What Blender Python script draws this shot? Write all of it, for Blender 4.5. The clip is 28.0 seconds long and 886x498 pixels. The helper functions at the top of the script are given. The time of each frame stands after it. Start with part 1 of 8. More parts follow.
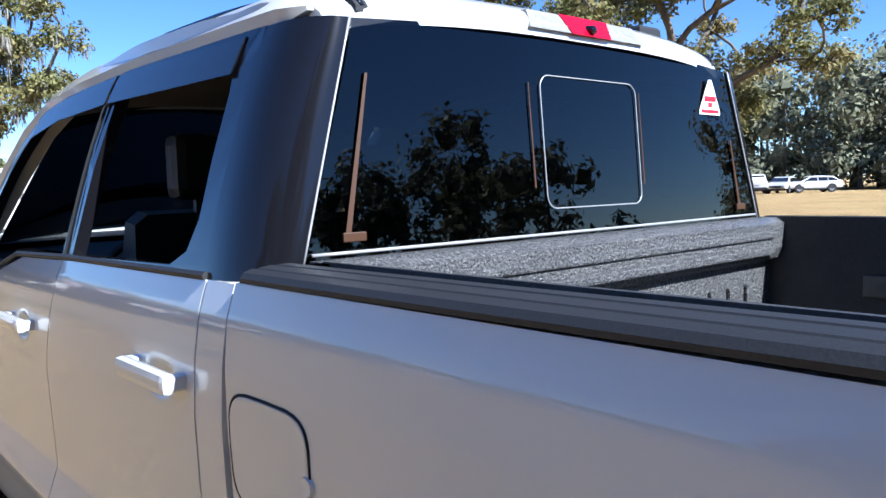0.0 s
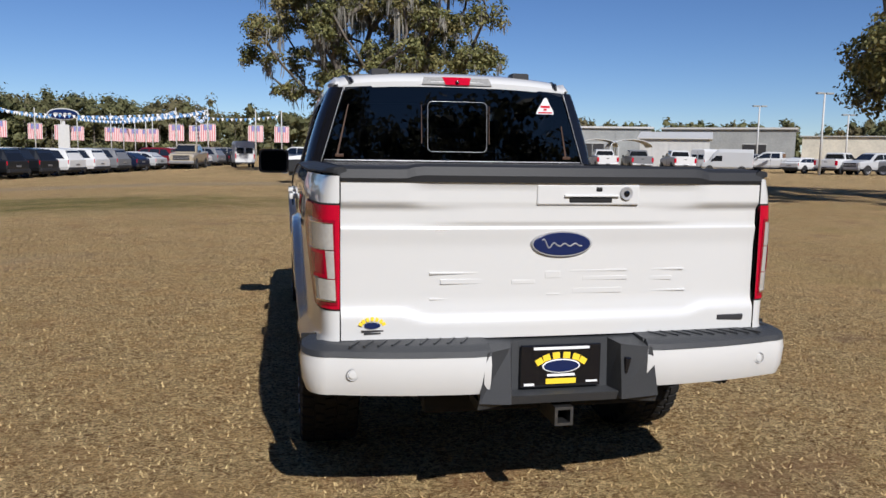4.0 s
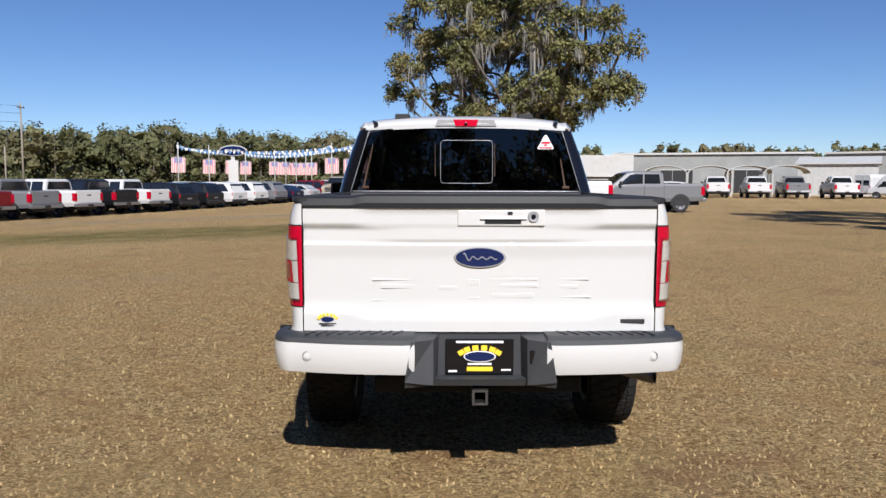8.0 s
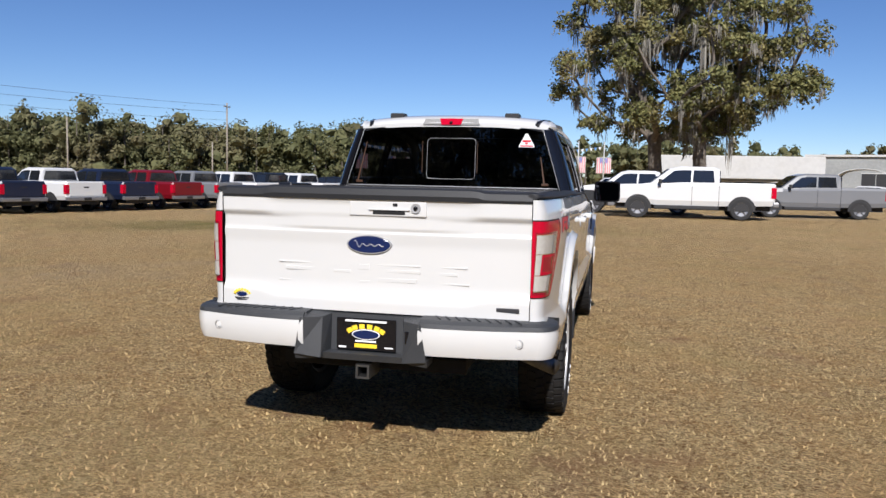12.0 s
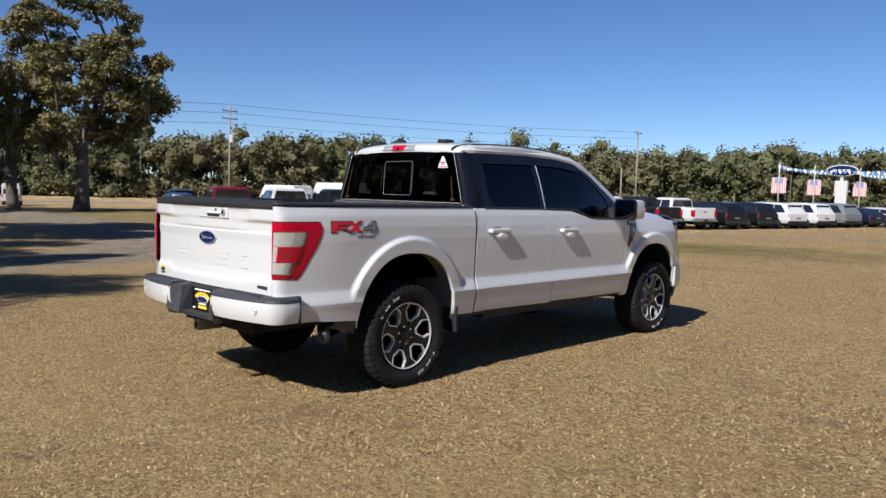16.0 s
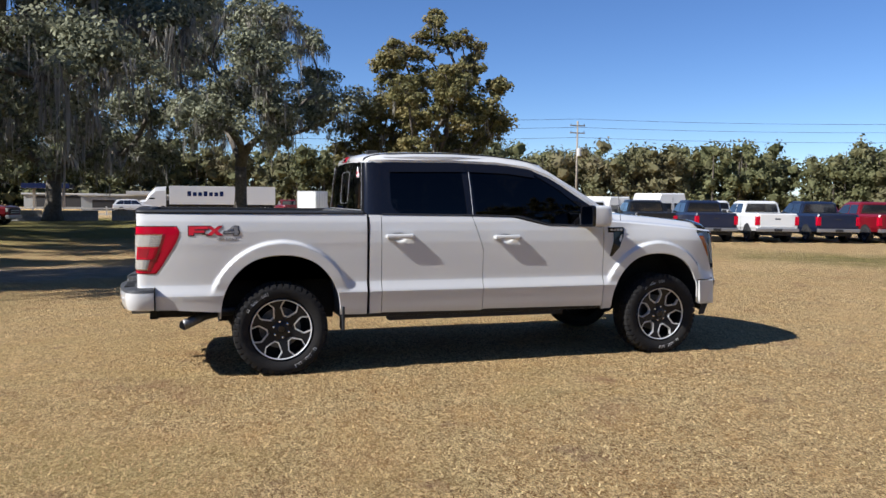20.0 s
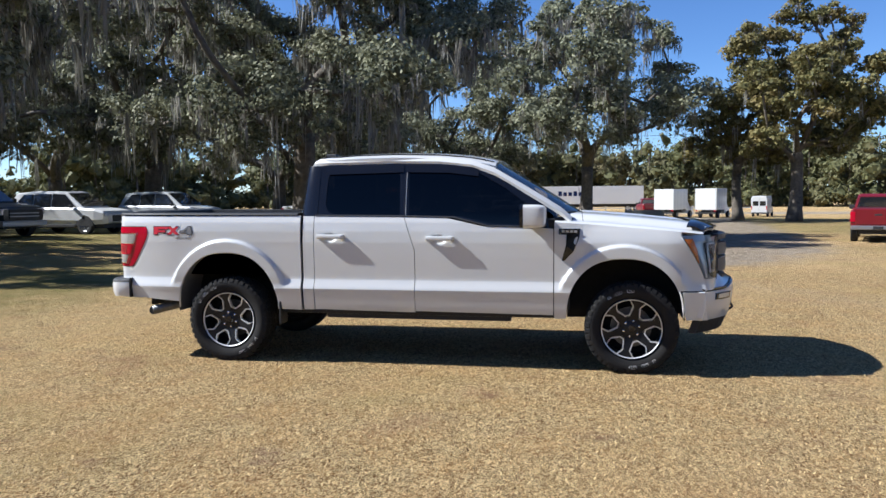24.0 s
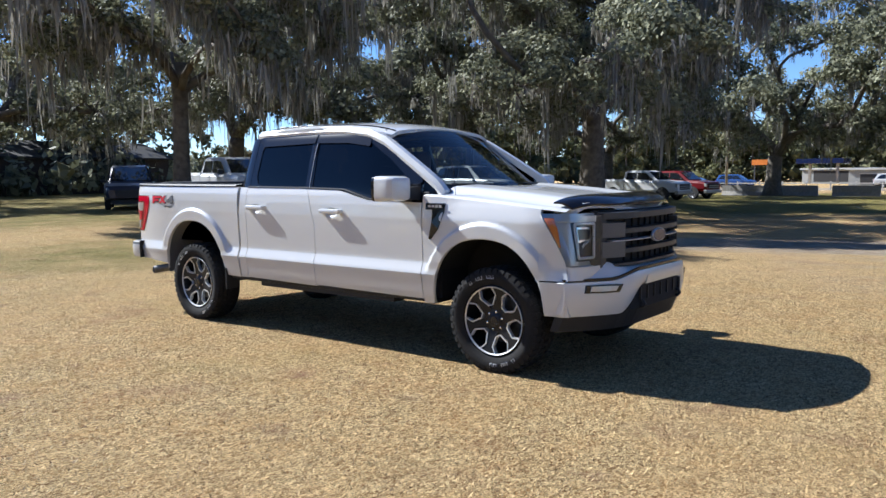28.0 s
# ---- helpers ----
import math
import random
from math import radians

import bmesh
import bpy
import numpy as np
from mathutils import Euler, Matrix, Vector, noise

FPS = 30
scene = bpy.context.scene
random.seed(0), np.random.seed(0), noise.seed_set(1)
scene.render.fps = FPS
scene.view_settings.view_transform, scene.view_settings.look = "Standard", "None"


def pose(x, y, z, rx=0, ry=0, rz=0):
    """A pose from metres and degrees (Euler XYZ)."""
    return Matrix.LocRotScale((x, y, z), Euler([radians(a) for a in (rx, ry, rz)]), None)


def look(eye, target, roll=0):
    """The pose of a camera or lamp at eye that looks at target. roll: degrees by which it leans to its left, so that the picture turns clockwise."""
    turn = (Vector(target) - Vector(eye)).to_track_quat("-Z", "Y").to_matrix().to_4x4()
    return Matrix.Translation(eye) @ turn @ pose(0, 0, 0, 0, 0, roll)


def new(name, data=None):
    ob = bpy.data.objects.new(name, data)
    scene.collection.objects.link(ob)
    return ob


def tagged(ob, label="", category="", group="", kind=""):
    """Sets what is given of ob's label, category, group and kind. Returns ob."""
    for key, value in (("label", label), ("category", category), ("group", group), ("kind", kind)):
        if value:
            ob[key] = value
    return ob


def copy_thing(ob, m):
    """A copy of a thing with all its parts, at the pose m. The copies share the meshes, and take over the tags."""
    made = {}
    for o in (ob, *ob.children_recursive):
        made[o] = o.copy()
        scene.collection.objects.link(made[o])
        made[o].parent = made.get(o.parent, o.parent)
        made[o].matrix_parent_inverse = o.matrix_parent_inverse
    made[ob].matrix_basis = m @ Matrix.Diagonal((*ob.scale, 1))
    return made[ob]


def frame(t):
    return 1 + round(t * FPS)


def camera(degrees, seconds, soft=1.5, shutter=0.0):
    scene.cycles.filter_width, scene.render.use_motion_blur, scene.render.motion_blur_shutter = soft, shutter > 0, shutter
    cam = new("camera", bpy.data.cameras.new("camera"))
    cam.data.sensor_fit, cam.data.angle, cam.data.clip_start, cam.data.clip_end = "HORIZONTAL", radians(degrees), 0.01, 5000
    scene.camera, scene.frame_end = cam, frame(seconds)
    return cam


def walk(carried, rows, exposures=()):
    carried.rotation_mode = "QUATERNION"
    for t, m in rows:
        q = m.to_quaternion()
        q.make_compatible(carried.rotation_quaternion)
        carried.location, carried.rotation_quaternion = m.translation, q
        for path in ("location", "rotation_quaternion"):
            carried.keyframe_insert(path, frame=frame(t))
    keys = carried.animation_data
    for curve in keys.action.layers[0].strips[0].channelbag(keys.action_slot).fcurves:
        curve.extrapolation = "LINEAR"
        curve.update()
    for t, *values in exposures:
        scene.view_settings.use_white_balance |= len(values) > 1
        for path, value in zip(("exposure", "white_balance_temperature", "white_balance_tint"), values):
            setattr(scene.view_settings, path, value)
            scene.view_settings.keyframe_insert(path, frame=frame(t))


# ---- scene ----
import collections

cam = camera(59.5, 28.0)
METRES, EYE, TILT, LEAN, TURN = 22.85, 1.51, 0.0, 0.0, -41.5
ROWS = [
    (0.0, 0.0, 0.0, 0.0, -0.13, -4.66, 1.65),
    (0.5, 0.0108, -0.018, -0.0008, 3.64, -5.4, 0.99),
    (1.0, 0.0242, -0.0343, -0.0015, 7.16, -6.12, 0.18),
    (1.5, 0.0359, -0.0508, -0.0013, 10.46, -6.62, -0.32),
    (2.0, 0.05, -0.0651, -0.0021, 14.04, -6.83, -0.55),
    (2.5, 0.0653, -0.0785, -0.0027, 17.95, -6.81, -0.57),
    (3.0, 0.0811, -0.0884, -0.0024, 22.17, -6.8, -0.6),
    (3.5, 0.0988, -0.094, -0.0027, 26.31, -6.93, -0.79),
    (5.5, 0.1567, -0.1055, -0.002, 38.33, -7.13, -0.37),
    (6.0, 0.1646, -0.1024, -0.0016, 40.19, -6.62, -0.3),
    (6.5, 0.1666, -0.1026, -0.0015, 41.26, -6.04, -0.38),
    (7.0, 0.1667, -0.1032, -0.0019, 41.6, -5.52, -0.45),
    (7.5, 0.1668, -0.103, -0.0019, 41.44, -5.18, -0.32),
    (8.0, 0.1671, -0.1029, -0.0018, 41.08, -5.03, -0.13),
    (8.5, 0.1672, -0.1032, -0.0018, 40.81, -4.99, 0.08),
    (9.0, 0.1671, -0.1034, -0.0018, 40.71, -5.0, 0.23),
    (9.5, 0.1671, -0.1036, -0.0017, 40.93, -5.05, 0.31),
    (10.0, 0.1673, -0.1039, -0.0015, 41.78, -5.13, 0.22),
    (10.5, 0.1726, -0.1013, -0.0016, 43.62, -5.21, -0.05),
    (11.0, 0.1867, -0.0928, -0.0015, 46.6, -5.29, -0.42),
    (11.5, 0.2013, -0.0805, -0.0014, 50.33, -5.33, -0.86),
    (12.0, 0.2193, -0.0666, -0.002, 54.52, -5.3, -1.2),
    (12.5, 0.2345, -0.0516, -0.0025, 58.65, -5.13, -1.41),
    (14.5, 0.2976, 0.014, -0.0021, 74.42, -4.84, -1.18),
    (15.0, 0.3073, 0.0337, -0.0013, 78.3, -4.8, -1.2),
    (15.5, 0.3168, 0.0552, -0.001, 82.17, -4.55, -1.26),
    (16.0, 0.3225, 0.0773, -0.0013, 85.89, -4.16, -1.39),
    (16.5, 0.3278, 0.1, -0.0007, 89.48, -3.73, -1.59),
    (17.0, 0.3281, 0.1223, -0.0013, 93.08, -3.49, -1.73),
    (17.5, 0.3289, 0.1457, -0.0015, 96.71, -3.37, -1.84),
    (18.0, 0.3262, 0.1678, -0.0021, 100.27, -3.31, -1.76),
    (18.5, 0.3243, 0.1897, -0.0015, 103.81, -3.32, -1.54),
    (19.0, 0.319, 0.211, -0.0019, 107.18, -3.4, -1.18),
    (19.5, 0.3114, 0.2315, -0.0013, 110.45, -3.55, -0.78),
    (20.0, 0.303, 0.2525, -0.0001, 113.62, -3.75, -0.53),
    (20.5, 0.2916, 0.2705, 0.0003, 116.83, -3.94, -0.39),
    (21.0, 0.2814, 0.2906, 0.0005, 120.22, -4.07, -0.36),
    (21.5, 0.2693, 0.309, -0.0002, 123.79, -4.17, -0.28),
    (23.5, 0.2085, 0.3757, 0.0, 138.78, -3.93, 0.41),
    (24.0, 0.1905, 0.3896, 0.0007, 142.31, -3.86, 0.43),
    (24.5, 0.1724, 0.403, 0.0018, 145.64, -3.95, 0.47),
    (25.0, 0.1529, 0.4128, 0.0016, 148.92, -4.16, 0.57),
    (25.5, 0.1317, 0.4237, 0.0014, 152.24, -4.44, 0.56),
    (26.0, 0.1096, 0.432, 0.0006, 155.67, -4.68, 0.47),
    (26.5, 0.0878, 0.4409, 0.0003, 159.38, -4.93, 0.45),
    (27.0, 0.0653, 0.4447, -0.0008, 163.03, -5.2, 0.51),
    (27.5, 0.0418, 0.4473, -0.0015, 166.54, -5.45, 0.58),
    (28.0, 0.0193, 0.4449, -0.0018, 169.72, -5.55, 0.57),
]
walk(cam, [(t, pose(0, 0, EYE, TILT, LEAN, TURN) @ pose(METRES * x, METRES * y, METRES * z, 90 + pitch, roll, yaw)) for t, x, y, z, yaw, pitch, roll in ROWS],
     [(0.0, 1.6, 5400, 9), (1.0, 1.75, 5450, 9), (2.0, 0.34, 5850, 11), (3.5, 0.2, 6050, 12), (8.0, 0.42, 6080, 13), (12.0, 0.44, 6080, 13), (15.0, 0.42, 6040, 12), (17.0, 0.62, 6000, 11), (20.0, 0.85, 6000, 11), (24.0, 1.1, 5770, 9), (28.0, 1.26, 5700, 9)])

# ---- world, sun, exposure ----
SUN_FROM = Vector((0.19, -1.18, 1.0)).normalized()
world = bpy.data.worlds.new("sky")
scene.world = world
world.use_nodes = True
wn = world.node_tree.nodes
sky = wn.new("ShaderNodeTexSky")
sky.sky_type = "NISHITA"
sky.sun_disc = False
sky.sun_elevation = math.asin(SUN_FROM.z)
sky.sun_rotation = math.atan2(SUN_FROM.x, SUN_FROM.y)
sky.air_density, sky.dust_density, sky.ozone_density = 0.74, 0.0, 4.2
vivid = wn.new("ShaderNodeHueSaturation")
vivid.inputs["Hue"].default_value, vivid.inputs["Saturation"].default_value = 0.506, 1.1
world.node_tree.links.new(sky.outputs[0], vivid.inputs["Color"])
world.node_tree.links.new(vivid.outputs[0], wn["Background"].inputs[0])
wn["Background"].inputs[1].default_value = 0.07
sun = new("sun", bpy.data.lights.new("sun", "SUN"))
sun.data.energy, sun.data.angle, sun.data.color = 5.0, radians(0.55), (1.0, 0.945, 0.86)
sun.matrix_world = look(SUN_FROM * 50, (0, 0, 0))


# ---- materials ----
def mat(name, color, rough=0.6, metal=0.0, coat=0.0, grain=0.0, scale=40.0, bump=0.0, stain=0.0, stain_scale=2.0, stain_color=None,
        spec=0.5, by_object=False, emit=0.0, trans=0.0):
    """A surface: base colour, fine grain and wide stains (two scales of noise), relief."""
    m = bpy.data.materials.new(name)
    m.use_nodes = True
    nt = m.node_tree
    b = nt.nodes["Principled BSDF"]
    b.inputs["Roughness"].default_value, b.inputs["Metallic"].default_value = rough, metal
    b.inputs["Coat Weight"].default_value, b.inputs["Coat Roughness"].default_value = coat, 0.04
    b.inputs["Specular IOR Level"].default_value = spec
    b.inputs["Transmission Weight"].default_value = trans
    b.inputs["Base Color"].default_value = (*color, 1)
    co = nt.nodes.new("ShaderNodeTexCoord")
    if by_object:
        source = nt.nodes.new("ShaderNodeObjectInfo").outputs["Color"]
    else:
        rgb = nt.nodes.new("ShaderNodeRGB")
        rgb.outputs[0].default_value = (*color, 1)
        source = rgb.outputs[0]
    if grain or stain:
        for amount, size, dark in ((grain, scale, (0, 0, 0)), (stain, stain_scale, stain_color or (0, 0, 0))):
            if not amount:
                continue
            n = nt.nodes.new("ShaderNodeTexNoise")
            n.inputs["Scale"].default_value, n.inputs["Detail"].default_value = size, 6
            nt.links.new(co.outputs["Object"], n.inputs["Vector"])
            r = nt.nodes.new("ShaderNodeMapRange")
            r.inputs[1].default_value, r.inputs[2].default_value = 0.35, 0.7
            r.inputs[3].default_value, r.inputs[4].default_value = 0.0, amount
            nt.links.new(n.outputs["Fac"], r.inputs[0])
            mix = nt.nodes.new("ShaderNodeMix")
            mix.data_type = "RGBA"
            nt.links.new(r.outputs[0], mix.inputs[0])
            nt.links.new(source, mix.inputs[6])
            mix.inputs[7].default_value = (*dark, 1)
            source = mix.outputs[2]
    nt.links.new(source, b.inputs["Base Color"])
    if bump:
        n = nt.nodes.new("ShaderNodeTexNoise")
        n.inputs["Scale"].default_value, n.inputs["Detail"].default_value = scale, 5
        nt.links.new(co.outputs["Object"], n.inputs["Vector"])
        bp = nt.nodes.new("ShaderNodeBump")
        bp.inputs["Strength"].default_value, bp.inputs["Distance"].default_value = bump, 0.01
        nt.links.new(n.outputs["Fac"], bp.inputs["Height"])
        nt.links.new(bp.outputs[0], b.inputs["Normal"])
    if emit:
        b.inputs["Emission Color"].default_value, b.inputs["Emission Strength"].default_value = (*color, 1), emit
    return m


def glass(name, tint, rough=0.0, ior=1.5):
    """A tinted pane: what lies behind it shows through the tint, and it mirrors by its angle."""
    m = bpy.data.materials.new(name)
    m.use_nodes = True
    nt = m.node_tree
    nt.nodes.remove(nt.nodes["Principled BSDF"])
    t, g, f, x = (nt.nodes.new("ShaderNode" + k) for k in ("BsdfTransparent", "BsdfGlossy", "Fresnel", "MixShader"))
    t.inputs[0].default_value = (*tint, 1)
    g.inputs["Roughness"].default_value = rough
    f.inputs[0].default_value = ior
    nt.links.new(f.outputs[0], x.inputs[0])
    nt.links.new(t.outputs[0], x.inputs[1])
    nt.links.new(g.outputs[0], x.inputs[2])
    nt.links.new(x.outputs[0], nt.nodes["Material Output"].inputs[0])
    return m


M_WHITE = mat("pearl_white_paint", (0.57, 0.57, 0.56), 0.35, coat=1.0, stain=0.03, stain_scale=3, stain_color=(0.5, 0.45, 0.36))
M_WHITE.node_tree.nodes["Principled BSDF"].inputs["Coat IOR"].default_value = 1.5
M_BLACK = mat("black_textured_plastic", (0.022, 0.023, 0.026), 0.55, grain=0.3, scale=300, bump=0.08, spec=0.35)
M_STEP = mat("weathered_bumper_plastic", (0.035, 0.038, 0.043), 0.55, grain=0.3, scale=260, bump=0.3, stain=0.25, stain_scale=5, stain_color=(0.06, 0.06, 0.06))
M_GLOSSBLACK = mat("gloss_black_trim", (0.006, 0.006, 0.008), 0.14, coat=0.25, spec=0.4)
M_DARK = mat("dark_underbody", (0.008, 0.008, 0.009), 0.85, grain=0.5, scale=20)
M_FELT = mat("grey_felt_liner", (0.15, 0.15, 0.15), 0.95, grain=0.3, scale=120, bump=0.3)
M_LINER = mat("sprayed_bed_liner", (0.05, 0.05, 0.052), 0.24, grain=0.5, scale=150, bump=1.0, stain=0.3, stain_scale=190, stain_color=(0.3, 0.3, 0.3))
M_MAT = mat("black_bed_mat", (0.03, 0.031, 0.034), 0.5, grain=0.3, scale=120, bump=0.3, stain=0.3, stain_scale=7, stain_color=(0.1, 0.09, 0.08))
M_GLASS = glass("privacy_glass", (0.05, 0.052, 0.06))
M_SIDEGLASS = glass("tinted_side_glass", (0.003, 0.0035, 0.005), ior=1.45)
M_SHIELD = glass("windshield_glass", (0.45, 0.5, 0.5))
M_CLEAR = glass("clear_lamp_glass", (0.9, 0.92, 0.93))
M_RUBBER = mat("tyre_rubber", (0.011, 0.011, 0.012), 0.8, grain=0.4, scale=60, bump=0.2, stain=0.25, stain_scale=8, stain_color=(0.035, 0.03, 0.022), spec=0.3)
M_RIMBLACK = mat("black_wheel_paint", (0.008, 0.008, 0.009), 0.4, spec=0.35)
M_MACHINED = mat("machined_aluminium", (0.62, 0.62, 0.61), 0.4, metal=0.45)
M_CHROME = mat("chrome", (0.8, 0.8, 0.8), 0.08, metal=1.0)
# mirror colour darkened in place of the dark surroundings it reflects
M_MIRROR = mat("darkened_mirror", (0.16, 0.17, 0.19), 0.02, metal=1.0)
M_STEEL = mat("grey_steel", (0.16, 0.16, 0.16), 0.5, metal=1.0, grain=0.3, scale=30)
M_RED = mat("red_lamp_plastic", (0.44, 0.003, 0.022), 0.12, grain=0.15, scale=90, spec=0.25)
M_DEEPRED = mat("dark_red_lamp_plastic", (0.24, 0.003, 0.016), 0.1, coat=0.6, spec=0.5)
M_LAMPWHITE = mat("clear_lamp_ribs", (0.55, 0.53, 0.49), 0.2, metal=0.25, coat=1.0, grain=0.12, scale=60, bump=0.05)
M_LAMPGREY = mat("grey_lamp_ribs", (0.30, 0.295, 0.28), 0.25, coat=1.0, grain=0.25, scale=70, bump=0.1)
M_AMBER = mat("amber_reflector", (0.75, 0.22, 0.02), 0.2, coat=1.0)
M_BLUE = mat("blue_enamel", (0.006, 0.015, 0.07), 0.25, coat=0.2)
M_YELLOW = mat("yellow_print", (0.85, 0.6, 0.03), 0.5)
M_PRINTWHITE = mat("white_print", (0.8, 0.8, 0.8), 0.5)
M_PRINTRED = mat("red_print", (0.55, 0.012, 0.03), 0.4)
M_PRINTGREY = mat("dark_grey_print", (0.035, 0.035, 0.038), 0.35)
M_PRINTSILVER = mat("grey_print", (0.2, 0.2, 0.21), 0.3)
M_SEAT = mat("black_leather", (0.012, 0.012, 0.014), 0.5, grain=0.3, scale=80, bump=0.2)
M_ORANGE = mat("dimmed_orange", (0.05, 0.019, 0.005), 0.5)
M_SIGNORANGE = mat("orange_sign_paint", (0.7, 0.22, 0.03), 0.5)
M_SILVER = mat("satin_silver", (0.40, 0.40, 0.41), 0.35, metal=0.4)
M_GRILLE = mat("dark_grey_grille", (0.028, 0.029, 0.032), 0.42)
M_WING = mat("satin_grey_trim", (0.10, 0.10, 0.10), 0.45, grain=0.15, scale=200)
M_LAMPSILVER = mat("silver_lamp_inside", (0.5, 0.5, 0.5), 0.3, metal=0.6)


# ---- mesh helpers ----
def part(name, bm, material, parent=None, label="", smooth=False, crease=0.6):
    """One mesh object from a bmesh, under its thing or part; edges sharper than crease stay sharp."""
    if smooth:
        for e in bm.edges:
            if len(e.link_faces) == 2 and e.calc_face_angle(0) > crease:
                e.smooth = False
    me = bpy.data.meshes.new(name)
    if smooth:
        for f in bm.faces:
            f.smooth = True
    bm.to_mesh(me)
    bm.free()
    if material:
        me.materials.append(material)
    ob = new(name, me)
    if parent is not None:
        ob.parent = parent
    if label:
        ob["label"] = label
    return ob


def raw(name, verts, faces, material, parent=None, label="", smooth=False):
    me = bpy.data.meshes.new(name)
    me.from_pydata(verts, [], faces)
    me.update()
    if smooth:
        me.polygons.foreach_set("use_smooth", [True] * len(me.polygons))
    if material:
        me.materials.append(material)
    ob = new(name, me)
    if parent is not None:
        ob.parent = parent
    if label:
        ob["label"] = label
    return ob


def thing(name, x, y, z=0.0, turn=0.0, label="", category="", group="", kind=""):
    e = new(name)
    e.matrix_world = pose(x, y, z, 0, 0, turn)
    e.empty_display_size = 0.2
    return tagged(e, label, category, group, kind)


def add_box(bm, x0, x1, y0, y1, z0, z1, bevel=0.0, m=None):
    """A box with bevelled edges, in the bmesh."""
    r = bmesh.ops.create_cube(bm, size=1.0, matrix=Matrix.LocRotScale(((x0 + x1) / 2, (y0 + y1) / 2, (z0 + z1) / 2), None, (abs(x1 - x0), abs(y1 - y0), abs(z1 - z0))))
    vs = r["verts"]
    if bevel:
        es = list({e for v in vs for e in v.link_edges})
        out = bmesh.ops.bevel(bm, geom=es, offset=bevel, segments=2, affect="EDGES", profile=0.6)
        vs = list({v for f in out["faces"] for v in f.verts} | {v for v in vs if v.is_valid})
    if m is not None:
        bmesh.ops.transform(bm, matrix=m, verts=vs)
    return vs


def box(*a, **k):
    bm = bmesh.new()
    add_box(bm, *a, **k)
    return bm


def add_rings(bm, rings, closed=True, caps=True, loop=False):
    """Skin a list of rings of points."""
    vs = [[bm.verts.new(p) for p in r] for r in rings]
    pairs = list(zip(vs, vs[1:])) + ([(vs[-1], vs[0])] if loop else [])
    for a, b in pairs:
        n = len(a)
        for i in range(n if closed else n - 1):
            j = (i + 1) % n
            bm.faces.new((a[i], a[j], b[j], b[i]))
    if caps and closed and not loop:
        bm.faces.new(list(reversed(vs[0])))
        bm.faces.new(vs[-1])
    return vs


def rings(r, closed=True, caps=True, loop=False):
    bm = bmesh.new()
    add_rings(bm, r, closed, caps, loop)
    bmesh.ops.recalc_face_normals(bm, faces=bm.faces)
    return bm


def add_tube(bm, pts, radii, n=8, loop=False):
    """A tube along points, with a radius for each."""
    pts = [Vector(p) for p in pts]
    if not hasattr(radii, "__len__"):
        radii = [radii] * len(pts)
    out = []
    side = None
    for i, p in enumerate(pts):
        a = pts[(i - 1) % len(pts)] if loop else pts[max(i - 1, 0)]
        b = pts[(i + 1) % len(pts)] if loop else pts[min(i + 1, len(pts) - 1)]
        d = (b - a).normalized()
        if side is None:
            side = d.orthogonal().normalized()
        side = (side - d * side.dot(d)).normalized()
        up = d.cross(side)
        out.append([p + radii[i] * (math.cos(q) * side + math.sin(q) * up) for q in (2 * math.pi * k / n for k in range(n))])
    add_rings(bm, out, True, not loop, loop)


def tube(pts, radii, n=8, loop=False):
    bm = bmesh.new()
    add_tube(bm, pts, radii, n, loop)
    return bm


def lathe(profile, n=48, axis="x", at=(0, 0, 0), closed=False):
    """Turn (along, radius) pairs about an axis."""
    rr = []
    for k in range(n):
        q = 2 * math.pi * k / n
        ring = []
        for a, r in profile:
            c, s = r * math.cos(q), r * math.sin(q)
            p = {"x": (a, c, s), "y": (c, a, s), "z": (c, s, a)}[axis]
            ring.append((p[0] + at[0], p[1] + at[1], p[2] + at[2]))
        rr.append(ring)
    bm = bmesh.new()
    add_rings(bm, rr, closed, False, True)
    bmesh.ops.recalc_face_normals(bm, faces=bm.faces)
    return bm


def plate(outline, depth, m=None, bevel=0.0):
    """A flat outline in x and z, with a depth along y, moved by m."""
    bm = bmesh.new()
    a = [bm.verts.new((x, 0, z)) for x, z in outline]
    f = bm.faces.new(a)
    e = bmesh.ops.extrude_face_region(bm, geom=[f])
    vs = [v for v in e["geom"] if isinstance(v, bmesh.types.BMVert)]
    bmesh.ops.translate(bm, vec=(0, depth, 0), verts=vs)
    bmesh.ops.recalc_face_normals(bm, faces=bm.faces)
    if bevel:
        bmesh.ops.bevel(bm, geom=list(bm.edges), offset=bevel, segments=1, affect="EDGES")
    if m is not None:
        bmesh.ops.transform(bm, matrix=m, verts=list(bm.verts))
    return bm


def sheet(us, vs, place, thick=None):
    """A grid of points place(u, v), with a turned-in rim when thick (a vector) is given."""
    bm = bmesh.new()
    g = [[bm.verts.new(place(u, v)) for v in vs] for u in us]
    for i in range(len(us) - 1):
        for j in range(len(vs) - 1):
            bm.faces.new((g[i][j], g[i + 1][j], g[i + 1][j + 1], g[i][j + 1]))
    if thick is not None:
        t = Vector(thick)
        rim = [g[i][0] for i in range(len(us))] + [g[-1][j] for j in range(1, len(vs))] + [g[i][-1] for i in range(len(us) - 2, -1, -1)] + [g[0][j] for j in range(len(vs) - 2, 0, -1)]
        a = [bm.verts.new(v.co) for v in rim]
        b = [bm.verts.new(v.co + t) for v in rim]
        for i in range(len(a)):
            j = (i + 1) % len(a)
            bm.faces.new((a[j], a[i], b[i], b[j]))
    return bm


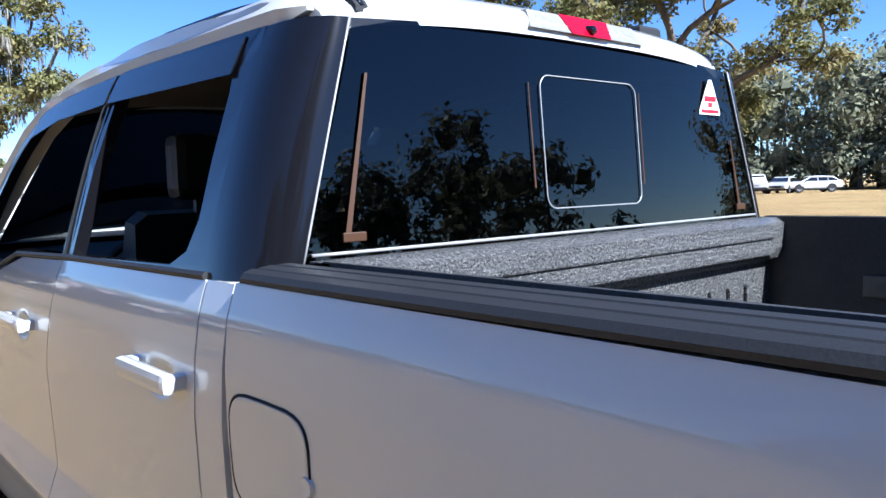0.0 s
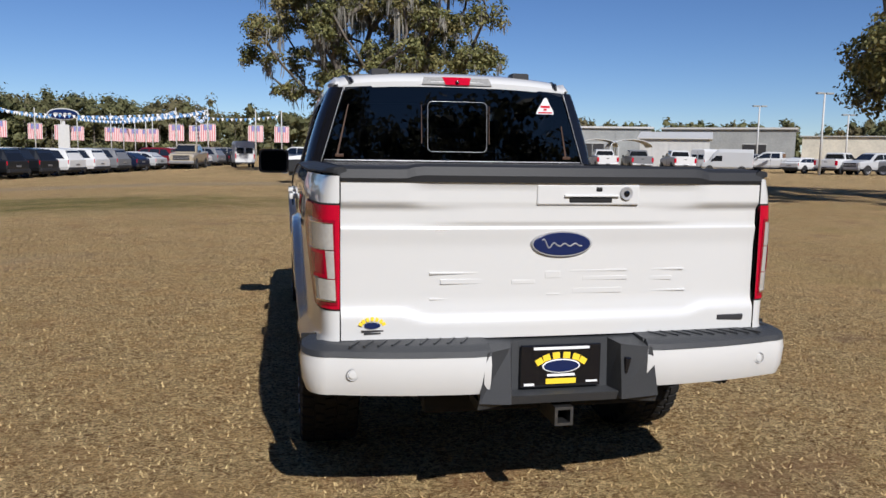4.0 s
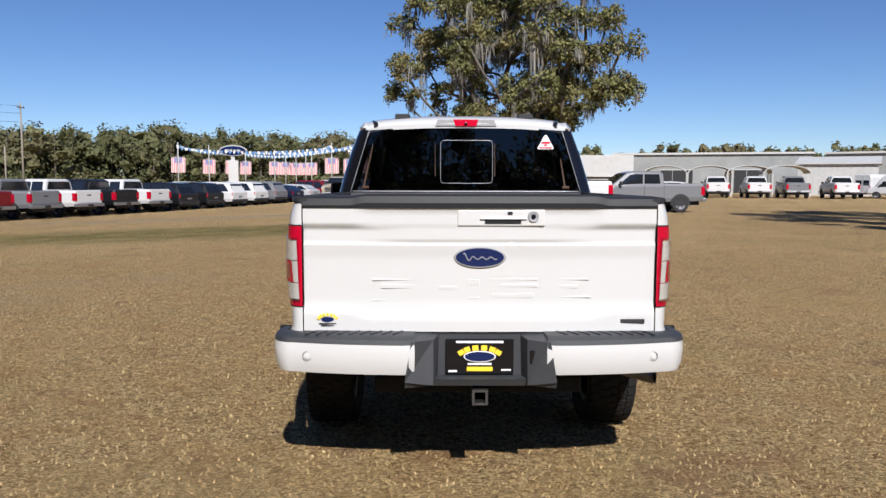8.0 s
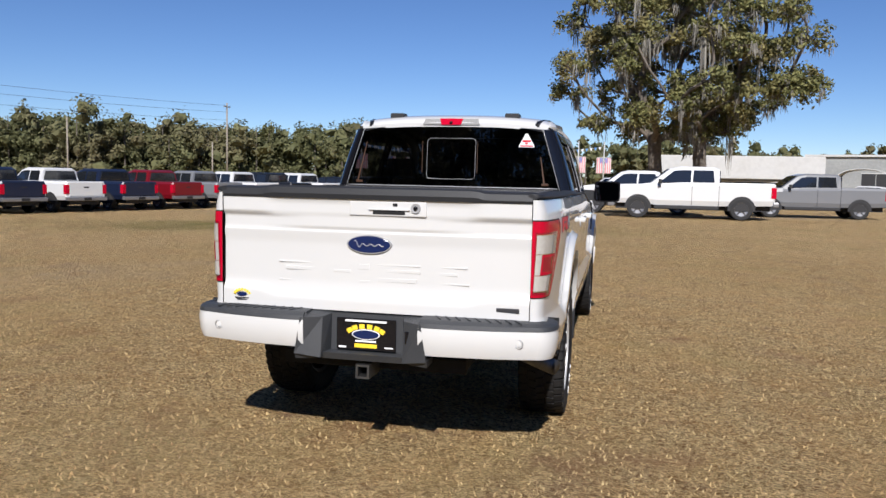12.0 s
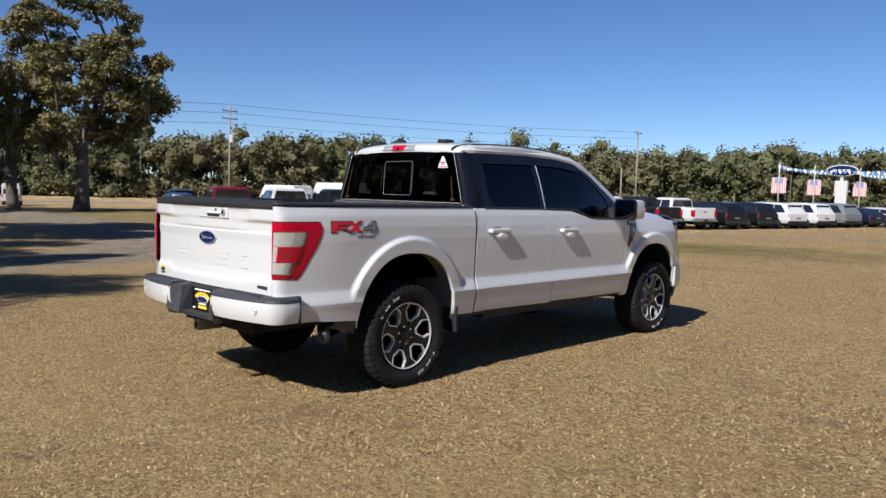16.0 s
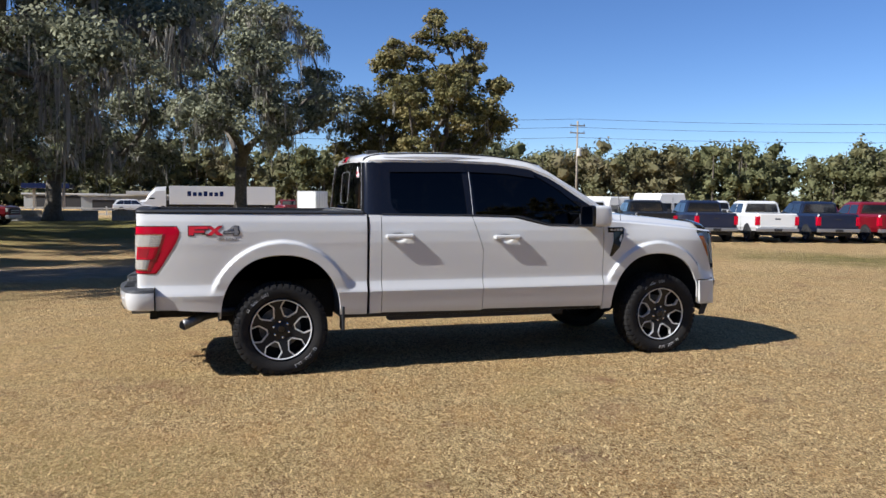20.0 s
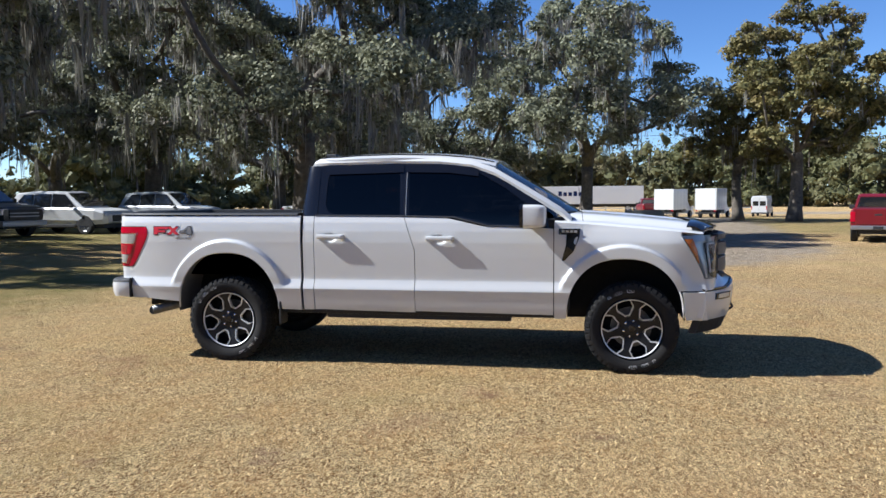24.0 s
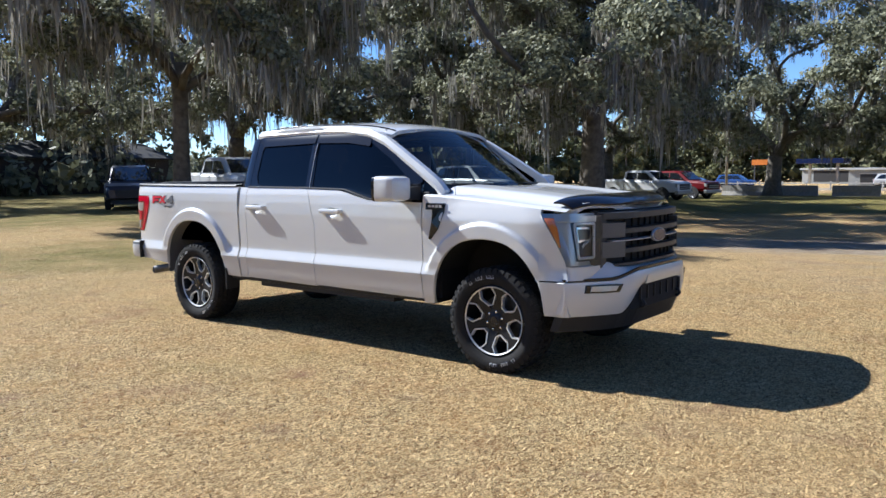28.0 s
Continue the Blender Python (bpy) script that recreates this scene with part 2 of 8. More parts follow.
def lin(x, pairs):
    """A broken line through (x, value) pairs."""
    return float(np.interp(x, [p[0] for p in pairs], [p[1] for p in pairs]))


def steps(a, b, n):
    return [a + (b - a) * i / n for i in range(n + 1)]


def ease(x, a, b):
    q = min(max((x - a) / (b - a), 0.0), 1.0)
    return q * q * (3 - 2 * q)


# ---- the white pickup truck ----
# its own axes: x to its right, y ahead, z up, from the ground below the middle of the rear axle
truck = thing("pickup_truck", 1.5, 0.436, 0, 0, "pearl white crew-cab pickup truck with black trim, parked on dry grass", "pickup truck")
AXLE_F, WHEEL_R, HUB_Z = 3.69, 0.398, 0.388
ARCH = {"rear": (0.005, 0.50, 0.50, 0.525), "front": (3.625, 0.49, 0.49, 0.505)}


def arch_z(y, which):
    """Height of the wheel opening's edge above y."""
    c, cz, a, b = ARCH[which]
    q = (y - c) / a
    return cz + b * math.sqrt(max(0.0, 1 - abs(q) ** 2.3)) if abs(q) < 1 else 0.0


def half(y, z):
    """Half the body's width at a place on its side."""
    x = lin(z, [(0.42, 0.905), (0.52, 0.938), (0.66, 0.958), (0.695, 0.968), (0.780, 0.938), (0.80, 0.937), (1.0, 0.945), (1.12, 0.948), (1.22, 0.942), (1.30, 0.93), (1.355, 0.912), (1.40, 0.90)])
    if y < 0.74:
        x += 0.012 * ease(z, 1.05, 1.36)
    if y > 3.05:
        x -= 0.03 * ease(z, 1.1, 1.3) * ease(y, 3.05, 3.4)
    for c, cz, a, b in ARCH.values():
        r = math.hypot((y - c) / a, (max(z, cz) - cz) / b)
        if z > cz - 0.05:
            x += 0.034 * (1 - ease(r, 1.19, 1.23)) * ease(z, 0.70, 0.80)
    x -= 0.10 * ease(y, 3.95, 4.75)
    x -= 0.15 * max(0.0, -y - 0.50) ** 2
    return x


LEVELS = sorted(steps(0.44, 0.66, 6) + [0.693, 0.697, 0.72, 0.75, 0.778, 0.782, 0.80] + steps(0.83, 1.40, 48))


def side_panel(name, ys, low, high, s, nz, material=M_WHITE, label="", out=0.0, parent=None, edge=0.03):
    """A body panel between two edges; its rows lie at fixed heights, so that the crease stays crisp."""
    k = len(LEVELS) - 1

    def place(y, i):
        a, b = low(y), high(y)
        z = a if i == 0 else b if i == k else min(max(LEVELS[i], a + 0.0003 * i), b - 0.0003 * (k - i))
        return (s * (half(y, z) + out), y, z)
    bm = sheet(ys if s > 0 else ys[::-1], list(range(k + 1)), place, (-s * edge, 0, 0))
    return part(name, bm, material, parent or truck, label, smooth=True, crease=0.21)


def belt(y):
    return lin(y, [(0.7, 1.357), (1.7, 1.349), (2.16, 1.337), (2.46, 1.262), (2.92, 1.25), (3.1, 1.24)])


def split_y(z):
    return lin(z, [(0.5, 1.80), (1.05, 1.80), (1.35, 1.70)])


def densed(a, b, c, r, n):
    """Steps from a to b, drawn together at the ends c - r and c + r of a wheel opening."""
    out = set(steps(a, b, n))
    for k in range(25):
        y = c - r * math.cos(math.pi * k / 24)
        if a < y < b:
            out.add(y)
    for e in (1.0005, -1.0005):
        if a < c + e * r < b:
            out.add(c + e * r)
    return sorted(out)


def box_low(y):
    return max(arch_z(y, "rear"), lin(y, [(-1.1, 0.60), (-0.5, 0.555), (0.5, 0.50), (0.74, 0.495)]))


def tail_front(z):
    """Where the tail lamp's front edge runs on the body's side."""
    return lin(z, [(0.88, -1.005), (0.93, -0.968), (1.10, -0.868), (1.16, -0.838), (1.21, -0.825), (1.24, -0.828), (1.258, -0.845)])


def fender_low(y):
    return max(arch_z(y, "front"), lin(y, [(3.04, 0.46), (3.2, 0.47), (4.1, 0.715), (4.5, 0.72)]))


def fender_top(y):
    return lin(y, [(3.04, 1.30), (3.4, 1.275), (3.9, 1.235), (4.3, 1.195)])


def lamp_rear_y(z):
    """Where the head lamp's rear edge runs on the fender."""
    return lin(z, [(0.72, 4.30), (0.86, 4.27), (1.0, 4.20), (1.18, 4.09), (1.3, 4.09)])


def rear_corner(u, yf, z):
    """From the side at yf (u = 0) round the box's rear corner to the tailgate gap (u = 1)."""
    ye = -1.045
    if u < 0.35:
        y = yf + (ye - yf) * u / 0.35 if yf > ye else yf - 0.01 * u
        return half(y, z), y
    f = (u - 0.35) / 0.65
    a, b, c = (half(ye, z), ye), (half(ye, z) - 0.012, -1.136), (0.827, -1.134)
    return tuple(p * (1 - f) ** 2 + 2 * q * f * (1 - f) + r_ * f * f for p, q, r_ in zip(a, b, c))


for s in (1, -1):
    # cargo box: the side, the part above and below the tail lamp
    side_panel("box_side", densed(-0.82, 0.730, ARCH["rear"][0], ARCH["rear"][2], 110), box_low, lambda y: 1.362, s, 40)
    bm = sheet(steps(0, 1, 8) if s > 0 else steps(1, 0, 8), sorted({0.60, 1.258} | {z for z in LEVELS if 0.605 < z < 1.255}), lambda u, z: (lambda y: (s * half(y, z), y, z))(-0.82 + u * (tail_front(z) + 0.82)))
    part("box_side", bm, M_WHITE, truck, smooth=True, crease=0.21)
    # the rounded rear corner above and below the tail lamp
    for z0, z1 in ((1.258, 1.362), (0.605, 0.885)):
        def corner(u, z):
            yf = -0.82 if z1 > 1.3 else -1.003
            x, y = rear_corner(u, yf, z)
            return (s * x, y, z)
        part("box_corner", sheet(steps(0, 1, 24) if s > 0 else steps(1, 0, 24), sorted({z0, z1} | {z for z in LEVELS if z0 + 0.004 < z < z1 - 0.004}), corner), M_WHITE, truck, smooth=True, crease=0.21)
    side_panel("box_side", [-1.04, -1.0, -0.95, -0.9, -0.85, -0.82], lambda y: 0.59, lambda y: 0.60, s, 1)
    # inner post of the box beside the tailgate
    part("box_post", box(s * 0.832, s * 0.79, -1.08, -1.0, 0.775, 1.36, 0.004), M_DARK, truck)
    # strip of the cab behind the rear door, doors, fender
    side_panel("cab_corner", steps(0.755, 0.857, 3), lambda y: 0.50, lambda y: 1.357, s, 30)
    for name, a, b in (("rear_door", lambda z: 0.863, lambda z: split_y(z)), ("front_door", lambda z: split_y(z) + 0.006, lambda z: 3.028)):
        def place(u, i):
            # rows at fixed heights up to the belt line, columns along the door gap
            k = len(LEVELS) - 1
            y0 = a(1.0) + (b(1.0) - a(1.0)) * u
            lo, hi = 0.505 - 0.012 * u, belt(y0)
            z = lo if i == 0 else hi if i == k else min(max(LEVELS[i], lo + 0.0003 * i), hi - 0.0003 * (k - i))
            y = a(z) + (b(z) - a(z)) * u
            q = math.hypot((y - hy + 0.015) / 0.075, (z - hz + 0.012) / 0.040)
            return (s * (half(y, z) - 0.020 * (1 - ease(q, 0.45, 1.0))), y, z)
        hy, hz = (1.03, 1.172) if name == "rear_door" else (2.04, 1.158)
        us = sorted(set(steps(0, 1, 26) + [(hy - a(hz)) / (b(hz) - a(hz)) + 0.011 * k for k in range(-9, 9)]))
        door = part(name, sheet(us if s > 0 else us[::-1], list(range(len(LEVELS))), place, (-s * 0.03, 0, 0)), M_WHITE, truck, smooth=True, crease=0.21)
        # handle with its cup
        hx = half(hy, hz)
        bm = bmesh.new()
        add_box(bm, s * (hx + 0.016), s * (hx + 0.045), hy - 0.135, hy + 0.115, hz - 0.020, hz + 0.020, 0.014)
        add_box(bm, s * (hx - 0.01), s * (hx + 0.03), hy + 0.075, hy + 0.12, hz - 0.016, hz + 0.016, 0.006)
        add_box(bm, s * (hx - 0.01), s * (hx + 0.03), hy - 0.135, hy - 0.10, hz - 0.014, hz + 0.014, 0.006)
        part("door_handle", bm, M_WHITE, door, "white pull handle", smooth=False)
    side_panel("front_fender", densed(3.036, 4.09, ARCH["front"][0], ARCH["front"][2], 84), fender_low, fender_top, s, 40)
    bm = sheet(steps(0, 1, 6), steps(0, 1, 14), lambda u, v: (lambda z: (lambda y: (s * half(y, z), y, z))(4.09 + u * (lamp_rear_y(z) - 4.09)))(0.722 + v * (fender_top(4.09) - 0.722)))
    part("front_fender", bm, M_WHITE, truck, smooth=True)
    # lower black rocker and pinch weld
    part("rocker", box(s * 0.885, s * 0.80, 0.52, 3.12, 0.46, 0.505, 0.012), M_BLACK, truck, "black plastic rocker")
    part("running_board", rings([[(s * 0.86, 0.95, 0.42), (s * 0.74, 0.95, 0.42), (s * 0.74, 0.95, 0.455), (s * 0.86, 0.95, 0.458)], [(s * 0.86, 2.65, 0.42), (s * 0.74, 2.65, 0.42), (s * 0.74, 2.65, 0.455), (s * 0.86, 2.65, 0.458)]]), M_BLACK, truck, "black power running board, folded away")
    # wheel openings: liner inside, lip round the edge
    for which in ("rear", "front"):
        c, cz, a, b = ARCH[which]
        arc = [(c + (a + 0.012) * math.copysign(abs(math.cos(q)) ** 0.87, math.cos(q)), cz + (b + 0.012) * math.sin(q) ** 0.87) for q in (math.pi * k / 28 for k in range(29))]
        arc = [(c + a + 0.012, 0.46)] + arc + [(c - a - 0.012, 0.46)]
        bm = rings([[(s * (half(y, max(z, 0.5)) - 0.012), y, z) for y, z in arc], [(s * 0.52, y, z) for y, z in arc]], closed=False, caps=False)
        part("wheel_arch_liner", bm, M_FELT if which == "rear" else M_DARK, truck, "grey felt wheel arch liner" if which == "rear" else "black plastic wheel arch liner", smooth=True)
        part("arch_wall", box(s * 0.50, s * 0.52, c - a, c + a, 0.42, cz + b), M_DARK, truck)
        arc2 = [(c + a * math.copysign(abs(math.cos(q)) ** 0.87, math.cos(q)), cz + b * max(math.sin(q), 0) ** 0.87) for q in (math.pi * k / 28 for k in range(29))]
        part("arch_lip", tube([(s * (half(y, max(z, 0.52)) - 0.014), y, z) for y, z in arc2], 0.008, 6), M_WHITE, truck, smooth=True)
    # mud flap behind the rear opening's front end
    part("mud_flap", box(s * 0.955, s * 0.80, 0.515, 0.535, 0.36, 0.57, 0.006), M_BLACK, truck, "black rubber mud flap")
    # rail cap with its three grooves
    prof = [(0.950, 1.365), (0.951, 1.372), (0.943, 1.381), (0.925, 1.386), (0.919, 1.379), (0.911, 1.386), (0.885, 1.389), (0.879, 1.381), (0.871, 1.389), (0.845, 1.389), (0.839, 1.381), (0.831, 1.387), (0.808, 1.381), (0.800, 1.34)]
    turn_ = [rear_corner(q, -0.82, 1.36) for q in steps(1, 0.35, 20)]

    def cap_x(x, y):
        out = half(y, 1.36) if y > -1.045 else float(np.interp(y, [p[1] for p in turn_], [p[0] for p in turn_]))
        return 0.80 + (x - 0.80) * (out + 0.007 - 0.80) / 0.151
    part("bed_rail_cap", rings([[(s * cap_x(x, y), y, z + 0.006 * ease(-y, -0.7, 1.2)) for x, z in prof] for y in [-1.131, -1.124, -1.114, -1.10, -1.08, -1.06, -1.04, -0.9, -0.75, -0.6, -0.2, 0.2, 0.5, 0.70]], closed=False, caps=False), M_BLACK, truck, "black plastic bed rail cap with grooves", smooth=False)
    part("rail_end", rings([[(s * cap_x(x, -1.131), -1.131, z + 0.005) for x, z in prof], [(s * cap_x(x, -1.134), -1.136, z + 0.003) for x, z in prof]]), M_BLACK, truck)

    # tail lamp: red shell round the corner, clear windows, red block
    def shell(out, z0, z1, u0, u1, n=16):
        def place(u, v):
            z = z0 + (z1 - z0) * v
            u = u0 + (u1 - u0) * u
            yf = tail_front(z)
            pts = [rear_corner(q, yf, z) for q in steps(1, 0.35, 12)] + [rear_corner(q, yf, z) for q in steps(0.26, 0, 3)]
            d = [0]
            for p, r in zip(pts, pts[1:]):
                d.append(d[-1] + math.dist(p, r))
            w = u * d[-1]
            k = max(i for i in range(len(d) - 1) if d[i] <= w + 1e-9)
            f = (w - d[k]) / (d[k + 1] - d[k])
            x, y = (pts[k][i] * (1 - f) + pts[k + 1][i] * f for i in (0, 1))
            e = ease(u, 0.2, 0.5)
            return (s * (x + out * e), y - out * (1 - e), z)
        us = steps(0, 1, n)
        return sheet(us[::-1] if s > 0 else us, steps(0, 1, 10), place, (0, 0.02, 0))
    lamp = part("tail_lamp", shell(0.006, 0.885, 1.258, 0.0, 1.0, 22), M_RED, truck, "red tail lamp with clear windows", smooth=True)
    part("lamp_seam", shell(0.003, 0.879, 1.265, 0.0, 1.0, 22), M_DARK, lamp, smooth=True)
    part("lamp_rim", shell(0.0095, 0.900, 1.205, 0.045, 0.70), M_DEEPRED, lamp, "dark red inner rim", smooth=True)
    for z0, z1, e in ((0.912, 0.9175, 0.53), (1.192, 1.1955, 0.64), (1.0975, 1.0995, 0.62)):
        part("lamp_edge", shell(0.0135, z0, z1, 0.07, e), M_CHROME, lamp, "thin chrome edge", smooth=True)
    part("clear_window", shell(0.0120, 1.10, 1.192, 0.07, 0.44), M_LAMPWHITE, lamp, "clear ribbed reversing lamp", smooth=True)
    part("clear_window", shell(0.0120, 1.10, 1.192, 0.445, 0.64), M_LAMPGREY, lamp, "clear ribbed reversing lamp", smooth=True)
    part("clear_window", shell(0.0120, 0.918, 0.992, 0.07, 0.40), M_LAMPWHITE, lamp, "clear ribbed indicator", smooth=True)
    part("clear_window", shell(0.0120, 0.918, 0.992, 0.405, 0.52), M_LAMPGREY, lamp, "clear ribbed indicator", smooth=True)
    part("clear_strip", shell(0.0120, 0.996, 1.096, 0.07, 0.185), M_LAMPWHITE, lamp, smooth=True)
    part("red_block", shell(0.0160, 0.998, 1.096, 0.19, 0.63), M_RED, lamp, "red brake lamp block", smooth=True)
    part("red_inset", shell(0.0172, 1.012, 1.084, 0.23, 0.47), M_DEEPRED, lamp, "dark red square in the brake lamp", smooth=True)
    # fine upright ribs on the clear windows
    for z0, z1, u1 in ((1.104, 1.188, 0.44), (0.922, 0.988, 0.40), (1.0, 1.092, 0.18)):
        for q in steps(0.085, u1 - 0.012, int((u1 - 0.09) / 0.026)):
            part("lens_rib", shell(0.0130, z0, z1, q, q + 0.006, 1), M_LAMPWHITE, lamp)
    for k in range(5):
        part("lens_rib", shell(0.0132, 1.108 + 0.017 * k, 1.114 + 0.017 * k, 0.46, 0.625, 3), M_LAMPWHITE, lamp)

# decals on the box's sides: slanted red and grey shapes, and a line of words
def slab(points, y0, z0, k, s, out, material, name, parent):
    """A thin flat shape on the box's side; points run rearwards-to-front for the right side."""
    bm = bmesh.new()
    c = [bm.verts.new((s * (half(y0 + k * a * s, z0 + k * b) + out), y0 + k * a * s, z0 + k * b)) for a, b in points]
    f = bm.faces.new(c)
    e = bmesh.ops.extrude_face_region(bm, geom=[f])
    bmesh.ops.translate(bm, vec=(s * 0.0015, 0, 0), verts=[v for v in e["geom"] if isinstance(v, bmesh.types.BMVert)])
    bmesh.ops.recalc_face_normals(bm, faces=bm.faces)
    return part(name, bm, material, parent)


F_BARS = [[(0.0, 0.0), (0.035, 0.0), (0.055, 0.115), (0.0, 0.115)], [(0.05, 0.08), (0.15, 0.08), (0.15, 0.115), (0.055, 0.115)], [(0.043, 0.032), (0.12, 0.032), (0.125, 0.062), (0.048, 0.062)]]
X_BARS = [[(0.14, 0.115), (0.18, 0.115), (0.265, 0.0), (0.222, 0.0)], [(0.225, 0.115), (0.262, 0.115), (0.18, 0.0), (0.138, 0.0)]]
G_BARS = [[(0.345, 0.115), (0.385, 0.115), (0.29, 0.048), (0.27, 0.03)], [(0.27, 0.025), (0.395, 0.025), (0.395, 0.05), (0.28, 0.05)], [(0.352, 0.0), (0.385, 0.0), (0.385, 0.115), (0.352, 0.10)]]
for s in (1, -1):
    y0, z0 = (-0.735, 1.19) if s > 0 else (-0.335, 1.19)
    decal = slab([(0.10, 0.004), (0.16, 0.004), (0.16, 0.012), (0.10, 0.012)], y0, z0, 1.0, s, 0.001, M_PRINTGREY, "decal", truck)
    decal["label"] = "red and grey off-road decal"
    for bars, mm in ((F_BARS, M_PRINTRED), (X_BARS, M_PRINTRED), (G_BARS, M_PRINTSILVER)):
        for i, b in enumerate([[(p, 0.62 * q) for p, q in b] for b in bars]):
            ca, cb = sum(p[0] for p in b) / 4, sum(p[1] for p in b) / 4
            slab([(p[0] + math.copysign(0.007, p[0] - ca), p[1] + math.copysign(0.007, p[1] - cb)) for p in b], y0, z0, 1.0, s, 0.0012 + 0.0003 * i, M_PRINTGREY, "decal_edge", decal)
            slab(b, y0, z0, 1.0, s, 0.0035 + 0.0003 * i, mm, "decal_shape", decal)
    yy = -0.735 + 0.22 if s > 0 else -0.335 - 0.22
    along = 0.0
    for ch in "OFF ROAD":
        if ch == " ":
            along += 0.010
            continue
        cu = bpy.data.curves.new("decal_letter", "FONT")
        cu.body, cu.size, cu.extrude = ch, 0.030, 0.0006
        tmp = bpy.data.objects.new("decal_letter", cu)
        scene.collection.objects.link(tmp)
        bpy.context.view_layer.update()
        me = bpy.data.meshes.new_from_object(tmp.evaluated_get(bpy.context.evaluated_depsgraph_get()))
        bpy.data.objects.remove(tmp)
        me.materials.append(M_PRINTGREY)
        w = new("decal_letter", me)
        w.parent = decal
        w.matrix_local = Matrix.Translation((s * (half(yy + s * along, 1.15) + 0.002), yy + s * along, 1.146)) @ Euler((math.pi / 2, 0, s * math.pi / 2)).to_matrix().to_4x4()
        along += max(v.co.x for v in me.vertices) + 0.0025

# fuel door on the left
fy, fz = 0.60, 1.10
bm = bmesh.new()
oval = []
for k in range(28):
    q = 2 * math.pi * k / 28
    oval.append((0.118 * math.copysign(abs(math.cos(q)) ** 0.45, math.cos(q)), 0.092 * math.copysign(abs(math.sin(q)) ** 0.45, math.sin(q)) - (0.02 if math.sin(q) < -0.5 and abs(math.cos(q)) < 0.6 else 0)))
part("fuel_door", rings([[(-half(fy + a, fz + b) - 0.0015, fy + a, fz + b) for a, b in oval], [(-half(fy + a * 0.985, fz + b * 0.985) - 0.003, fy + a * 0.985, fz + b * 0.985) for a, b in oval]]), M_WHITE, truck, "white fuel filler door")
part("fuel_door_gap", tube([(-half(fy + a, fz + b) - 0.0005, fy + a * 1.02, fz + b * 1.02) for a, b in oval], 0.0028, 5, True), M_DARK, truck)
part("fuel_door_notch", lathe([(-0.003, 0.0), (-0.005, 0.014), (0.004, 0.018)], 14, "x", (-half(0.487, 1.1) - 0.001, 0.487, 1.095)), M_WHITE, truck, smooth=True)

# ---- tailgate, closed ----
def gate(x, z):
    y = -1.118
    top = ease(z, 1.245, 1.275) * (1 - 0.75 * ease(0.60 - abs(x), 0, 0.10) * (1 - ease(z, 1.325, 1.34)))
    y -= 0.013 * top
    y += 0.007 * ease(z, 1.18, 1.20) * (1 - ease(z, 1.235, 1.26)) * ease(abs(x), 0.3, 0.6)
    y += 0.005 * ease(z, 1.172, 1.180) * (1 - ease(z, 1.183, 1.20))
    y += 0.008 * ease(z, 0.84, 0.92) * (1 - ease(z, 1.10, 1.18))
    y -= 0.014 * (1 - ease(z, 0.82 + 0.03 * ease(abs(x), 0.5, 0.62), 0.86 + 0.03 * ease(abs(x), 0.5, 0.62)))
    y -= 0.032 * (1 - (x / 0.83) ** 2)
    return y


gate_panel = part("tailgate", sheet(steps(-0.822, 0.822, 66), sorted(set(steps(0.768, 1.345, 46) + steps(1.16, 1.29, 26))), lambda x, z: (x, gate(x, z), z), (0, 0.05, 0)), M_WHITE, truck, "white closed tailgate", smooth=True)
part("tailgate_inner", box(-0.80, 0.80, -1.06, -1.03, 0.79, 1.40, 0.01), M_MAT, gate_panel, "black plastic inner face")
def cap_prof(x):
    raise_ = 0.012 * ease(0.60 - abs(x), 0, 0.06)
    y0 = gate(x, 1.344)
    return [(x, y0 - 0.004, 1.342), (x, y0 - 0.009, 1.355 + raise_), (x, y0 + 0.0, 1.386 + raise_), (x, y0 + 0.02, 1.396 + raise_), (x, -1.045, 1.398), (x, -1.028, 1.39), (x, -1.028, 1.34)]
part("tailgate_cap", rings([cap_prof(x) for x in steps(-0.824, 0.824, 56)]), M_BLACK, gate_panel, "black plastic tailgate cap")
# handle recess, camera and lock
bm = box(-0.105, 0.30, gate(0, 1.29) - 0.006, gate(0, 1.29) + 0.03, 1.262, 1.338, 0.006)
part("handle_plate", bm, M_WHITE, gate_panel)
# raised dark block, its colour standing for shade inside the slot
part("handle_slot", box(0.02, 0.19, gate(0, 1.29) - 0.0085, gate(0, 1.29), 1.27, 1.292, 0.004), M_DARK, gate_panel, "dark block for the shaded pull slot")
part("handle_lip", box(0.00, 0.215, gate(0, 1.29) - 0.016, gate(0, 1.29), 1.292, 1.30, 0.003), M_WHITE, gate_panel)
part("gate_camera", lathe([(0.002, 0.0), (-0.010, 0.006), (-0.006, 0.010), (-0.008, 0.024), (0.004, 0.027)], 20, "y", (0.245, gate(0.2, 1.29) - 0.008, 1.305)), M_SILVER, gate_panel, "round silver camera", smooth=True)
part("gate_lens", lathe([(-0.012, 0.0), (-0.010, 0.010), (-0.004, 0.012)], 16, "y", (0.245, gate(0.2, 1.29) - 0.010, 1.305)), M_GLOSSBLACK, gate_panel, smooth=True)
part("gate_lock", box(0.125, 0.15, gate(0, 1.3) - 0.010, gate(0, 1.3), 1.312, 1.328, 0.005), M_DARK, gate_panel)
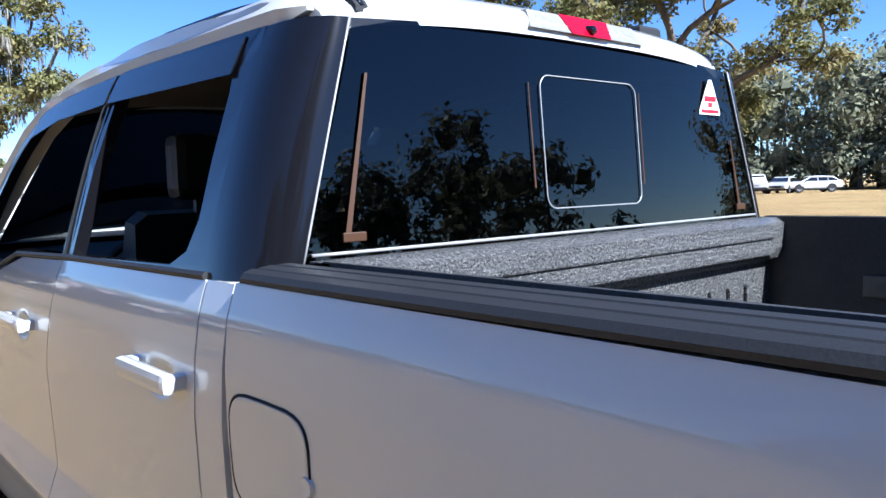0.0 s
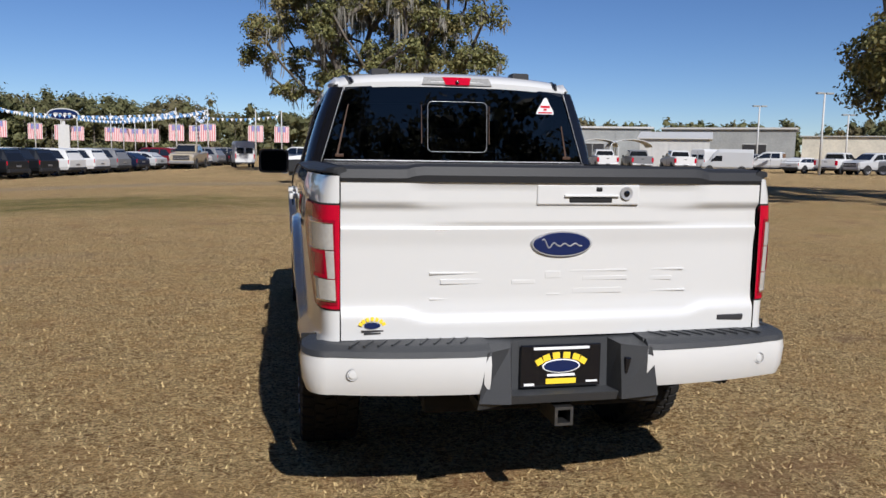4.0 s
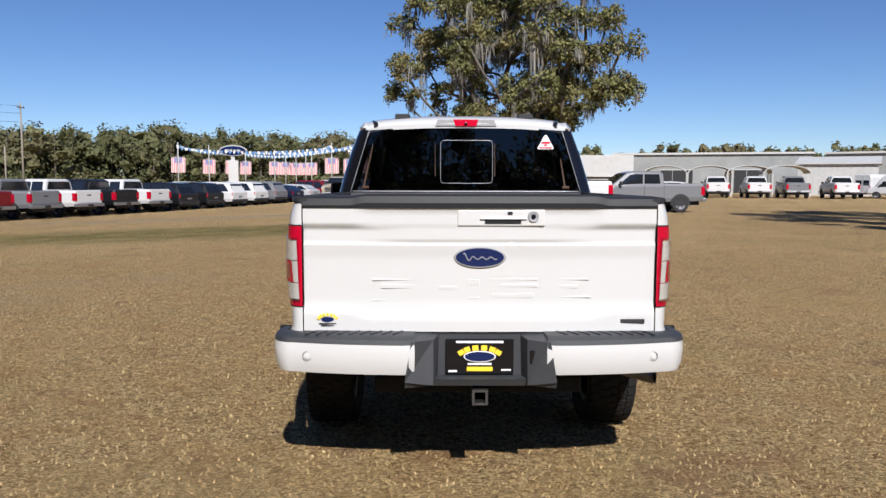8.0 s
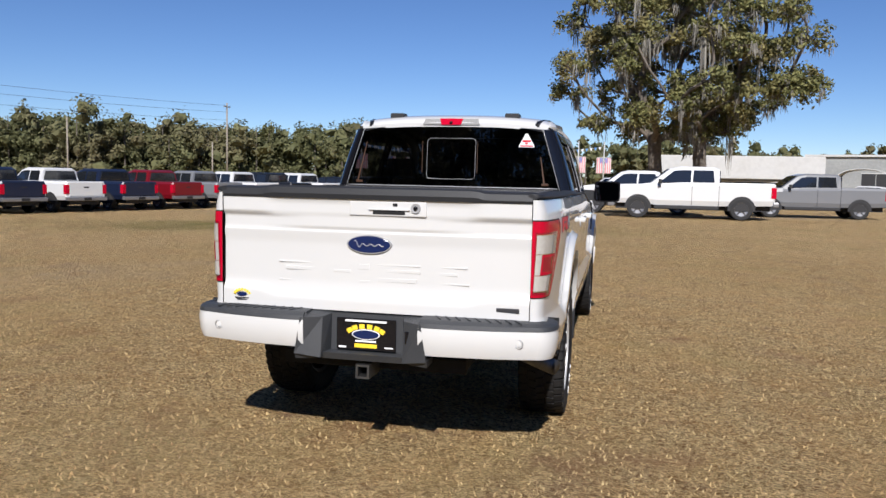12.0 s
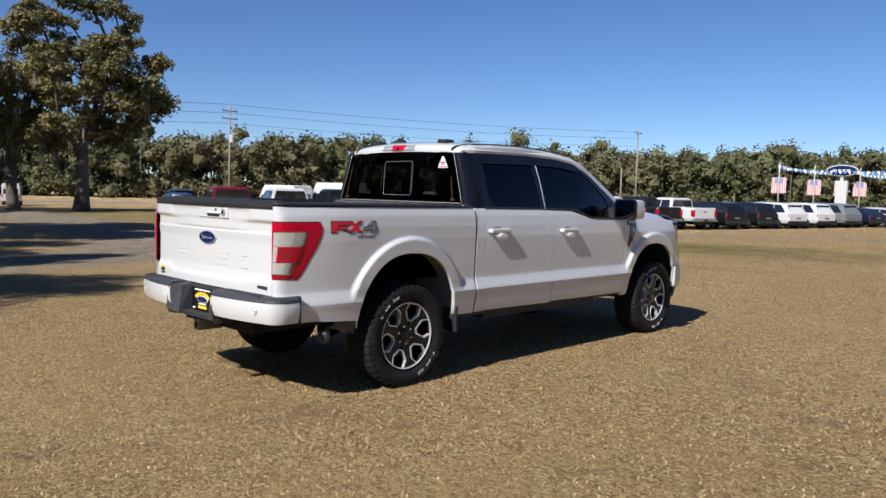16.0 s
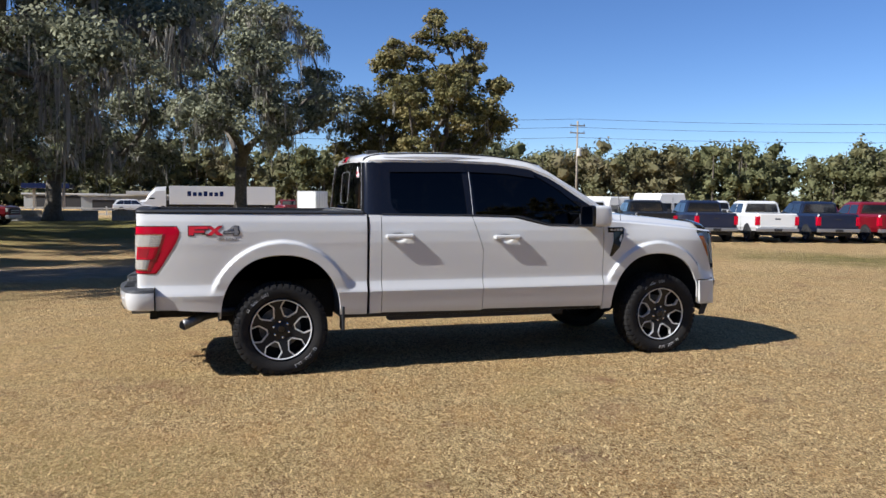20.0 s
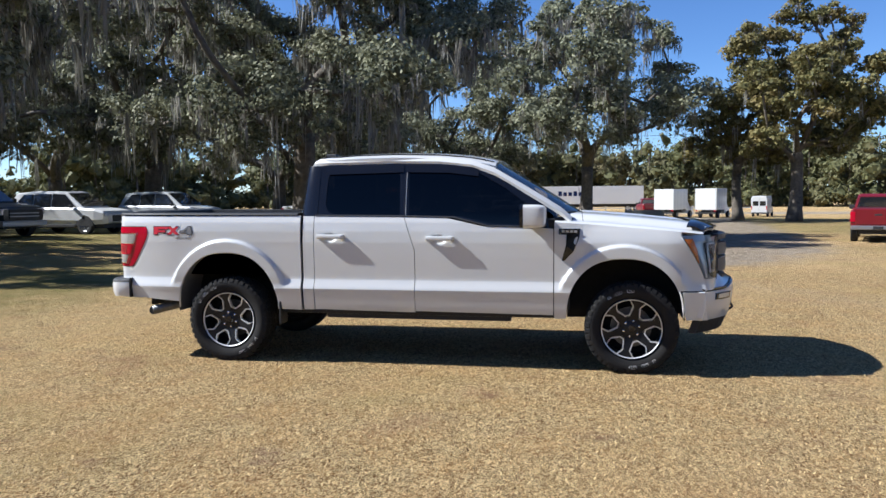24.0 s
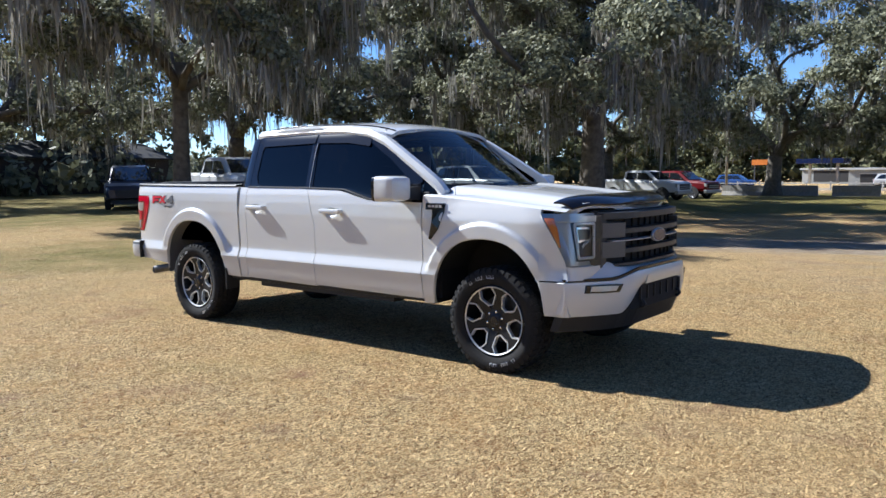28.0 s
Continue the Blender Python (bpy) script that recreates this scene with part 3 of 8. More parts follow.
# oval emblem
def oval_plate(x, y, z, a, b, d, material, parent, name, label=""):
    bm = rings([[(x + a * k * math.cos(q), y - dd, z + b * k * math.sin(q)) for q in (2 * math.pi * i / 40 for i in range(40))] for k, dd in ((1.0, 0), (1.0, d * 0.6), (0.95, d))])
    bmesh.ops.recalc_face_normals(bm, faces=bm.faces)
    return part(name, bm, material, parent, label)
ey = gate(0, 1.09)
emb = oval_plate(0.0, ey + 0.012, 1.115, 0.122, 0.05, 0.022, M_SILVER, gate_panel, "emblem", "blue oval emblem with silver rim")
oval_plate(0.0, ey - 0.008, 1.115, 0.112, 0.043, 0.004, M_BLUE, emb, "emblem_face")
bm = tube([(-0.078 + 0.156 * q, ey - 0.0125, 1.112 + 0.013 * math.sin(24 * q + 0.6) * (1 - 0.6 * ease(q, 0.1, 0.4)) + 0.01 * ease(0.2 - q, 0, 0.2)) for q in steps(0, 1, 48)], 0.0026, 6)
part("emblem_mark", bm, M_SILVER, emb)
# pressed shapes across the gate: plain raised bars
for x0, x1, z0, z1 in ((-0.50, -0.22, 1.005, 1.012), (-0.46, -0.23, 0.968, 0.986), (-0.50, -0.42, 0.908, 0.916), (-0.19, -0.10, 0.965, 0.980), (-0.06, 0.0, 0.985, 1.012), (-0.05, 0.0, 0.92, 0.927), (0.04, 0.27, 1.008, 1.015), (0.09, 0.27, 0.975, 0.99), (0.05, 0.25, 0.925, 0.945), (0.31, 0.51, 1.008, 1.015), (0.35, 0.46, 0.97, 0.985), (0.31, 0.52, 0.925, 0.932)):
    yy = gate((x0 + x1) / 2, (z0 + z1) / 2)
    part("pressed_bar", box(x0, x1, yy - 0.0014, yy + 0.01, z0, z1, 0.0013), M_WHITE, gate_panel)
part("gate_badge", box(0.66, 0.775, gate(0.72, 0.81) - 0.005, gate(0.72, 0.81) + 0.01, 0.805, 0.826, 0.003), M_PRINTGREY, gate_panel, "small dark badge")
yy = gate(-0.7, 0.82) - 0.0015
st = oval_plate(-0.71, yy + 0.004, 0.822, 0.03, 0.012, 0.006, M_BLUE, gate_panel, "sticker", "small dealer sticker with a blue oval and yellow bars")
for k in range(7):
    q = math.pi * (0.14 + 0.72 * k / 6)
    part("print_bar", box(-0.0055, 0.0055, -0.002, 0.008, -0.007, 0.007, 0, Matrix.Translation((-0.71 + 0.046 * math.cos(q), yy, 0.815 + 0.031 * math.sin(q))) @ Matrix.Rotation(math.pi / 2 - q, 4, "Y")), M_YELLOW, st)
for z0, w in ((0.800, 0.04), (0.791, 0.03)):
    part("print_bar", box(-0.71 - w, -0.71 + w, yy - 0.002, yy + 0.01, z0, z0 + 0.005), M_PRINTGREY, st)

# ---- rear bumper ----
def bump_y(x):
    return -1.30 + 0.115 * (abs(x) / 0.97) ** 3.2 + (0.05 * ease(0.33 - abs(x), 0, 0.1))
def bump_ring(x, zs):
    return [(x, bump_y(x) + dy, z) for dy, z in zs]
for s in (1, -1):
    xs = steps(0.30, 0.86, 10)
    yb = bump_y(0.86)
    way = [(x, bump_y(x)) for x in xs[:-1]] + [(0.86 + 0.102 * math.sin(q), yb + 0.125 * (1 - math.cos(q))) for q in steps(0, math.pi / 2, 9)] + [(0.963, yb + 0.16), (0.962, -1.03), (0.958, -1.005)]

    def swept(profile):
        """A profile of (depth inwards, height) led along the bumper's outline."""
        out = []
        for i, (x, y) in enumerate(way):
            (xa, ya), (xb, yb_) = way[max(i - 1, 0)], way[min(i + 1, len(way) - 1)]
            d = math.hypot(xb - xa, yb_ - ya)
            nx, ny = -(yb_ - ya) / d, (xb - xa) / d
            out.append([(s * (x + nx * k), y + ny * k, z) for k, z in profile])
        return rings(out)
    part("bumper_corner", swept([(0.0, 0.735), (-0.006, 0.70), (0.0, 0.63), (0.014, 0.592), (0.05, 0.582), (0.06, 0.735)]), M_WHITE, truck, "white painted bumper end", smooth=True, crease=0.35)
    part("bumper_step_edge", swept([(-0.003, 0.732), (0.003, 0.752), (0.028, 0.766), (0.055, 0.768), (0.055, 0.725), (0.02, 0.722)]), M_STEP, truck, smooth=True, crease=0.5)
    part("bumper_gap", box(s * 0.90, s * 0.961, -1.004, -0.994, 0.585, 0.770, 0.002), M_DARK, truck, "dark gap between bumper and box")
    xs = steps(0.30, 0.91, 12)
    bm = rings([[(s * x, bump_y(x) + 0.04, 0.733), (s * x, bump_y(x) + 0.042, 0.752), (s * x, bump_y(x) + 0.045, 0.7675), (s * x, -1.095, 0.772 if x < 0.8 else 0.765), (s * x, -1.095, 0.72), (s * x, bump_y(x) + 0.02, 0.72)] for x in xs])
    part("bumper_step", bm, M_STEP, truck, "black textured step pad")
    for i in range(9):
        x = 0.40 + i * 0.05
        bm = box(-0.004, 0.004, 0, 0.085, -0.004, 0.0035, 0.0015, m=Matrix.Translation((s * x, -1.235, 0.7705)) @ Euler((0, 0, s * 0.5)).to_matrix().to_4x4())
        part("step_rib", bm, M_STEP, truck)
    part("park_sensor", lathe([(-0.004, 0.0), (-0.003, 0.013), (0.002, 0.014)], 18, "y", (s * 0.79, bump_y(0.79) - 0.004, 0.672)), M_WHITE, truck, smooth=True)
    part("park_sensor_ring", lathe([(-0.003, 0.019), (-0.005, 0.021), (-0.003, 0.023)], 18, "y", (s * 0.79, bump_y(0.79) - 0.002, 0.672)), M_SILVER, truck, smooth=True)
    part("park_sensor", lathe([(-0.003, 0.0), (-0.003, 0.010), (0.002, 0.012)], 14, "y", (s * 0.285, -1.262, 0.66)), M_BLACK, truck, smooth=True)
bm = rings([[(x, y, z) for x, y, z in r] for r in ([(-0.315, bump_y(0.315), 0.745), (-0.315, -1.10, 0.77), (-0.315, -1.10, 0.545), (-0.345, bump_y(0.34), 0.56)], [(-0.215, -1.235, 0.745), (-0.215, -1.10, 0.77), (-0.215, -1.10, 0.53), (-0.215, -1.265, 0.54)], [(-0.19, -1.165, 0.755), (-0.19, -1.10, 0.77), (-0.19, -1.10, 0.53), (-0.195, -1.165, 0.56)], [(0.19, -1.165, 0.755), (0.19, -1.10, 0.77), (0.19, -1.10, 0.53), (0.195, -1.165, 0.56)], [(0.215, -1.235, 0.745), (0.215, -1.10, 0.77), (0.215, -1.10, 0.53), (0.215, -1.265, 0.54)], [(0.315, bump_y(0.315), 0.745), (0.315, -1.10, 0.77), (0.315, -1.10, 0.545), (0.345, bump_y(0.34), 0.56)])])
part("bumper_centre", bm, M_STEP, truck, "black plastic bumper centre")
part("bumper_lower", rings([[(x, bump_y(x) + 0.005, 0.565), (x, -1.15, 0.565), (x, -1.15, 0.53), (x, bump_y(x) + 0.02, 0.53)] for x in steps(-0.345, 0.345, 12)]), M_STEP, truck)
plate_ob = part("dealer_plate", box(-0.158, 0.158, -1.186, -1.172, 0.575, 0.738, 0.004), M_GLOSSBLACK, truck, "black dealer plate with yellow and white print bars")
for a, b, z0, z1, mm in ((-0.11, 0.11, 0.720, 0.730, M_PRINTWHITE), (-0.055, 0.055, 0.617, 0.626, M_PRINTWHITE), (-0.06, 0.06, 0.588, 0.608, M_YELLOW), (-0.145, -0.105, 0.583, 0.592, M_PRINTWHITE), (0.10, 0.145, 0.59, 0.597, M_PRINTWHITE)):
    part("print_bar", box(a, b, -1.1885, -1.184, z0, z1), mm, plate_ob)
for k in range(6):
    q = math.pi * (0.17 + 0.66 * k / 5)
    part("print_bar", box(-0.014, 0.014, -0.0025, 0.002, -0.012, 0.012, 0, Matrix.Translation((0.10 * math.cos(q), -1.186, 0.652 + 0.046 * math.sin(q))) @ Matrix.Rotation((math.pi / 2 - q) * 0.5, 4, "Y")), M_YELLOW, plate_ob)
oval_plate(0, -1.184, 0.656, 0.075, 0.027, 0.0045, M_PRINTWHITE, plate_ob, "print_oval")
oval_plate(0, -1.1845, 0.656, 0.07, 0.023, 0.006, M_BLUE, plate_ob, "print_oval")
part("plug_socket", box(0.225, 0.275, -1.262, -1.22, 0.635, 0.70, 0.006), M_GLOSSBLACK, truck, "trailer plug socket")
# hitch receiver and exhaust
bm = bmesh.new()
add_rings(bm, [[(sx * r, y, 0.475 + sz * r) for sx, sz in ((-1, -1), (1, -1), (1, 1), (-1, 1))] for r, y in ((0.025, -1.05), (0.025, -1.235), (0.036, -1.235), (0.036, -1.05))], True, False, True)
part("hitch_receiver", bm, M_STEEL, truck, "square steel hitch receiver")
part("hitch_bar", box(-0.5, 0.5, -1.06, -0.99, 0.45, 0.53, 0.01), M_DARK, truck)
bm = bmesh.new()
add_tube(bm, [(0.56, 0.2, 0.52), (0.60, -0.45, 0.52), (0.70, -0.62, 0.50), (0.93, -0.78, 0.46)], 0.042, 16)
part("exhaust_pipe", bm, M_STEEL, truck, "steel exhaust pipe ending behind the rear wheel", smooth=True)
# flat dark disc over the pipe's end for its shaded inside
part("exhaust_mouth", lathe([(0.0, 0.0), (0.001, 0.036)], 16, "x", (0.931, -0.781, 0.46)), M_DARK, truck)

# ---- cargo box inside ----
part("bed_floor", box(-0.80, 0.80, -1.02, 0.66, 0.80, 0.846), M_MAT, truck, "black bed mat, dusty")
for i in range(11):
    x = -0.60 + i * 0.12
    part("bed_floor_rib", rings([[(x - 0.034, y, 0.845), (x - 0.024, y, 0.862), (x + 0.024, y, 0.862), (x + 0.034, y, 0.845)] for y in (-0.98, 0.60)]), M_MAT, truck)
part("bed_front_wall", box(-0.80, 0.80, 0.66, 0.70, 0.80, 1.385), M_LINER, truck, "speckled spray-lined front wall of the bed")
bm = rings([[(x, 0.664, 1.255), (x, 0.625, 1.27), (x, 0.615, 1.30), (x, 0.615, 1.372), (x, 0.64, 1.388), (x, 0.70, 1.388), (x, 0.70, 1.255)] for x in (-0.80, 0.80)])
part("bed_wall_header", bm, M_LINER, truck, "speckled spray-lined ledge of the bed")
for z0, z1 in ((1.283, 1.305), (1.33, 1.35)):
    part("header_rib", box(-0.70, 0.72, 0.607, 0.62, z0, z1, 0.005), M_LINER, truck)
for i in range(7):
    x = -0.31 + i * 0.105
    bm = rings([[(x - 0.034, 0.661, z), (x - 0.024, 0.648, z), (x + 0.024, 0.648, z), (x + 0.034, 0.661, z)] for z in (0.89, 1.20)])
    part("bed_wall_rib", bm, M_LINER, truck)
for s in (1, -1):
    for x in (0.46, 0.56, 0.66):
        part("bed_wall_rib", box(s * (x - 0.03), s * (x + 0.03), 0.648, 0.665, 1.09, 1.20, 0.006), M_LINER, truck)
    part("bed_wall_rib", box(s * 0.42, s * 0.72, 0.648, 0.665, 0.99, 1.06, 0.008), M_LINER, truck)
    part("bed_side", box(s * 0.80, s * 0.79, -1.03, 0.66, 0.80, 1.39), M_MAT, truck, "black inner side of the bed")
    q = [(0.0 + 0.40 * math.cos(a), 0.82 + 0.27 * math.sin(a) ** 0.8) for a in (math.pi * k / 16 for k in range(17))]
    part("bed_wheel_well", rings([[(s * 0.80, y, z) for y, z in q], [(s * 0.60, y, z) for y, z in q], [(s * 0.57, y * 0.92, 0.82 + (z - 0.82) * 0.93) for y, z in q]]), M_MAT, truck, "black wheel well inside the bed")
    for y in (-0.55, 0.35):
        part("tie_down", box(s * 0.775, s * 0.79, y - 0.04, y + 0.04, 1.17, 1.23, 0.004), M_STEEL, truck, "bolted tie-down plate")

# ---- cab ----
def rear_y(z, x):
    return 0.700 + 0.032 * (z - 1.38) / 0.45 + 0.010 * (x / 0.8) ** 2
def rear_half(z):
    return lin(z, [(1.375, 0.805), (1.83, 0.665)])
def cab_x(y, z):
    """Half the cab's width above the belt."""
    x = lin(z, [(1.24, 0.915), (1.36, 0.90), (1.5, 0.862), (1.65, 0.815), (1.80, 0.757), (1.86, 0.725), (1.92, 0.60)])
    return x - 0.05 * ease(y, 2.3, 3.15)
def roof_z(x, y):
    c = lin(y, [(0.715, 1.858), (0.735, 1.884), (0.78, 1.908), (0.90, 1.932), (1.2, 1.95), (1.6, 1.955), (2.0, 1.943), (2.25, 1.92), (2.42, 1.89), (2.5, 1.868)])
    e = abs(x) / lin(y, [(0.72, 0.71), (0.9, 0.745), (1.5, 0.755), (2.5, 0.69)])
    return c - (0.05 * e ** 2.6 + 0.02 * ease(e, 0.86, 1.0)) * lin(y, [(0.72, 0.6), (1.0, 1.0)])
def roof_edge(y):
    return lin(y, [(0.72, 0.70), (0.9, 0.74), (1.5, 0.75), (2.5, 0.69)])
part("roof", sheet([0.720, 0.728, 0.74, 0.755] + steps(0.78, 2.5, 30), steps(-1, 1, 40), lambda y, u: (u * roof_edge(y), y + 0.06 * u ** 4 * (1 - ease(y, 0.72, 1.2)), roof_z(u * roof_edge(y), y)), (0, 0, -0.03)), M_WHITE, truck, "white roof panel", smooth=True)
for s in (1, -1):
    part("roof_ditch", tube([(s * (roof_edge(y) - 0.075), y + 0.04 * (1 - ease(y, 0.72, 1.2)), roof_z(roof_edge(y) - 0.075, y) + 0.001) for y in [0.722, 0.735] + steps(0.76, 2.48, 18)], 0.008, 6), M_GLOSSBLACK, truck, "black roof ditch strip", smooth=True)
    part("roof_ditch_cap", sheet(steps(0.722, 0.79, 6), steps(-1, 1, 3), lambda y, u: (s * (roof_edge(y) - 0.075 + 0.016 * u), y + 0.04 * (1 - ease(y, 0.72, 1.2)) - 0.004, roof_z(roof_edge(y) - 0.075, y) + 0.0025), (0, 0, -0.01)), M_BLACK, truck)
    # side rail below the roof, with the pillar down to the cowl
    rail = []
    for y, z in ((0.80, 1.838), (0.86, 1.84), (1.0, 1.843), (1.6, 1.85), (2.0, 1.84), (2.3, 1.805), (2.5, 1.735), (2.75, 1.59), (2.95, 1.47), (3.10, 1.375), (3.18, 1.30)):
        x = cab_x(y, z) + 0.012
        rail.append([(s * x, y, z - 0.028), (s * (x + 0.006), y, z + 0.004), (s * (x - 0.03), y, z + 0.045), (s * (x - 0.085), y + 0.01, z + 0.038), (s * (x - 0.09), y, z - 0.02)])
    mid = [sum(p[i] for p in rail[0]) / 5 for i in (0, 1, 2)]
    rail[0] = [tuple(mid[i] + (p[i] - mid[i]) * 0.25 for i in (0, 1, 2)) for p in rail[0]]
    part("roof_rail", rings(rail), M_WHITE, truck, "white roof rail and windscreen pillar", smooth=True)
    # black rear pillar
    def pillar(u, v):
        z = 1.355 + 0.463 * v
        x0, x1 = rear_half(z) + 0.007, cab_x(0.9, z) + 0.007
        y0 = rear_y(z, x0) - 0.004
        return (s * (x0 + (x1 - x0) * (1 - (1 - u) ** 2.3)), y0 + (0.885 - y0) * u ** 1.7, z)
    part("rear_pillar", sheet(steps(0, 1, 14), steps(0, 1, 12), pillar, (-s * 0.01, 0.02, 0)), M_GLOSSBLACK, truck, "gloss black rear pillar", smooth=True)
    # black frames of the side windows
    for inner, outer in (([(1.05, 1.372), (0.985, 1.40), (0.958, 1.46), (0.962, 1.70), (0.985, 1.775), (1.30, 1.79), (1.64, 1.79), (1.662, 1.36)], [(0.90, 1.357), (0.866, 1.40), (0.868, 1.50), (0.875, 1.72), (0.90, 1.835), (1.30, 1.842), (1.69, 1.845), (1.70, 1.351)]),
                         ([(1.745, 1.36), (1.725, 1.79), (2.12, 1.782), (2.36, 1.738), (2.60, 1.60), (2.83, 1.43), (2.83, 1.275), (2.50, 1.285), (2.20, 1.355)], [(1.703, 1.351), (1.693, 1.845), (2.15, 1.832), (2.42, 1.778), (2.66, 1.635), (2.96, 1.44), (2.98, 1.25), (2.46, 1.264), (2.16, 1.339)])):
        dense = lambda o: [tuple(a + (b - a) * q for a, b in zip(o[i], o[(i + 1) % len(o)])) for i in range(len(o)) for q in (0, 0.5)]
        inner, outer = dense(inner), dense(outer)
        bm = rings([[(s * (cab_x(y, z) + d), y, z) for y, z in o] for o, d in ((inner, -0.03), (inner, 0.004), (outer, 0.005), (outer, -0.02))], True, False)
        part("window_frame", bm, M_GLOSSBLACK, truck, "gloss black window frame")
    part("centre_pillar", sheet(steps(0, 1, 3), steps(0, 1, 8), lambda u, v: (lambda z: (s * (cab_x(1.7, z) + 0.004), 1.685 + 0.03 * u - 0.01 * v, z))(1.35 + 0.47 * v), (-s * 0.03, 0, 0)), M_GLOSSBLACK, truck, "gloss black centre pillar", smooth=True)
    part("pillar_seam", tube([(s * (cab_x(1.7, z) + 0.007), 1.716 - 0.02 * (z - 1.36), z) for z in steps(1.36, 1.78, 5)], 0.0035, 5), M_SILVER if s > 0 else M_BLACK, truck)
    # weather strips at the belt
    part("belt_strip", tube([(s * (half(y, belt(y)) - 0.004), y, belt(y) + 0.006) for y in [0.87, 1.3, 1.7, 2.0, 2.16, 2.3, 2.46, 2.7, 2.92]], 0.009, 6), M_BLACK, truck)
    # smoked rain guards over the windows
    for y0, y1 in ((0.965, 1.675), (1.70, 2.36)):
        part("rain_guard", sheet(steps(y0, y1, 10), steps(0, 1, 4), lambda y, v: (lambda z: (s * (cab_x(y, z) + 0.013 - 0.006 * v), y, z))(lin(y, [(0.9, 1.735), (1.7, 1.75), (2.1, 1.74), (2.4, 1.70)]) + 0.075 * v), (-s * 0.004, 0, 0)), M_GLOSSBLACK, truck, "smoked rain guard over the window", smooth=True)
    # panes: shut on the right, wound down on the left
    if s > 0:
        rear_low = lambda y: 1.35
        part("rear_side_window", sheet(steps(0.90, 1.67, 10), steps(0, 1, 10), lambda y, v: (lambda z: (cab_x(y, z) - 0.004, y, z))(1.34 + v * (lin(y, [(0.9, 1.79), (1.67, 1.82)]) - 1.34)), None), M_SIDEGLASS, truck, "dark tinted side window", smooth=True)
        part("front_side_window", sheet(steps(1.71, 2.93, 16), steps(0, 1, 10), lambda y, v: (lambda z: (cab_x(y, z) - 0.004, y, z))(1.24 + v * (lin(y, [(1.7, 1.82), (2.15, 1.80), (2.38, 1.765), (2.93, 1.41)]) - 1.24)), None), M_SIDEGLASS, truck, "dark tinted side window", smooth=True)
    # mirror sail
    bm = bmesh.new()
    tri = [(2.70, 1.255), (2.99, 1.245), (2.96, 1.40), (2.90, 1.43)]
    add_rings(bm, [[(s * (cab_x(y, z) + o), y, z) for y, z in tri] for o in (0.0, 0.02)])
    part("mirror_sail", bm, M_GLOSSBLACK, truck, "black mirror base panel")
    # door mirror
    def oblong(k, kz, yy):
        """A rounded outline about the mirror's middle."""
        return [(s * (1.102 + 0.122 * k * math.copysign(abs(math.cos(q)) ** 0.3, math.cos(q))), yy, 1.357 + 0.099 * kz * math.copysign(abs(math.sin(q)) ** 0.3, math.sin(q))) for q in (2 * math.pi * i / 32 for i in range(32))]
    mirror = part("door_mirror", rings([oblong(k, k, y) for k, y in ((1.0, 2.785), (1.0, 2.865), (0.985, 2.905), (0.94, 2.94), (0.86, 2.962), (0.6, 2.975))]), M_WHITE, truck, "white door mirror with black base", smooth=True)
    part("mirror_rim", rings([oblong(k, k, y) for k, y in ((1.005, 2.79), (1.0, 2.762), (0.87, 2.762), (0.84, 2.775))]), M_GLOSSBLACK, mirror, "black mirror rim")
    part("mirror_glass", rings([oblong(0.85, 0.85, y) for y in (2.775, 2.7635)]), M_MIRROR, mirror, "mirror glass")
    part("mirror_arm", rings([[(s * 0.88, 2.80, 1.262), (s * 0.88, 2.97, 1.262), (s * 0.88, 2.97, 1.37), (s * 0.88, 2.80, 1.37)], [(s * 1.09, 2.82, 1.285), (s * 1.09, 2.945, 1.285), (s * 1.09, 2.945, 1.365), (s * 1.09, 2.82, 1.365)]]), M_BLACK, mirror, "black mirror arm")
    # fender vent
    bm = bmesh.new()
    vent = [(3.075, 1.245), (3.255, 1.245), (3.25, 1.175), (3.20, 1.05), (3.12, 0.965), (3.10, 0.97), (3.135, 1.10), (3.14, 1.195), (3.075, 1.195)]
    add_rings(bm, [[(s * (half(y, z) + o), y, z) for y, z in vent] for o in (-0.01, 0.008)])
    bmesh.ops.recalc_face_normals(bm, faces=bm.faces)
    v = part("fender_vent", bm, M_GLOSSBLACK, truck, "gloss black fender vent")
    part("vent_badge", box(s * (half(3.16, 1.22) + 0.007), s * (half(3.16, 1.22) + 0.011), 3.09, 3.24, 1.206, 1.236, 0.001), M_GLOSSBLACK, v)
    for k in range(4):
        part("badge_bar", box(s * (half(3.16, 1.22) + 0.010), s * (half(3.16, 1.22) + 0.0125), 3.10 + 0.035 * k, 3.125 + 0.035 * k, 1.212, 1.230), M_SILVER, v)
part("roof_lip", sheet(steps(-1, 1, 30), steps(0, 1, 3), lambda u, v: (u * (0.70 - 0.02 * v), 0.7205 + 0.06 * u ** 4 + 0.010 * v, roof_z(u * 0.70, 0.72) - (roof_z(u * 0.70, 0.72) - 1.842 + 0.022 * u * u) * v), (0, 0.03, 0)), M_WHITE, truck, "white rear edge of the roof", smooth=True)
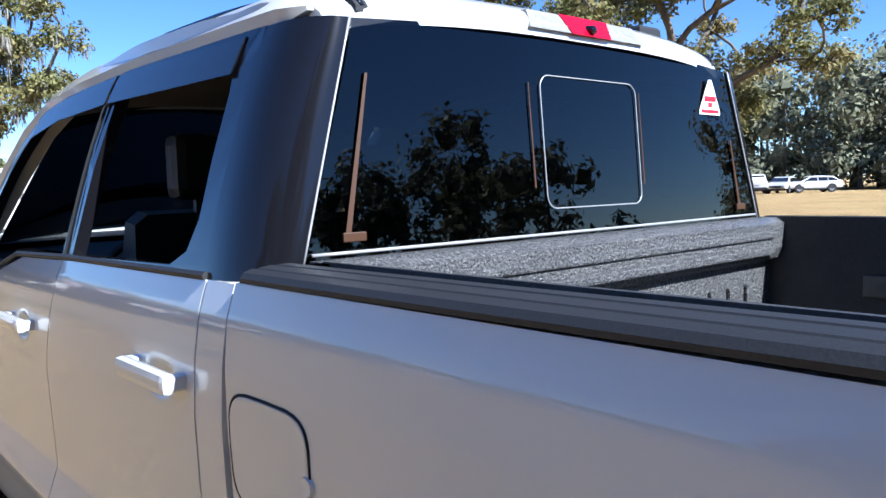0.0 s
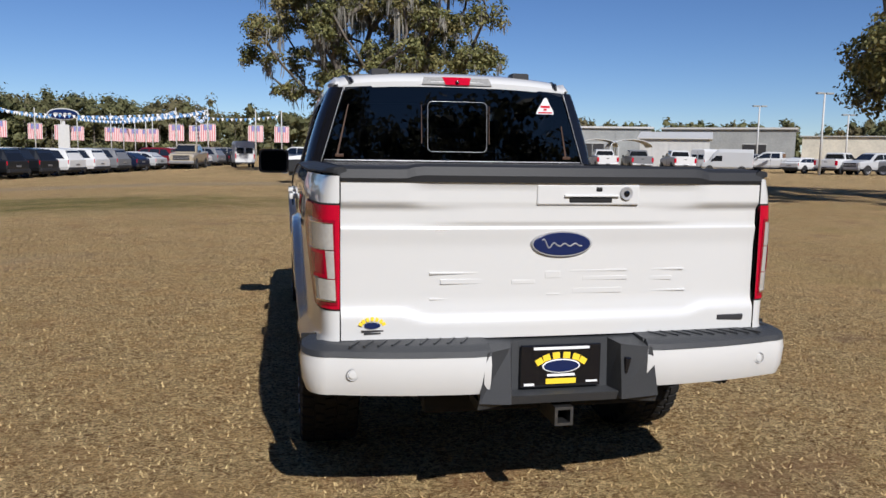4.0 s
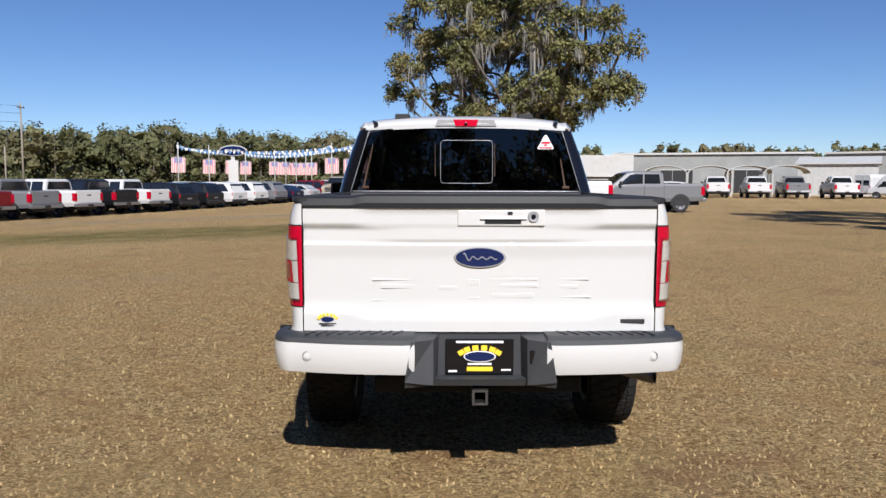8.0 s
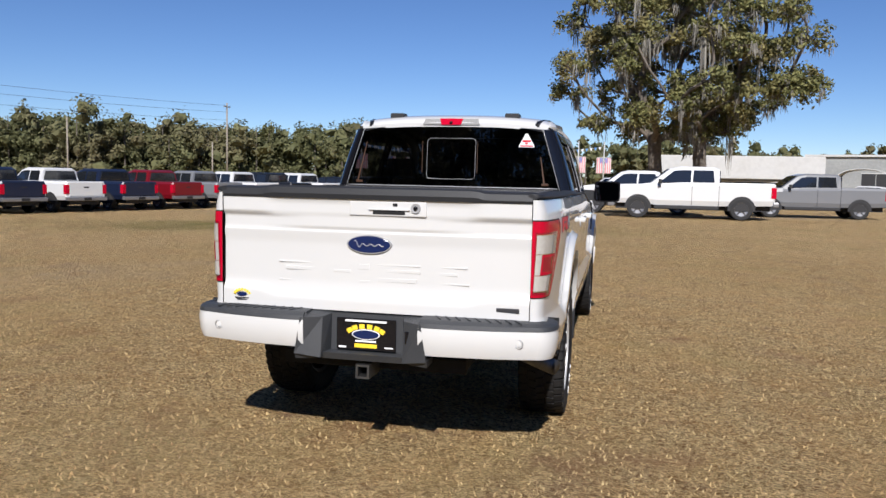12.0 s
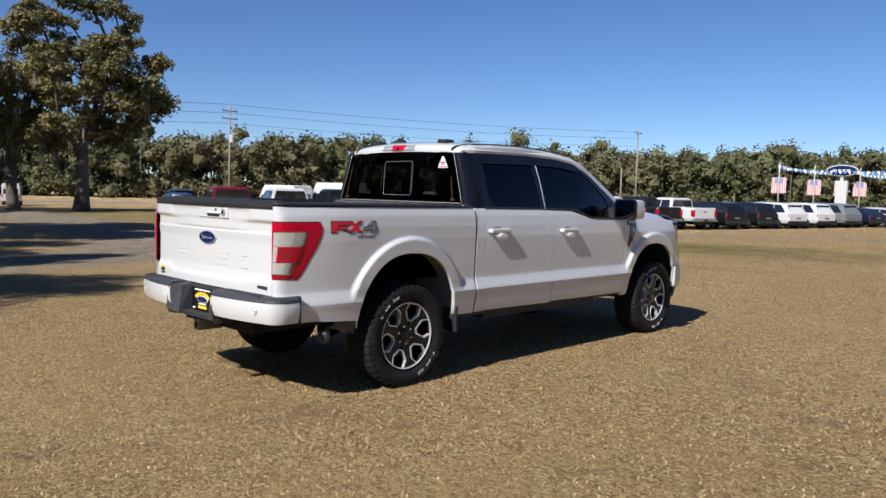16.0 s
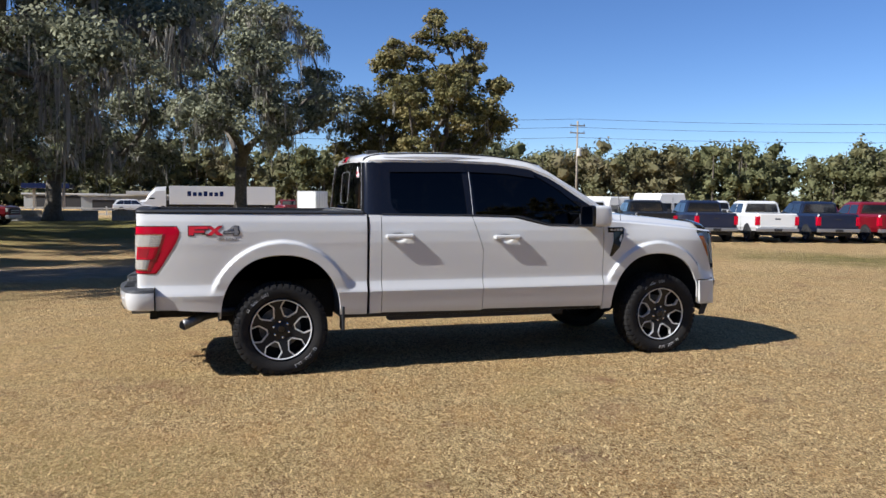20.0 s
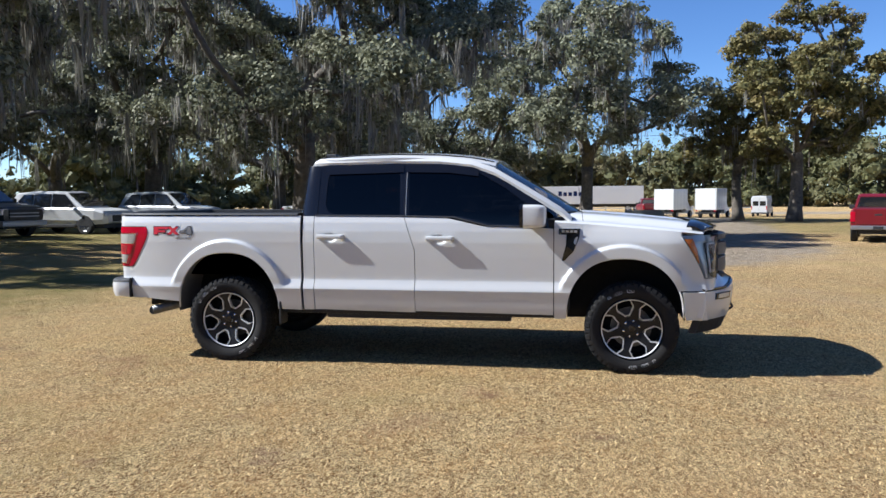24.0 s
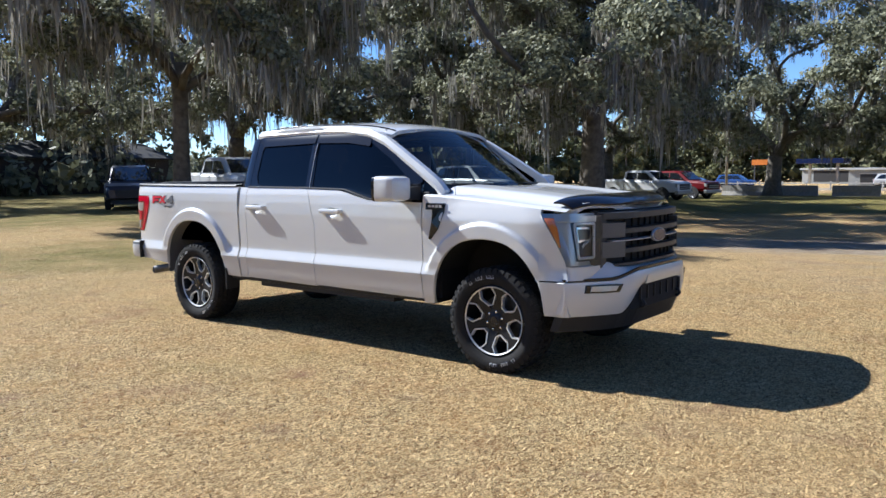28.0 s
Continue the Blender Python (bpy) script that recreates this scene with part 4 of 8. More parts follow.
# rear window, pane by pane
part("rear_window", sheet(steps(-1, 1, 24), steps(1.375, 1.845, 8), lambda u, z: (u * rear_half(z), rear_y(z, u * rear_half(z)), z - 0.026 * u * u * (z - 1.375) / 0.47), (0, 0.006, 0)), M_GLASS, truck, "dark tinted rear window", smooth=True)
def rrect(x0, x1, z0, z1, r, n=6):
    out = []
    for cx, cz, a in ((x1 - r, z1 - r, 0), (x0 + r, z1 - r, 90), (x0 + r, z0 + r, 180), (x1 - r, z0 + r, 270)):
        out += [(cx + r * math.cos(radians(a + 90 * k / n)), cz + r * math.sin(radians(a + 90 * k / n))) for k in range(n + 1)]
    return out
part("slider_frame", tube([(x, rear_y(z, x) - 0.004, z) for x, z in rrect(-0.176, 0.187, 1.452, 1.750, 0.03)], 0.0016, 6, True), M_SILVER, truck, "thin silver frame of the sliding pane", smooth=True)
for s in (1, -1):
    part("window_edge", tube([(s * (rear_half(z) + 0.004), rear_y(z, rear_half(z)) - 0.003, z) for z in steps(1.375, 1.82, 8)], 0.0024, 6), M_SILVER, truck, "thin silver window edge", smooth=True)
part("window_sill", tube([(x, rear_y(1.39, x) - 0.004, 1.396) for x in steps(-0.79, 0.79, 20)], 0.0035, 6), M_SILVER, truck, "thin silver strip below the rear window", smooth=True)
# warning triangle sticker inside the glass, printed with bars
sx, sz = 0.558, 1.69
tri_s = part("triangle_sticker", plate([(sx - 0.055, sz), (sx + 0.055, sz), (sx + 0.055, sz + 0.012), (sx + 0.008, sz + 0.098), (sx - 0.008, sz + 0.098), (sx - 0.055, sz + 0.012)], 0.001, Matrix.Translation((0, rear_y(1.72, 0.56) - 0.004, 0))), M_PRINTWHITE, truck, "white triangular sticker with red print")
for a, b, z0, z1 in ((-0.03, 0.03, 0.038, 0.052), (-0.01, 0.01, 0.022, 0.034), (-0.045, 0.045, 0.006, 0.014)):
    part("print_bar", box(sx + a, sx + b, rear_y(1.72, 0.56) - 0.0062, rear_y(1.72, 0.56) - 0.003, sz + z0, sz + z1), M_PRINTRED, tri_s)
# third brake lamp
chm = part("high_brake_lamp", rings([[(x, 0.724 - d + 0.6 * (z - 1.85), z) for x, z in ((-0.213, 1.849), (0.213, 1.849), (0.198, 1.893), (-0.198, 1.893))] for d in (-0.04, 0.012)]), M_LAMPGREY, truck, "third brake lamp, red between clear ends")
part("brake_lens", rings([[(x, 0.721 - d + 0.6 * (z - 1.85), z) for x, z in ((-0.072, 1.848), (0.073, 1.848), (0.088, 1.895), (-0.088, 1.895))] for d in (-0.03, 0.012)]), M_RED, chm, "red lens")
part("lamp_camera", lathe([(-0.012, 0.0), (-0.009, 0.010), (0.01, 0.013)], 14, "y", (0.0, 0.712, 1.863)), M_GLOSSBLACK, chm, smooth=True)
# two roof sensors
for x in (-0.448, 0.43):
    part("roof_sensor", rings([[(x + a * k, 0.88 + b * k, z) for a, b in ((-0.052, -0.045), (0.052, -0.045), (0.056, 0.05), (-0.056, 0.05))] for k, z in ((1.0, 1.905), (0.98, 1.934), (0.86, 1.942))]), M_BLACK, truck, "black roof-mounted sensor block")
# windscreen, cowl, bonnet
def screen(u, v):
    y = 2.46 + (3.27 - 2.46) * v - 0.16 * u * u * v - 0.06 * u * u
    z = 1.882 + (1.365 - 1.882) * v - 0.035 * u * u
    return (u * (0.655 + 0.13 * v), y, z)
part("windscreen", sheet(steps(-1, 1, 16), steps(0, 1, 10), screen, (0, 0, -0.005)), M_SHIELD, truck, "windscreen", smooth=True)
part("cowl", rings([[(x, 3.14 - 0.12 * (x / 0.8) ** 2, 1.33), (x, 3.30 - 0.16 * (x / 0.8) ** 2, 1.348), (x, 3.34 - 0.16 * (x / 0.8) ** 2, 1.335), (x, 3.2, 1.25)] for x in steps(-0.80, 0.80, 12)]), M_BLACK, truck)
for x0, x1 in ((-0.62, -0.02), (0.05, 0.68)):
    part("wiper", tube([(x0 + (x1 - x0) * q, 3.235 - 0.13 * ((x0 + (x1 - x0) * q) / 0.8) ** 2 - 0.02 * q, 1.374 + 0.012 * q) for q in (0, 0.5, 1)], 0.008, 6), M_BLACK, truck)
def hood(x, y):
    a = abs(x) / 0.80
    z = lin(y, [(3.15, 1.372), (3.4, 1.358), (3.8, 1.325), (4.15, 1.288), (4.34, 1.252), (4.43, 1.225), (4.47, 1.19)])
    z -= 0.035 * a ** 3 + 0.02 * ease(a, 0.9, 1.0)
    z += 0.022 * ease(a, 0.42, 0.58) * (1 - ease(a, 0.86, 0.98))
    return z
def hood_half(y):
    return lin(y, [(3.04, 0.872), (3.6, 0.86), (4.1, 0.83), (4.31, 0.79), (4.47, 0.70)])
part("bonnet", sheet(steps(-1, 1, 40), steps(0, 1, 26), lambda u, v: (lambda y: (u * hood_half(y), y, max(hood(u * hood_half(y), y), 0)))((3.30 - 0.20 * u * u) + (4.47 - 0.20 * u * u - 3.30 + 0.20 * u * u) * v), (0, 0, -0.04)), M_WHITE, truck, "white bonnet with raised centre", smooth=True)
for s in (1, -1):
    part("fender_top", sheet(steps(3.04, 4.27, 20), steps(0, 1, 5), lambda y, v: (lambda a, b: (s * (a[0] + (b[0] - a[0]) * v), y, a[1] + (b[1] - a[1]) * v + 0.012 * math.sin(math.pi * v)))((half(y, fender_top(y)), fender_top(y)), (hood_half(y) - 0.02, hood(hood_half(y), y) - 0.004))), M_WHITE, truck, smooth=True)
    part("antenna" if s > 0 else "cowl_end", tube([(s * 0.83, 3.28, 1.29), (s * 0.83, 3.24, 1.32 if s < 0 else 1.60)], 0.0022, 6), M_BLACK, truck)
# smoked bonnet guard
def guard(u, v):
    y = 4.25 + 0.24 * v - 0.11 * u * u - 0.11 * u * u * v
    z = hood(0, min(y + 0.10 * u * u, 4.44)) + 0.042 - 0.05 * u ** 6 + 0.010 * math.sin(math.pi * v) - 0.012 * v * v
    return (u * (0.835 - 0.03 * v), y, z)
part("bonnet_guard", sheet(steps(-1, 1, 30), steps(0, 1, 8), guard, (0, 0, -0.012)), M_GLOSSBLACK, truck, "smoked black bonnet guard", smooth=True)

# ---- front end ----
def nose(x):
    return 4.545 - 0.545 * abs(x) ** 3.4
part("grille_back", rings([[(x, nose(x) - 0.09, 0.80), (x, nose(x) - 0.06, 0.80), (x, nose(x) - 0.06, 1.20), (x, nose(x) - 0.09, 1.20)] for x in steps(-0.66, 0.66, 12)]), M_DARK, truck, "dark grille opening")
for z0, z1, w, d, mm, nm in ((1.135, 1.19, 0.64, 0.0, M_GRILLE, "grille_bar"), (1.03, 1.075, 0.66, 0.01, M_GRILLE, "grille_bar"), (0.975, 0.995, 0.58, 0.008, M_SILVER, "grille_bar"), (0.89, 0.935, 0.66, 0.01, M_GRILLE, "grille_bar"), (0.80, 0.83, 0.55, 0.0, M_GRILLE, "grille_bar")):
    part(nm, rings([[(x, nose(x) + d - 0.05, z0), (x, nose(x) + d, z0 + 0.006), (x, nose(x) + d, z1 - 0.006), (x, nose(x) + d - 0.05, z1)] for x in steps(-w, w, 14)]), mm, truck, "grey grille bar")
for i in range(9):
    x = -0.40 + 0.10 * i
    part("grille_slat", box(x - 0.003, x + 0.003, nose(x) - 0.06, nose(x) - 0.045, 0.82, 1.15), M_DARK, truck)
for s in (1, -1):
    for z0, z1 in ((0.865, 0.985), (1.005, 1.118)):
        part("grille_wing", rings([[(s * x, nose(x) - 0.06, z0), (s * x, nose(x) + 0.012, z0 + 0.005), (s * x, nose(x) + 0.012, z1 - 0.005), (s * x, nose(x) - 0.06, z1)] for x in steps(0.475, 0.655, 6)]), M_WING, truck, "grey grille side panel")
fe = oval_plate(0.0, 0, 1.0, 0.12, 0.052, 0.02, M_SILVER, truck, "emblem", "blue oval emblem with silver rim")
fe.matrix_local = Matrix.Translation((0, 4.548, 0)) @ Matrix.Diagonal((1, -1, 1, 1))
fb = oval_plate(0.0, -0.018, 1.0, 0.108, 0.043, 0.006, M_BLUE, fe, "emblem_face")
for s in (1, -1):
    # side bracket of the grille beside the lamp
    part("grille_side", rings([[(s * 0.60, nose(0.6) - 0.02, z), (s * 0.66, nose(0.66) + 0.005, z), (s * 0.70, nose(0.70) - 0.02, z), (s * 0.70, nose(0.7) - 0.10, z)] for z in (0.80, 0.90, 1.05, 1.17)]), M_GRILLE, truck, "dark grey grille surround")
    def lamp_point(u, v, out=0.0):
        z = 0.825 + (1.185 - 0.825) * v
        yf = lamp_rear_y(z)
        # swept from the fender round to the grille
        px, py = (a * (1 - u) ** 2 + 2 * b * u * (1 - u) + c * u * u for a, b, c in ((half(yf, z) - 0.003, 0.902, 0.655), (yf, 4.36, 4.415)))
        return (s * (px - out * (1 - u) * 0.7 * min(1, 5 * u)), py - out * u, z)
    us = steps(0, 1, 20)
    hl = part("head_lamp", sheet(us, steps(0, 1, 10), lambda u, v: lamp_point(u, v, 0.055), None), M_LAMPSILVER, truck, "clear head lamp with silver C-shaped light bars", smooth=True)
    part("lamp_sill", sheet(us, steps(-0.27, -0.012, 4), lambda u, v: lamp_point(u, v, 0.0), None), M_WHITE, truck, "white strip under the head lamp", smooth=True)
    part("lamp_cover", sheet(us, steps(0, 1, 10), lambda u, v: lamp_point(u, v, 0.0), None), M_CLEAR, hl, "clear lamp cover", smooth=True).visible_shadow = False
    part("amber_marker", sheet(steps(0, 1, 5), steps(0.36, 0.92, 8), lambda q, v: lamp_point(0.02 + q * (0.05 + 0.10 * ease(v, 0.3, 0.75)), v, 0.010), None), M_AMBER, hl, "amber side marker", smooth=True)
    part("lamp_bezel", sheet(steps(0.17, 0.98, 12), steps(0.86, 0.96, 3), lambda u, v: lamp_point(u, v, 0.02), (0, 0, -0.01)), M_LAMPSILVER, hl, "silver bezel", smooth=True)
    for (ua, va), (ub, vb) in (((0.50, 0.80), (0.90, 0.80)), ((0.50, 0.80), (0.50, 0.15)), ((0.50, 0.15), (0.90, 0.15)), ((0.90, 0.80), (0.90, 0.15)), ((0.62, 0.36), (0.88, 0.56))):
        part("light_bar", tube([lamp_point(ua + (ub - ua) * q, va + (vb - va) * q, 0.022) for q in (0, 0.5, 1)], 0.010, 6), M_PRINTWHITE if va != 0.36 else M_CHROME, hl, smooth=True)
    part("lamp_mask", sheet(steps(0.44, 0.96, 6), steps(0.08, 0.84, 6), lambda u, v: lamp_point(u, v, 0.045), None), M_GRILLE, hl)
    part("lamp_projector", sheet(steps(0.55, 0.85, 5), steps(0.45, 0.74, 4), lambda u, v: lamp_point(u, v, 0.035), (0, -0.01, 0)), M_CHROME, hl, "chrome projector box")
    part("lamp_lens", sheet(steps(0.58, 0.82, 4), steps(0.50, 0.70, 3), lambda u, v: lamp_point(u, v, 0.026), None), M_GLOSSBLACK, hl)
    # bumper wrap at the side
    part("front_bumper_side", sheet(steps(0, 1, 10), steps(0, 1, 8), lambda u, v: (lambda y, z: (s * (half(y, 0.70) + 0.012 - 0.018 * (1 - v) ** 2), y, z))(4.105 + 0.175 * u + 0.03 * (1 - v), 0.475 + 0.235 * v), (-s * 0.05, 0, 0)), M_WHITE, truck, "white bumper side", smooth=True)
    def bface(u, v):
        x = 0.30 + (half(4.28, 0.70) + 0.012 - 0.30) * u
        low = 0.475 + 0.19 * (1 - ease(u, 0.0, 0.42))
        z = low + (0.715 + 0.055 * (1 - ease(u, 0.1, 0.55)) - low) * v
        y = 4.60 - 0.32 * u ** 1.8 + 0.012 * math.sin(math.pi * v) - 0.02 * (1 - v) ** 2
        return (s * x, y, z)
    part("front_bumper", sheet(steps(0, 1, 24), steps(0, 1, 8), bface, (0, -0.05, 0)), M_WHITE, truck, "white front bumper end", smooth=True)
    face = lambda x: 4.60 - 0.32 * ((x - 0.30) / (half(4.28, 0.70) - 0.288)) ** 1.8
    fog = part("fog_lamp", rings([[(s * x, face(x) + d, z) for x, z in ((0.60, 0.635), (0.72, 0.635), (0.83, 0.64), (0.82, 0.695), (0.70, 0.695), (0.57, 0.69))] for d in (-0.02, 0.017)]), M_GLOSSBLACK, truck, "clear fog lamp strip in a dark bezel")
    part("fog_lens", rings([[(s * x, face(x) + d, z) for x, z in ((0.63, 0.647), (0.72, 0.647), (0.80, 0.65), (0.79, 0.685), (0.70, 0.685), (0.61, 0.68))] for d in (0.0, 0.021)]), M_LAMPWHITE, fog)
    part("tow_hook", tube([(s * 0.33, 4.52, 0.50), (s * 0.33, 4.59, 0.50), (s * 0.33, 4.605, 0.52), (s * 0.33, 4.59, 0.545), (s * 0.33, 4.52, 0.545)], 0.012, 8), M_BLACK, truck, "black tow hook", smooth=True)
part("front_bumper_centre", sheet(steps(-0.302, 0.302, 10), steps(0, 1, 4), lambda x, v: (x, 4.600 + 0.010 * math.sin(math.pi * v), 0.665 + 0.105 * v), (0, -0.05, 0)), M_WHITE, truck, "white bumper centre", smooth=True)
part("bumper_trim", rings([[(x, 4.588 - 0.32 * max(0, (abs(x) - 0.30) / 0.64) ** 1.8, z) for z in (0.72 + 0.052 * (1 - ease(abs(x), 0.35, 0.62)), 0.735 + 0.055 * (1 - ease(abs(x), 0.35, 0.62)))] + [(x, 4.57 - 0.32 * max(0, (abs(x) - 0.30) / 0.64) ** 1.8, 0.738 + 0.054 * (1 - ease(abs(x), 0.35, 0.62)))] for x in steps(-0.93, 0.93, 30)]), M_GLOSSBLACK, truck, "black seam above the bumper")
part("nose_panel", rings([[(x, 4.572 - 0.32 * max(0, (abs(x) - 0.30) / 0.64) ** 1.8, 0.737 + 0.054 * (1 - ease(abs(x), 0.35, 0.62))), (x, nose(x) - 0.015 - 0.05 * ease(abs(x), 0.5, 0.9), 0.80 + 0.05 * ease(abs(x), 0.5, 0.62)), (x, nose(x) - 0.10 - 0.05 * ease(abs(x), 0.5, 0.9), 0.80 + 0.05 * ease(abs(x), 0.5, 0.62)), (x, nose(x) - 0.10, 0.74)] for x in steps(-0.86, 0.86, 30)]), M_WHITE, truck, "white panel under the grille", smooth=True)
part("lower_grille", rings([[(x, 4.575 - 0.32 * max(0, (abs(x) - 0.30) / 0.64) ** 1.8, 0.49), (x, 4.58 - 0.32 * max(0, (abs(x) - 0.30) / 0.64) ** 1.8, 0.66), (x, 4.48, 0.66), (x, 4.48, 0.49)] for x in steps(-0.54, 0.54, 12)]), M_DARK, truck, "black lower grille")
for i in range(7):
    x = -0.36 + 0.12 * i
    part("lower_grille_bar", box(x - 0.008, x + 0.008, 4.57, 4.59, 0.55, 0.645, 0.003), M_BLACK, truck)
part("air_dam", rings([[(x, 4.51 - 0.30 * max(0, (abs(x) - 0.3) / 0.6) ** 2, 0.36), (x, 4.57 - 0.32 * max(0, (abs(x) - 0.3) / 0.62) ** 1.8, 0.49), (x, 4.50 - 0.32 * max(0, (abs(x) - 0.3) / 0.62) ** 1.8, 0.49), (x, 4.45 - 0.30 * max(0, (abs(x) - 0.3) / 0.6) ** 2, 0.36)] for x in steps(-0.90, 0.90, 20)]), M_BLACK, truck, "black lower air dam")

# ---- underside and inside of the cab ----
part("chassis", box(-0.50, 0.50, -1.0, 4.30, 0.46, 0.60, 0.02), M_DARK, truck, "dark chassis frame")
part("cab_floor", box(-0.88, 0.88, 0.72, 3.1, 0.50, 0.60), M_DARK, truck)
part("firewall", box(-0.86, 0.86, 3.08, 3.16, 0.5, 1.27), M_DARK, truck)
part("engine_block", box(-0.50, 0.50, 3.16, 4.28, 0.55, 1.10), M_DARK, truck)
part("cab_back", box(-0.86, 0.86, 0.71, 0.75, 0.50, 1.37), M_DARK, truck)
part("headliner", sheet(steps(0.79, 2.42, 8), steps(-1, 1, 8), lambda y, u: (u * (roof_edge(y) - 0.03), y, roof_z(u * (roof_edge(y) - 0.03), y) - 0.05), None), mat("grey_headliner", (0.12, 0.12, 0.12), 0.9, grain=0.2), truck)
for s in (1, -1):
    part("door_card", box(s * 0.87, s * 0.84, 0.80, 3.05, 0.55, 1.33 if s > 0 else 1.30, 0.01), M_SEAT, truck, "black inner door panel")
    part("box_inner_wall", box(s * 0.88, s * 0.86, 0.53, 0.80, 0.50, 1.35), M_DARK, truck)
part("dashboard", rings([[(x, 2.70, 0.75), (x, 2.62, 1.12), (x, 2.75, 1.26), (x, 3.08, 1.31), (x, 3.08, 0.75)] for x in (-0.82, 0.82)]), M_SEAT, truck, "black dashboard")
part("steering_wheel", tube([(-0.40 + 0.19 * math.cos(q), 2.48 - 0.06 * math.sin(q), 1.18 + 0.18 * math.sin(q)) for q in (2 * math.pi * k / 24 for k in range(24))], 0.016, 8, True), M_SEAT, truck, "black steering wheel", smooth=True)
def seat(x0, x1, y, name, label):
    st_ = part(name, rings([[(x, y - 0.02, 0.86), (x, y + 0.50, 0.92), (x, y + 0.54, 0.86), (x, y + 0.5, 0.70), (x, y - 0.05, 0.68)] for x in (x0, x0 + 0.05, x1 - 0.05, x1)]), M_SEAT, truck, label)
    k = lambda x: 0.0 if x0 < x < x1 else 0.03
    part("backrest", rings([[(x, y + 0.02, 0.86), (x, y + 0.12 - k(x), 0.90), (x, y + 0.02 - k(x), 1.30), (x, y - 0.06, 1.46 - k(x)), (x, y - 0.14, 1.45 - k(x)), (x, y - 0.10, 0.86)] for x in (x0, x0 + 0.04, (x0 + x1) / 2, x1 - 0.04, x1)]), M_SEAT, st_, smooth=True)
    return st_
for s in (1, -1):
    f = seat(s * 0.42 - 0.25, s * 0.42 + 0.25, 2.0, "front_seat", "black leather front seat with headrest")
    part("headrest", box(s * 0.42 - 0.13, s * 0.42 + 0.13, 1.83, 1.93, 1.49, 1.69, 0.035), M_SEAT, f)
    part("headrest_post", box(s * 0.42 - 0.06, s * 0.42 + 0.06, 1.86, 1.88, 1.42, 1.50), M_STEEL, f)
r = seat(-0.72, 0.72, 1.05, "rear_seat", "black leather rear bench with headrests")
for x in (-0.45, 0.0, 0.45):
    part("headrest", box(x - 0.12, x + 0.12, 0.86, 0.95, 1.46, 1.60, 0.03), M_SEAT, r)
# orange defroster and belt strips just outside the rear glass, colour darkened for its tint
for x0, lean_, z0, z1 in ((-0.72, 0.07, 1.42, 1.72), (-0.215, 0.0, 1.50, 1.73), (0.20, 0.0, 1.50, 1.73), (0.69, -0.03, 1.42, 1.62)):
    wide = 0.012 if abs(x0) > 0.5 else 0.005
    part("orange_strip", rings([[(x, rear_y(z, x) - d, z) for x, z in ((x0 + lean_, z1), (x0 + lean_ + wide * 0.5, z1), (x0 + wide, z0), (x0, z0))] for d in (0.003, 0.0045)]), M_ORANGE, truck, "orange strip on the rear glass")
for s in (1, -1):
    part("orange_clip", box(s * 0.70 - 0.025, s * 0.70 + 0.025, 0.703, 0.709, 1.415, 1.432, 0.002), M_ORANGE, truck)

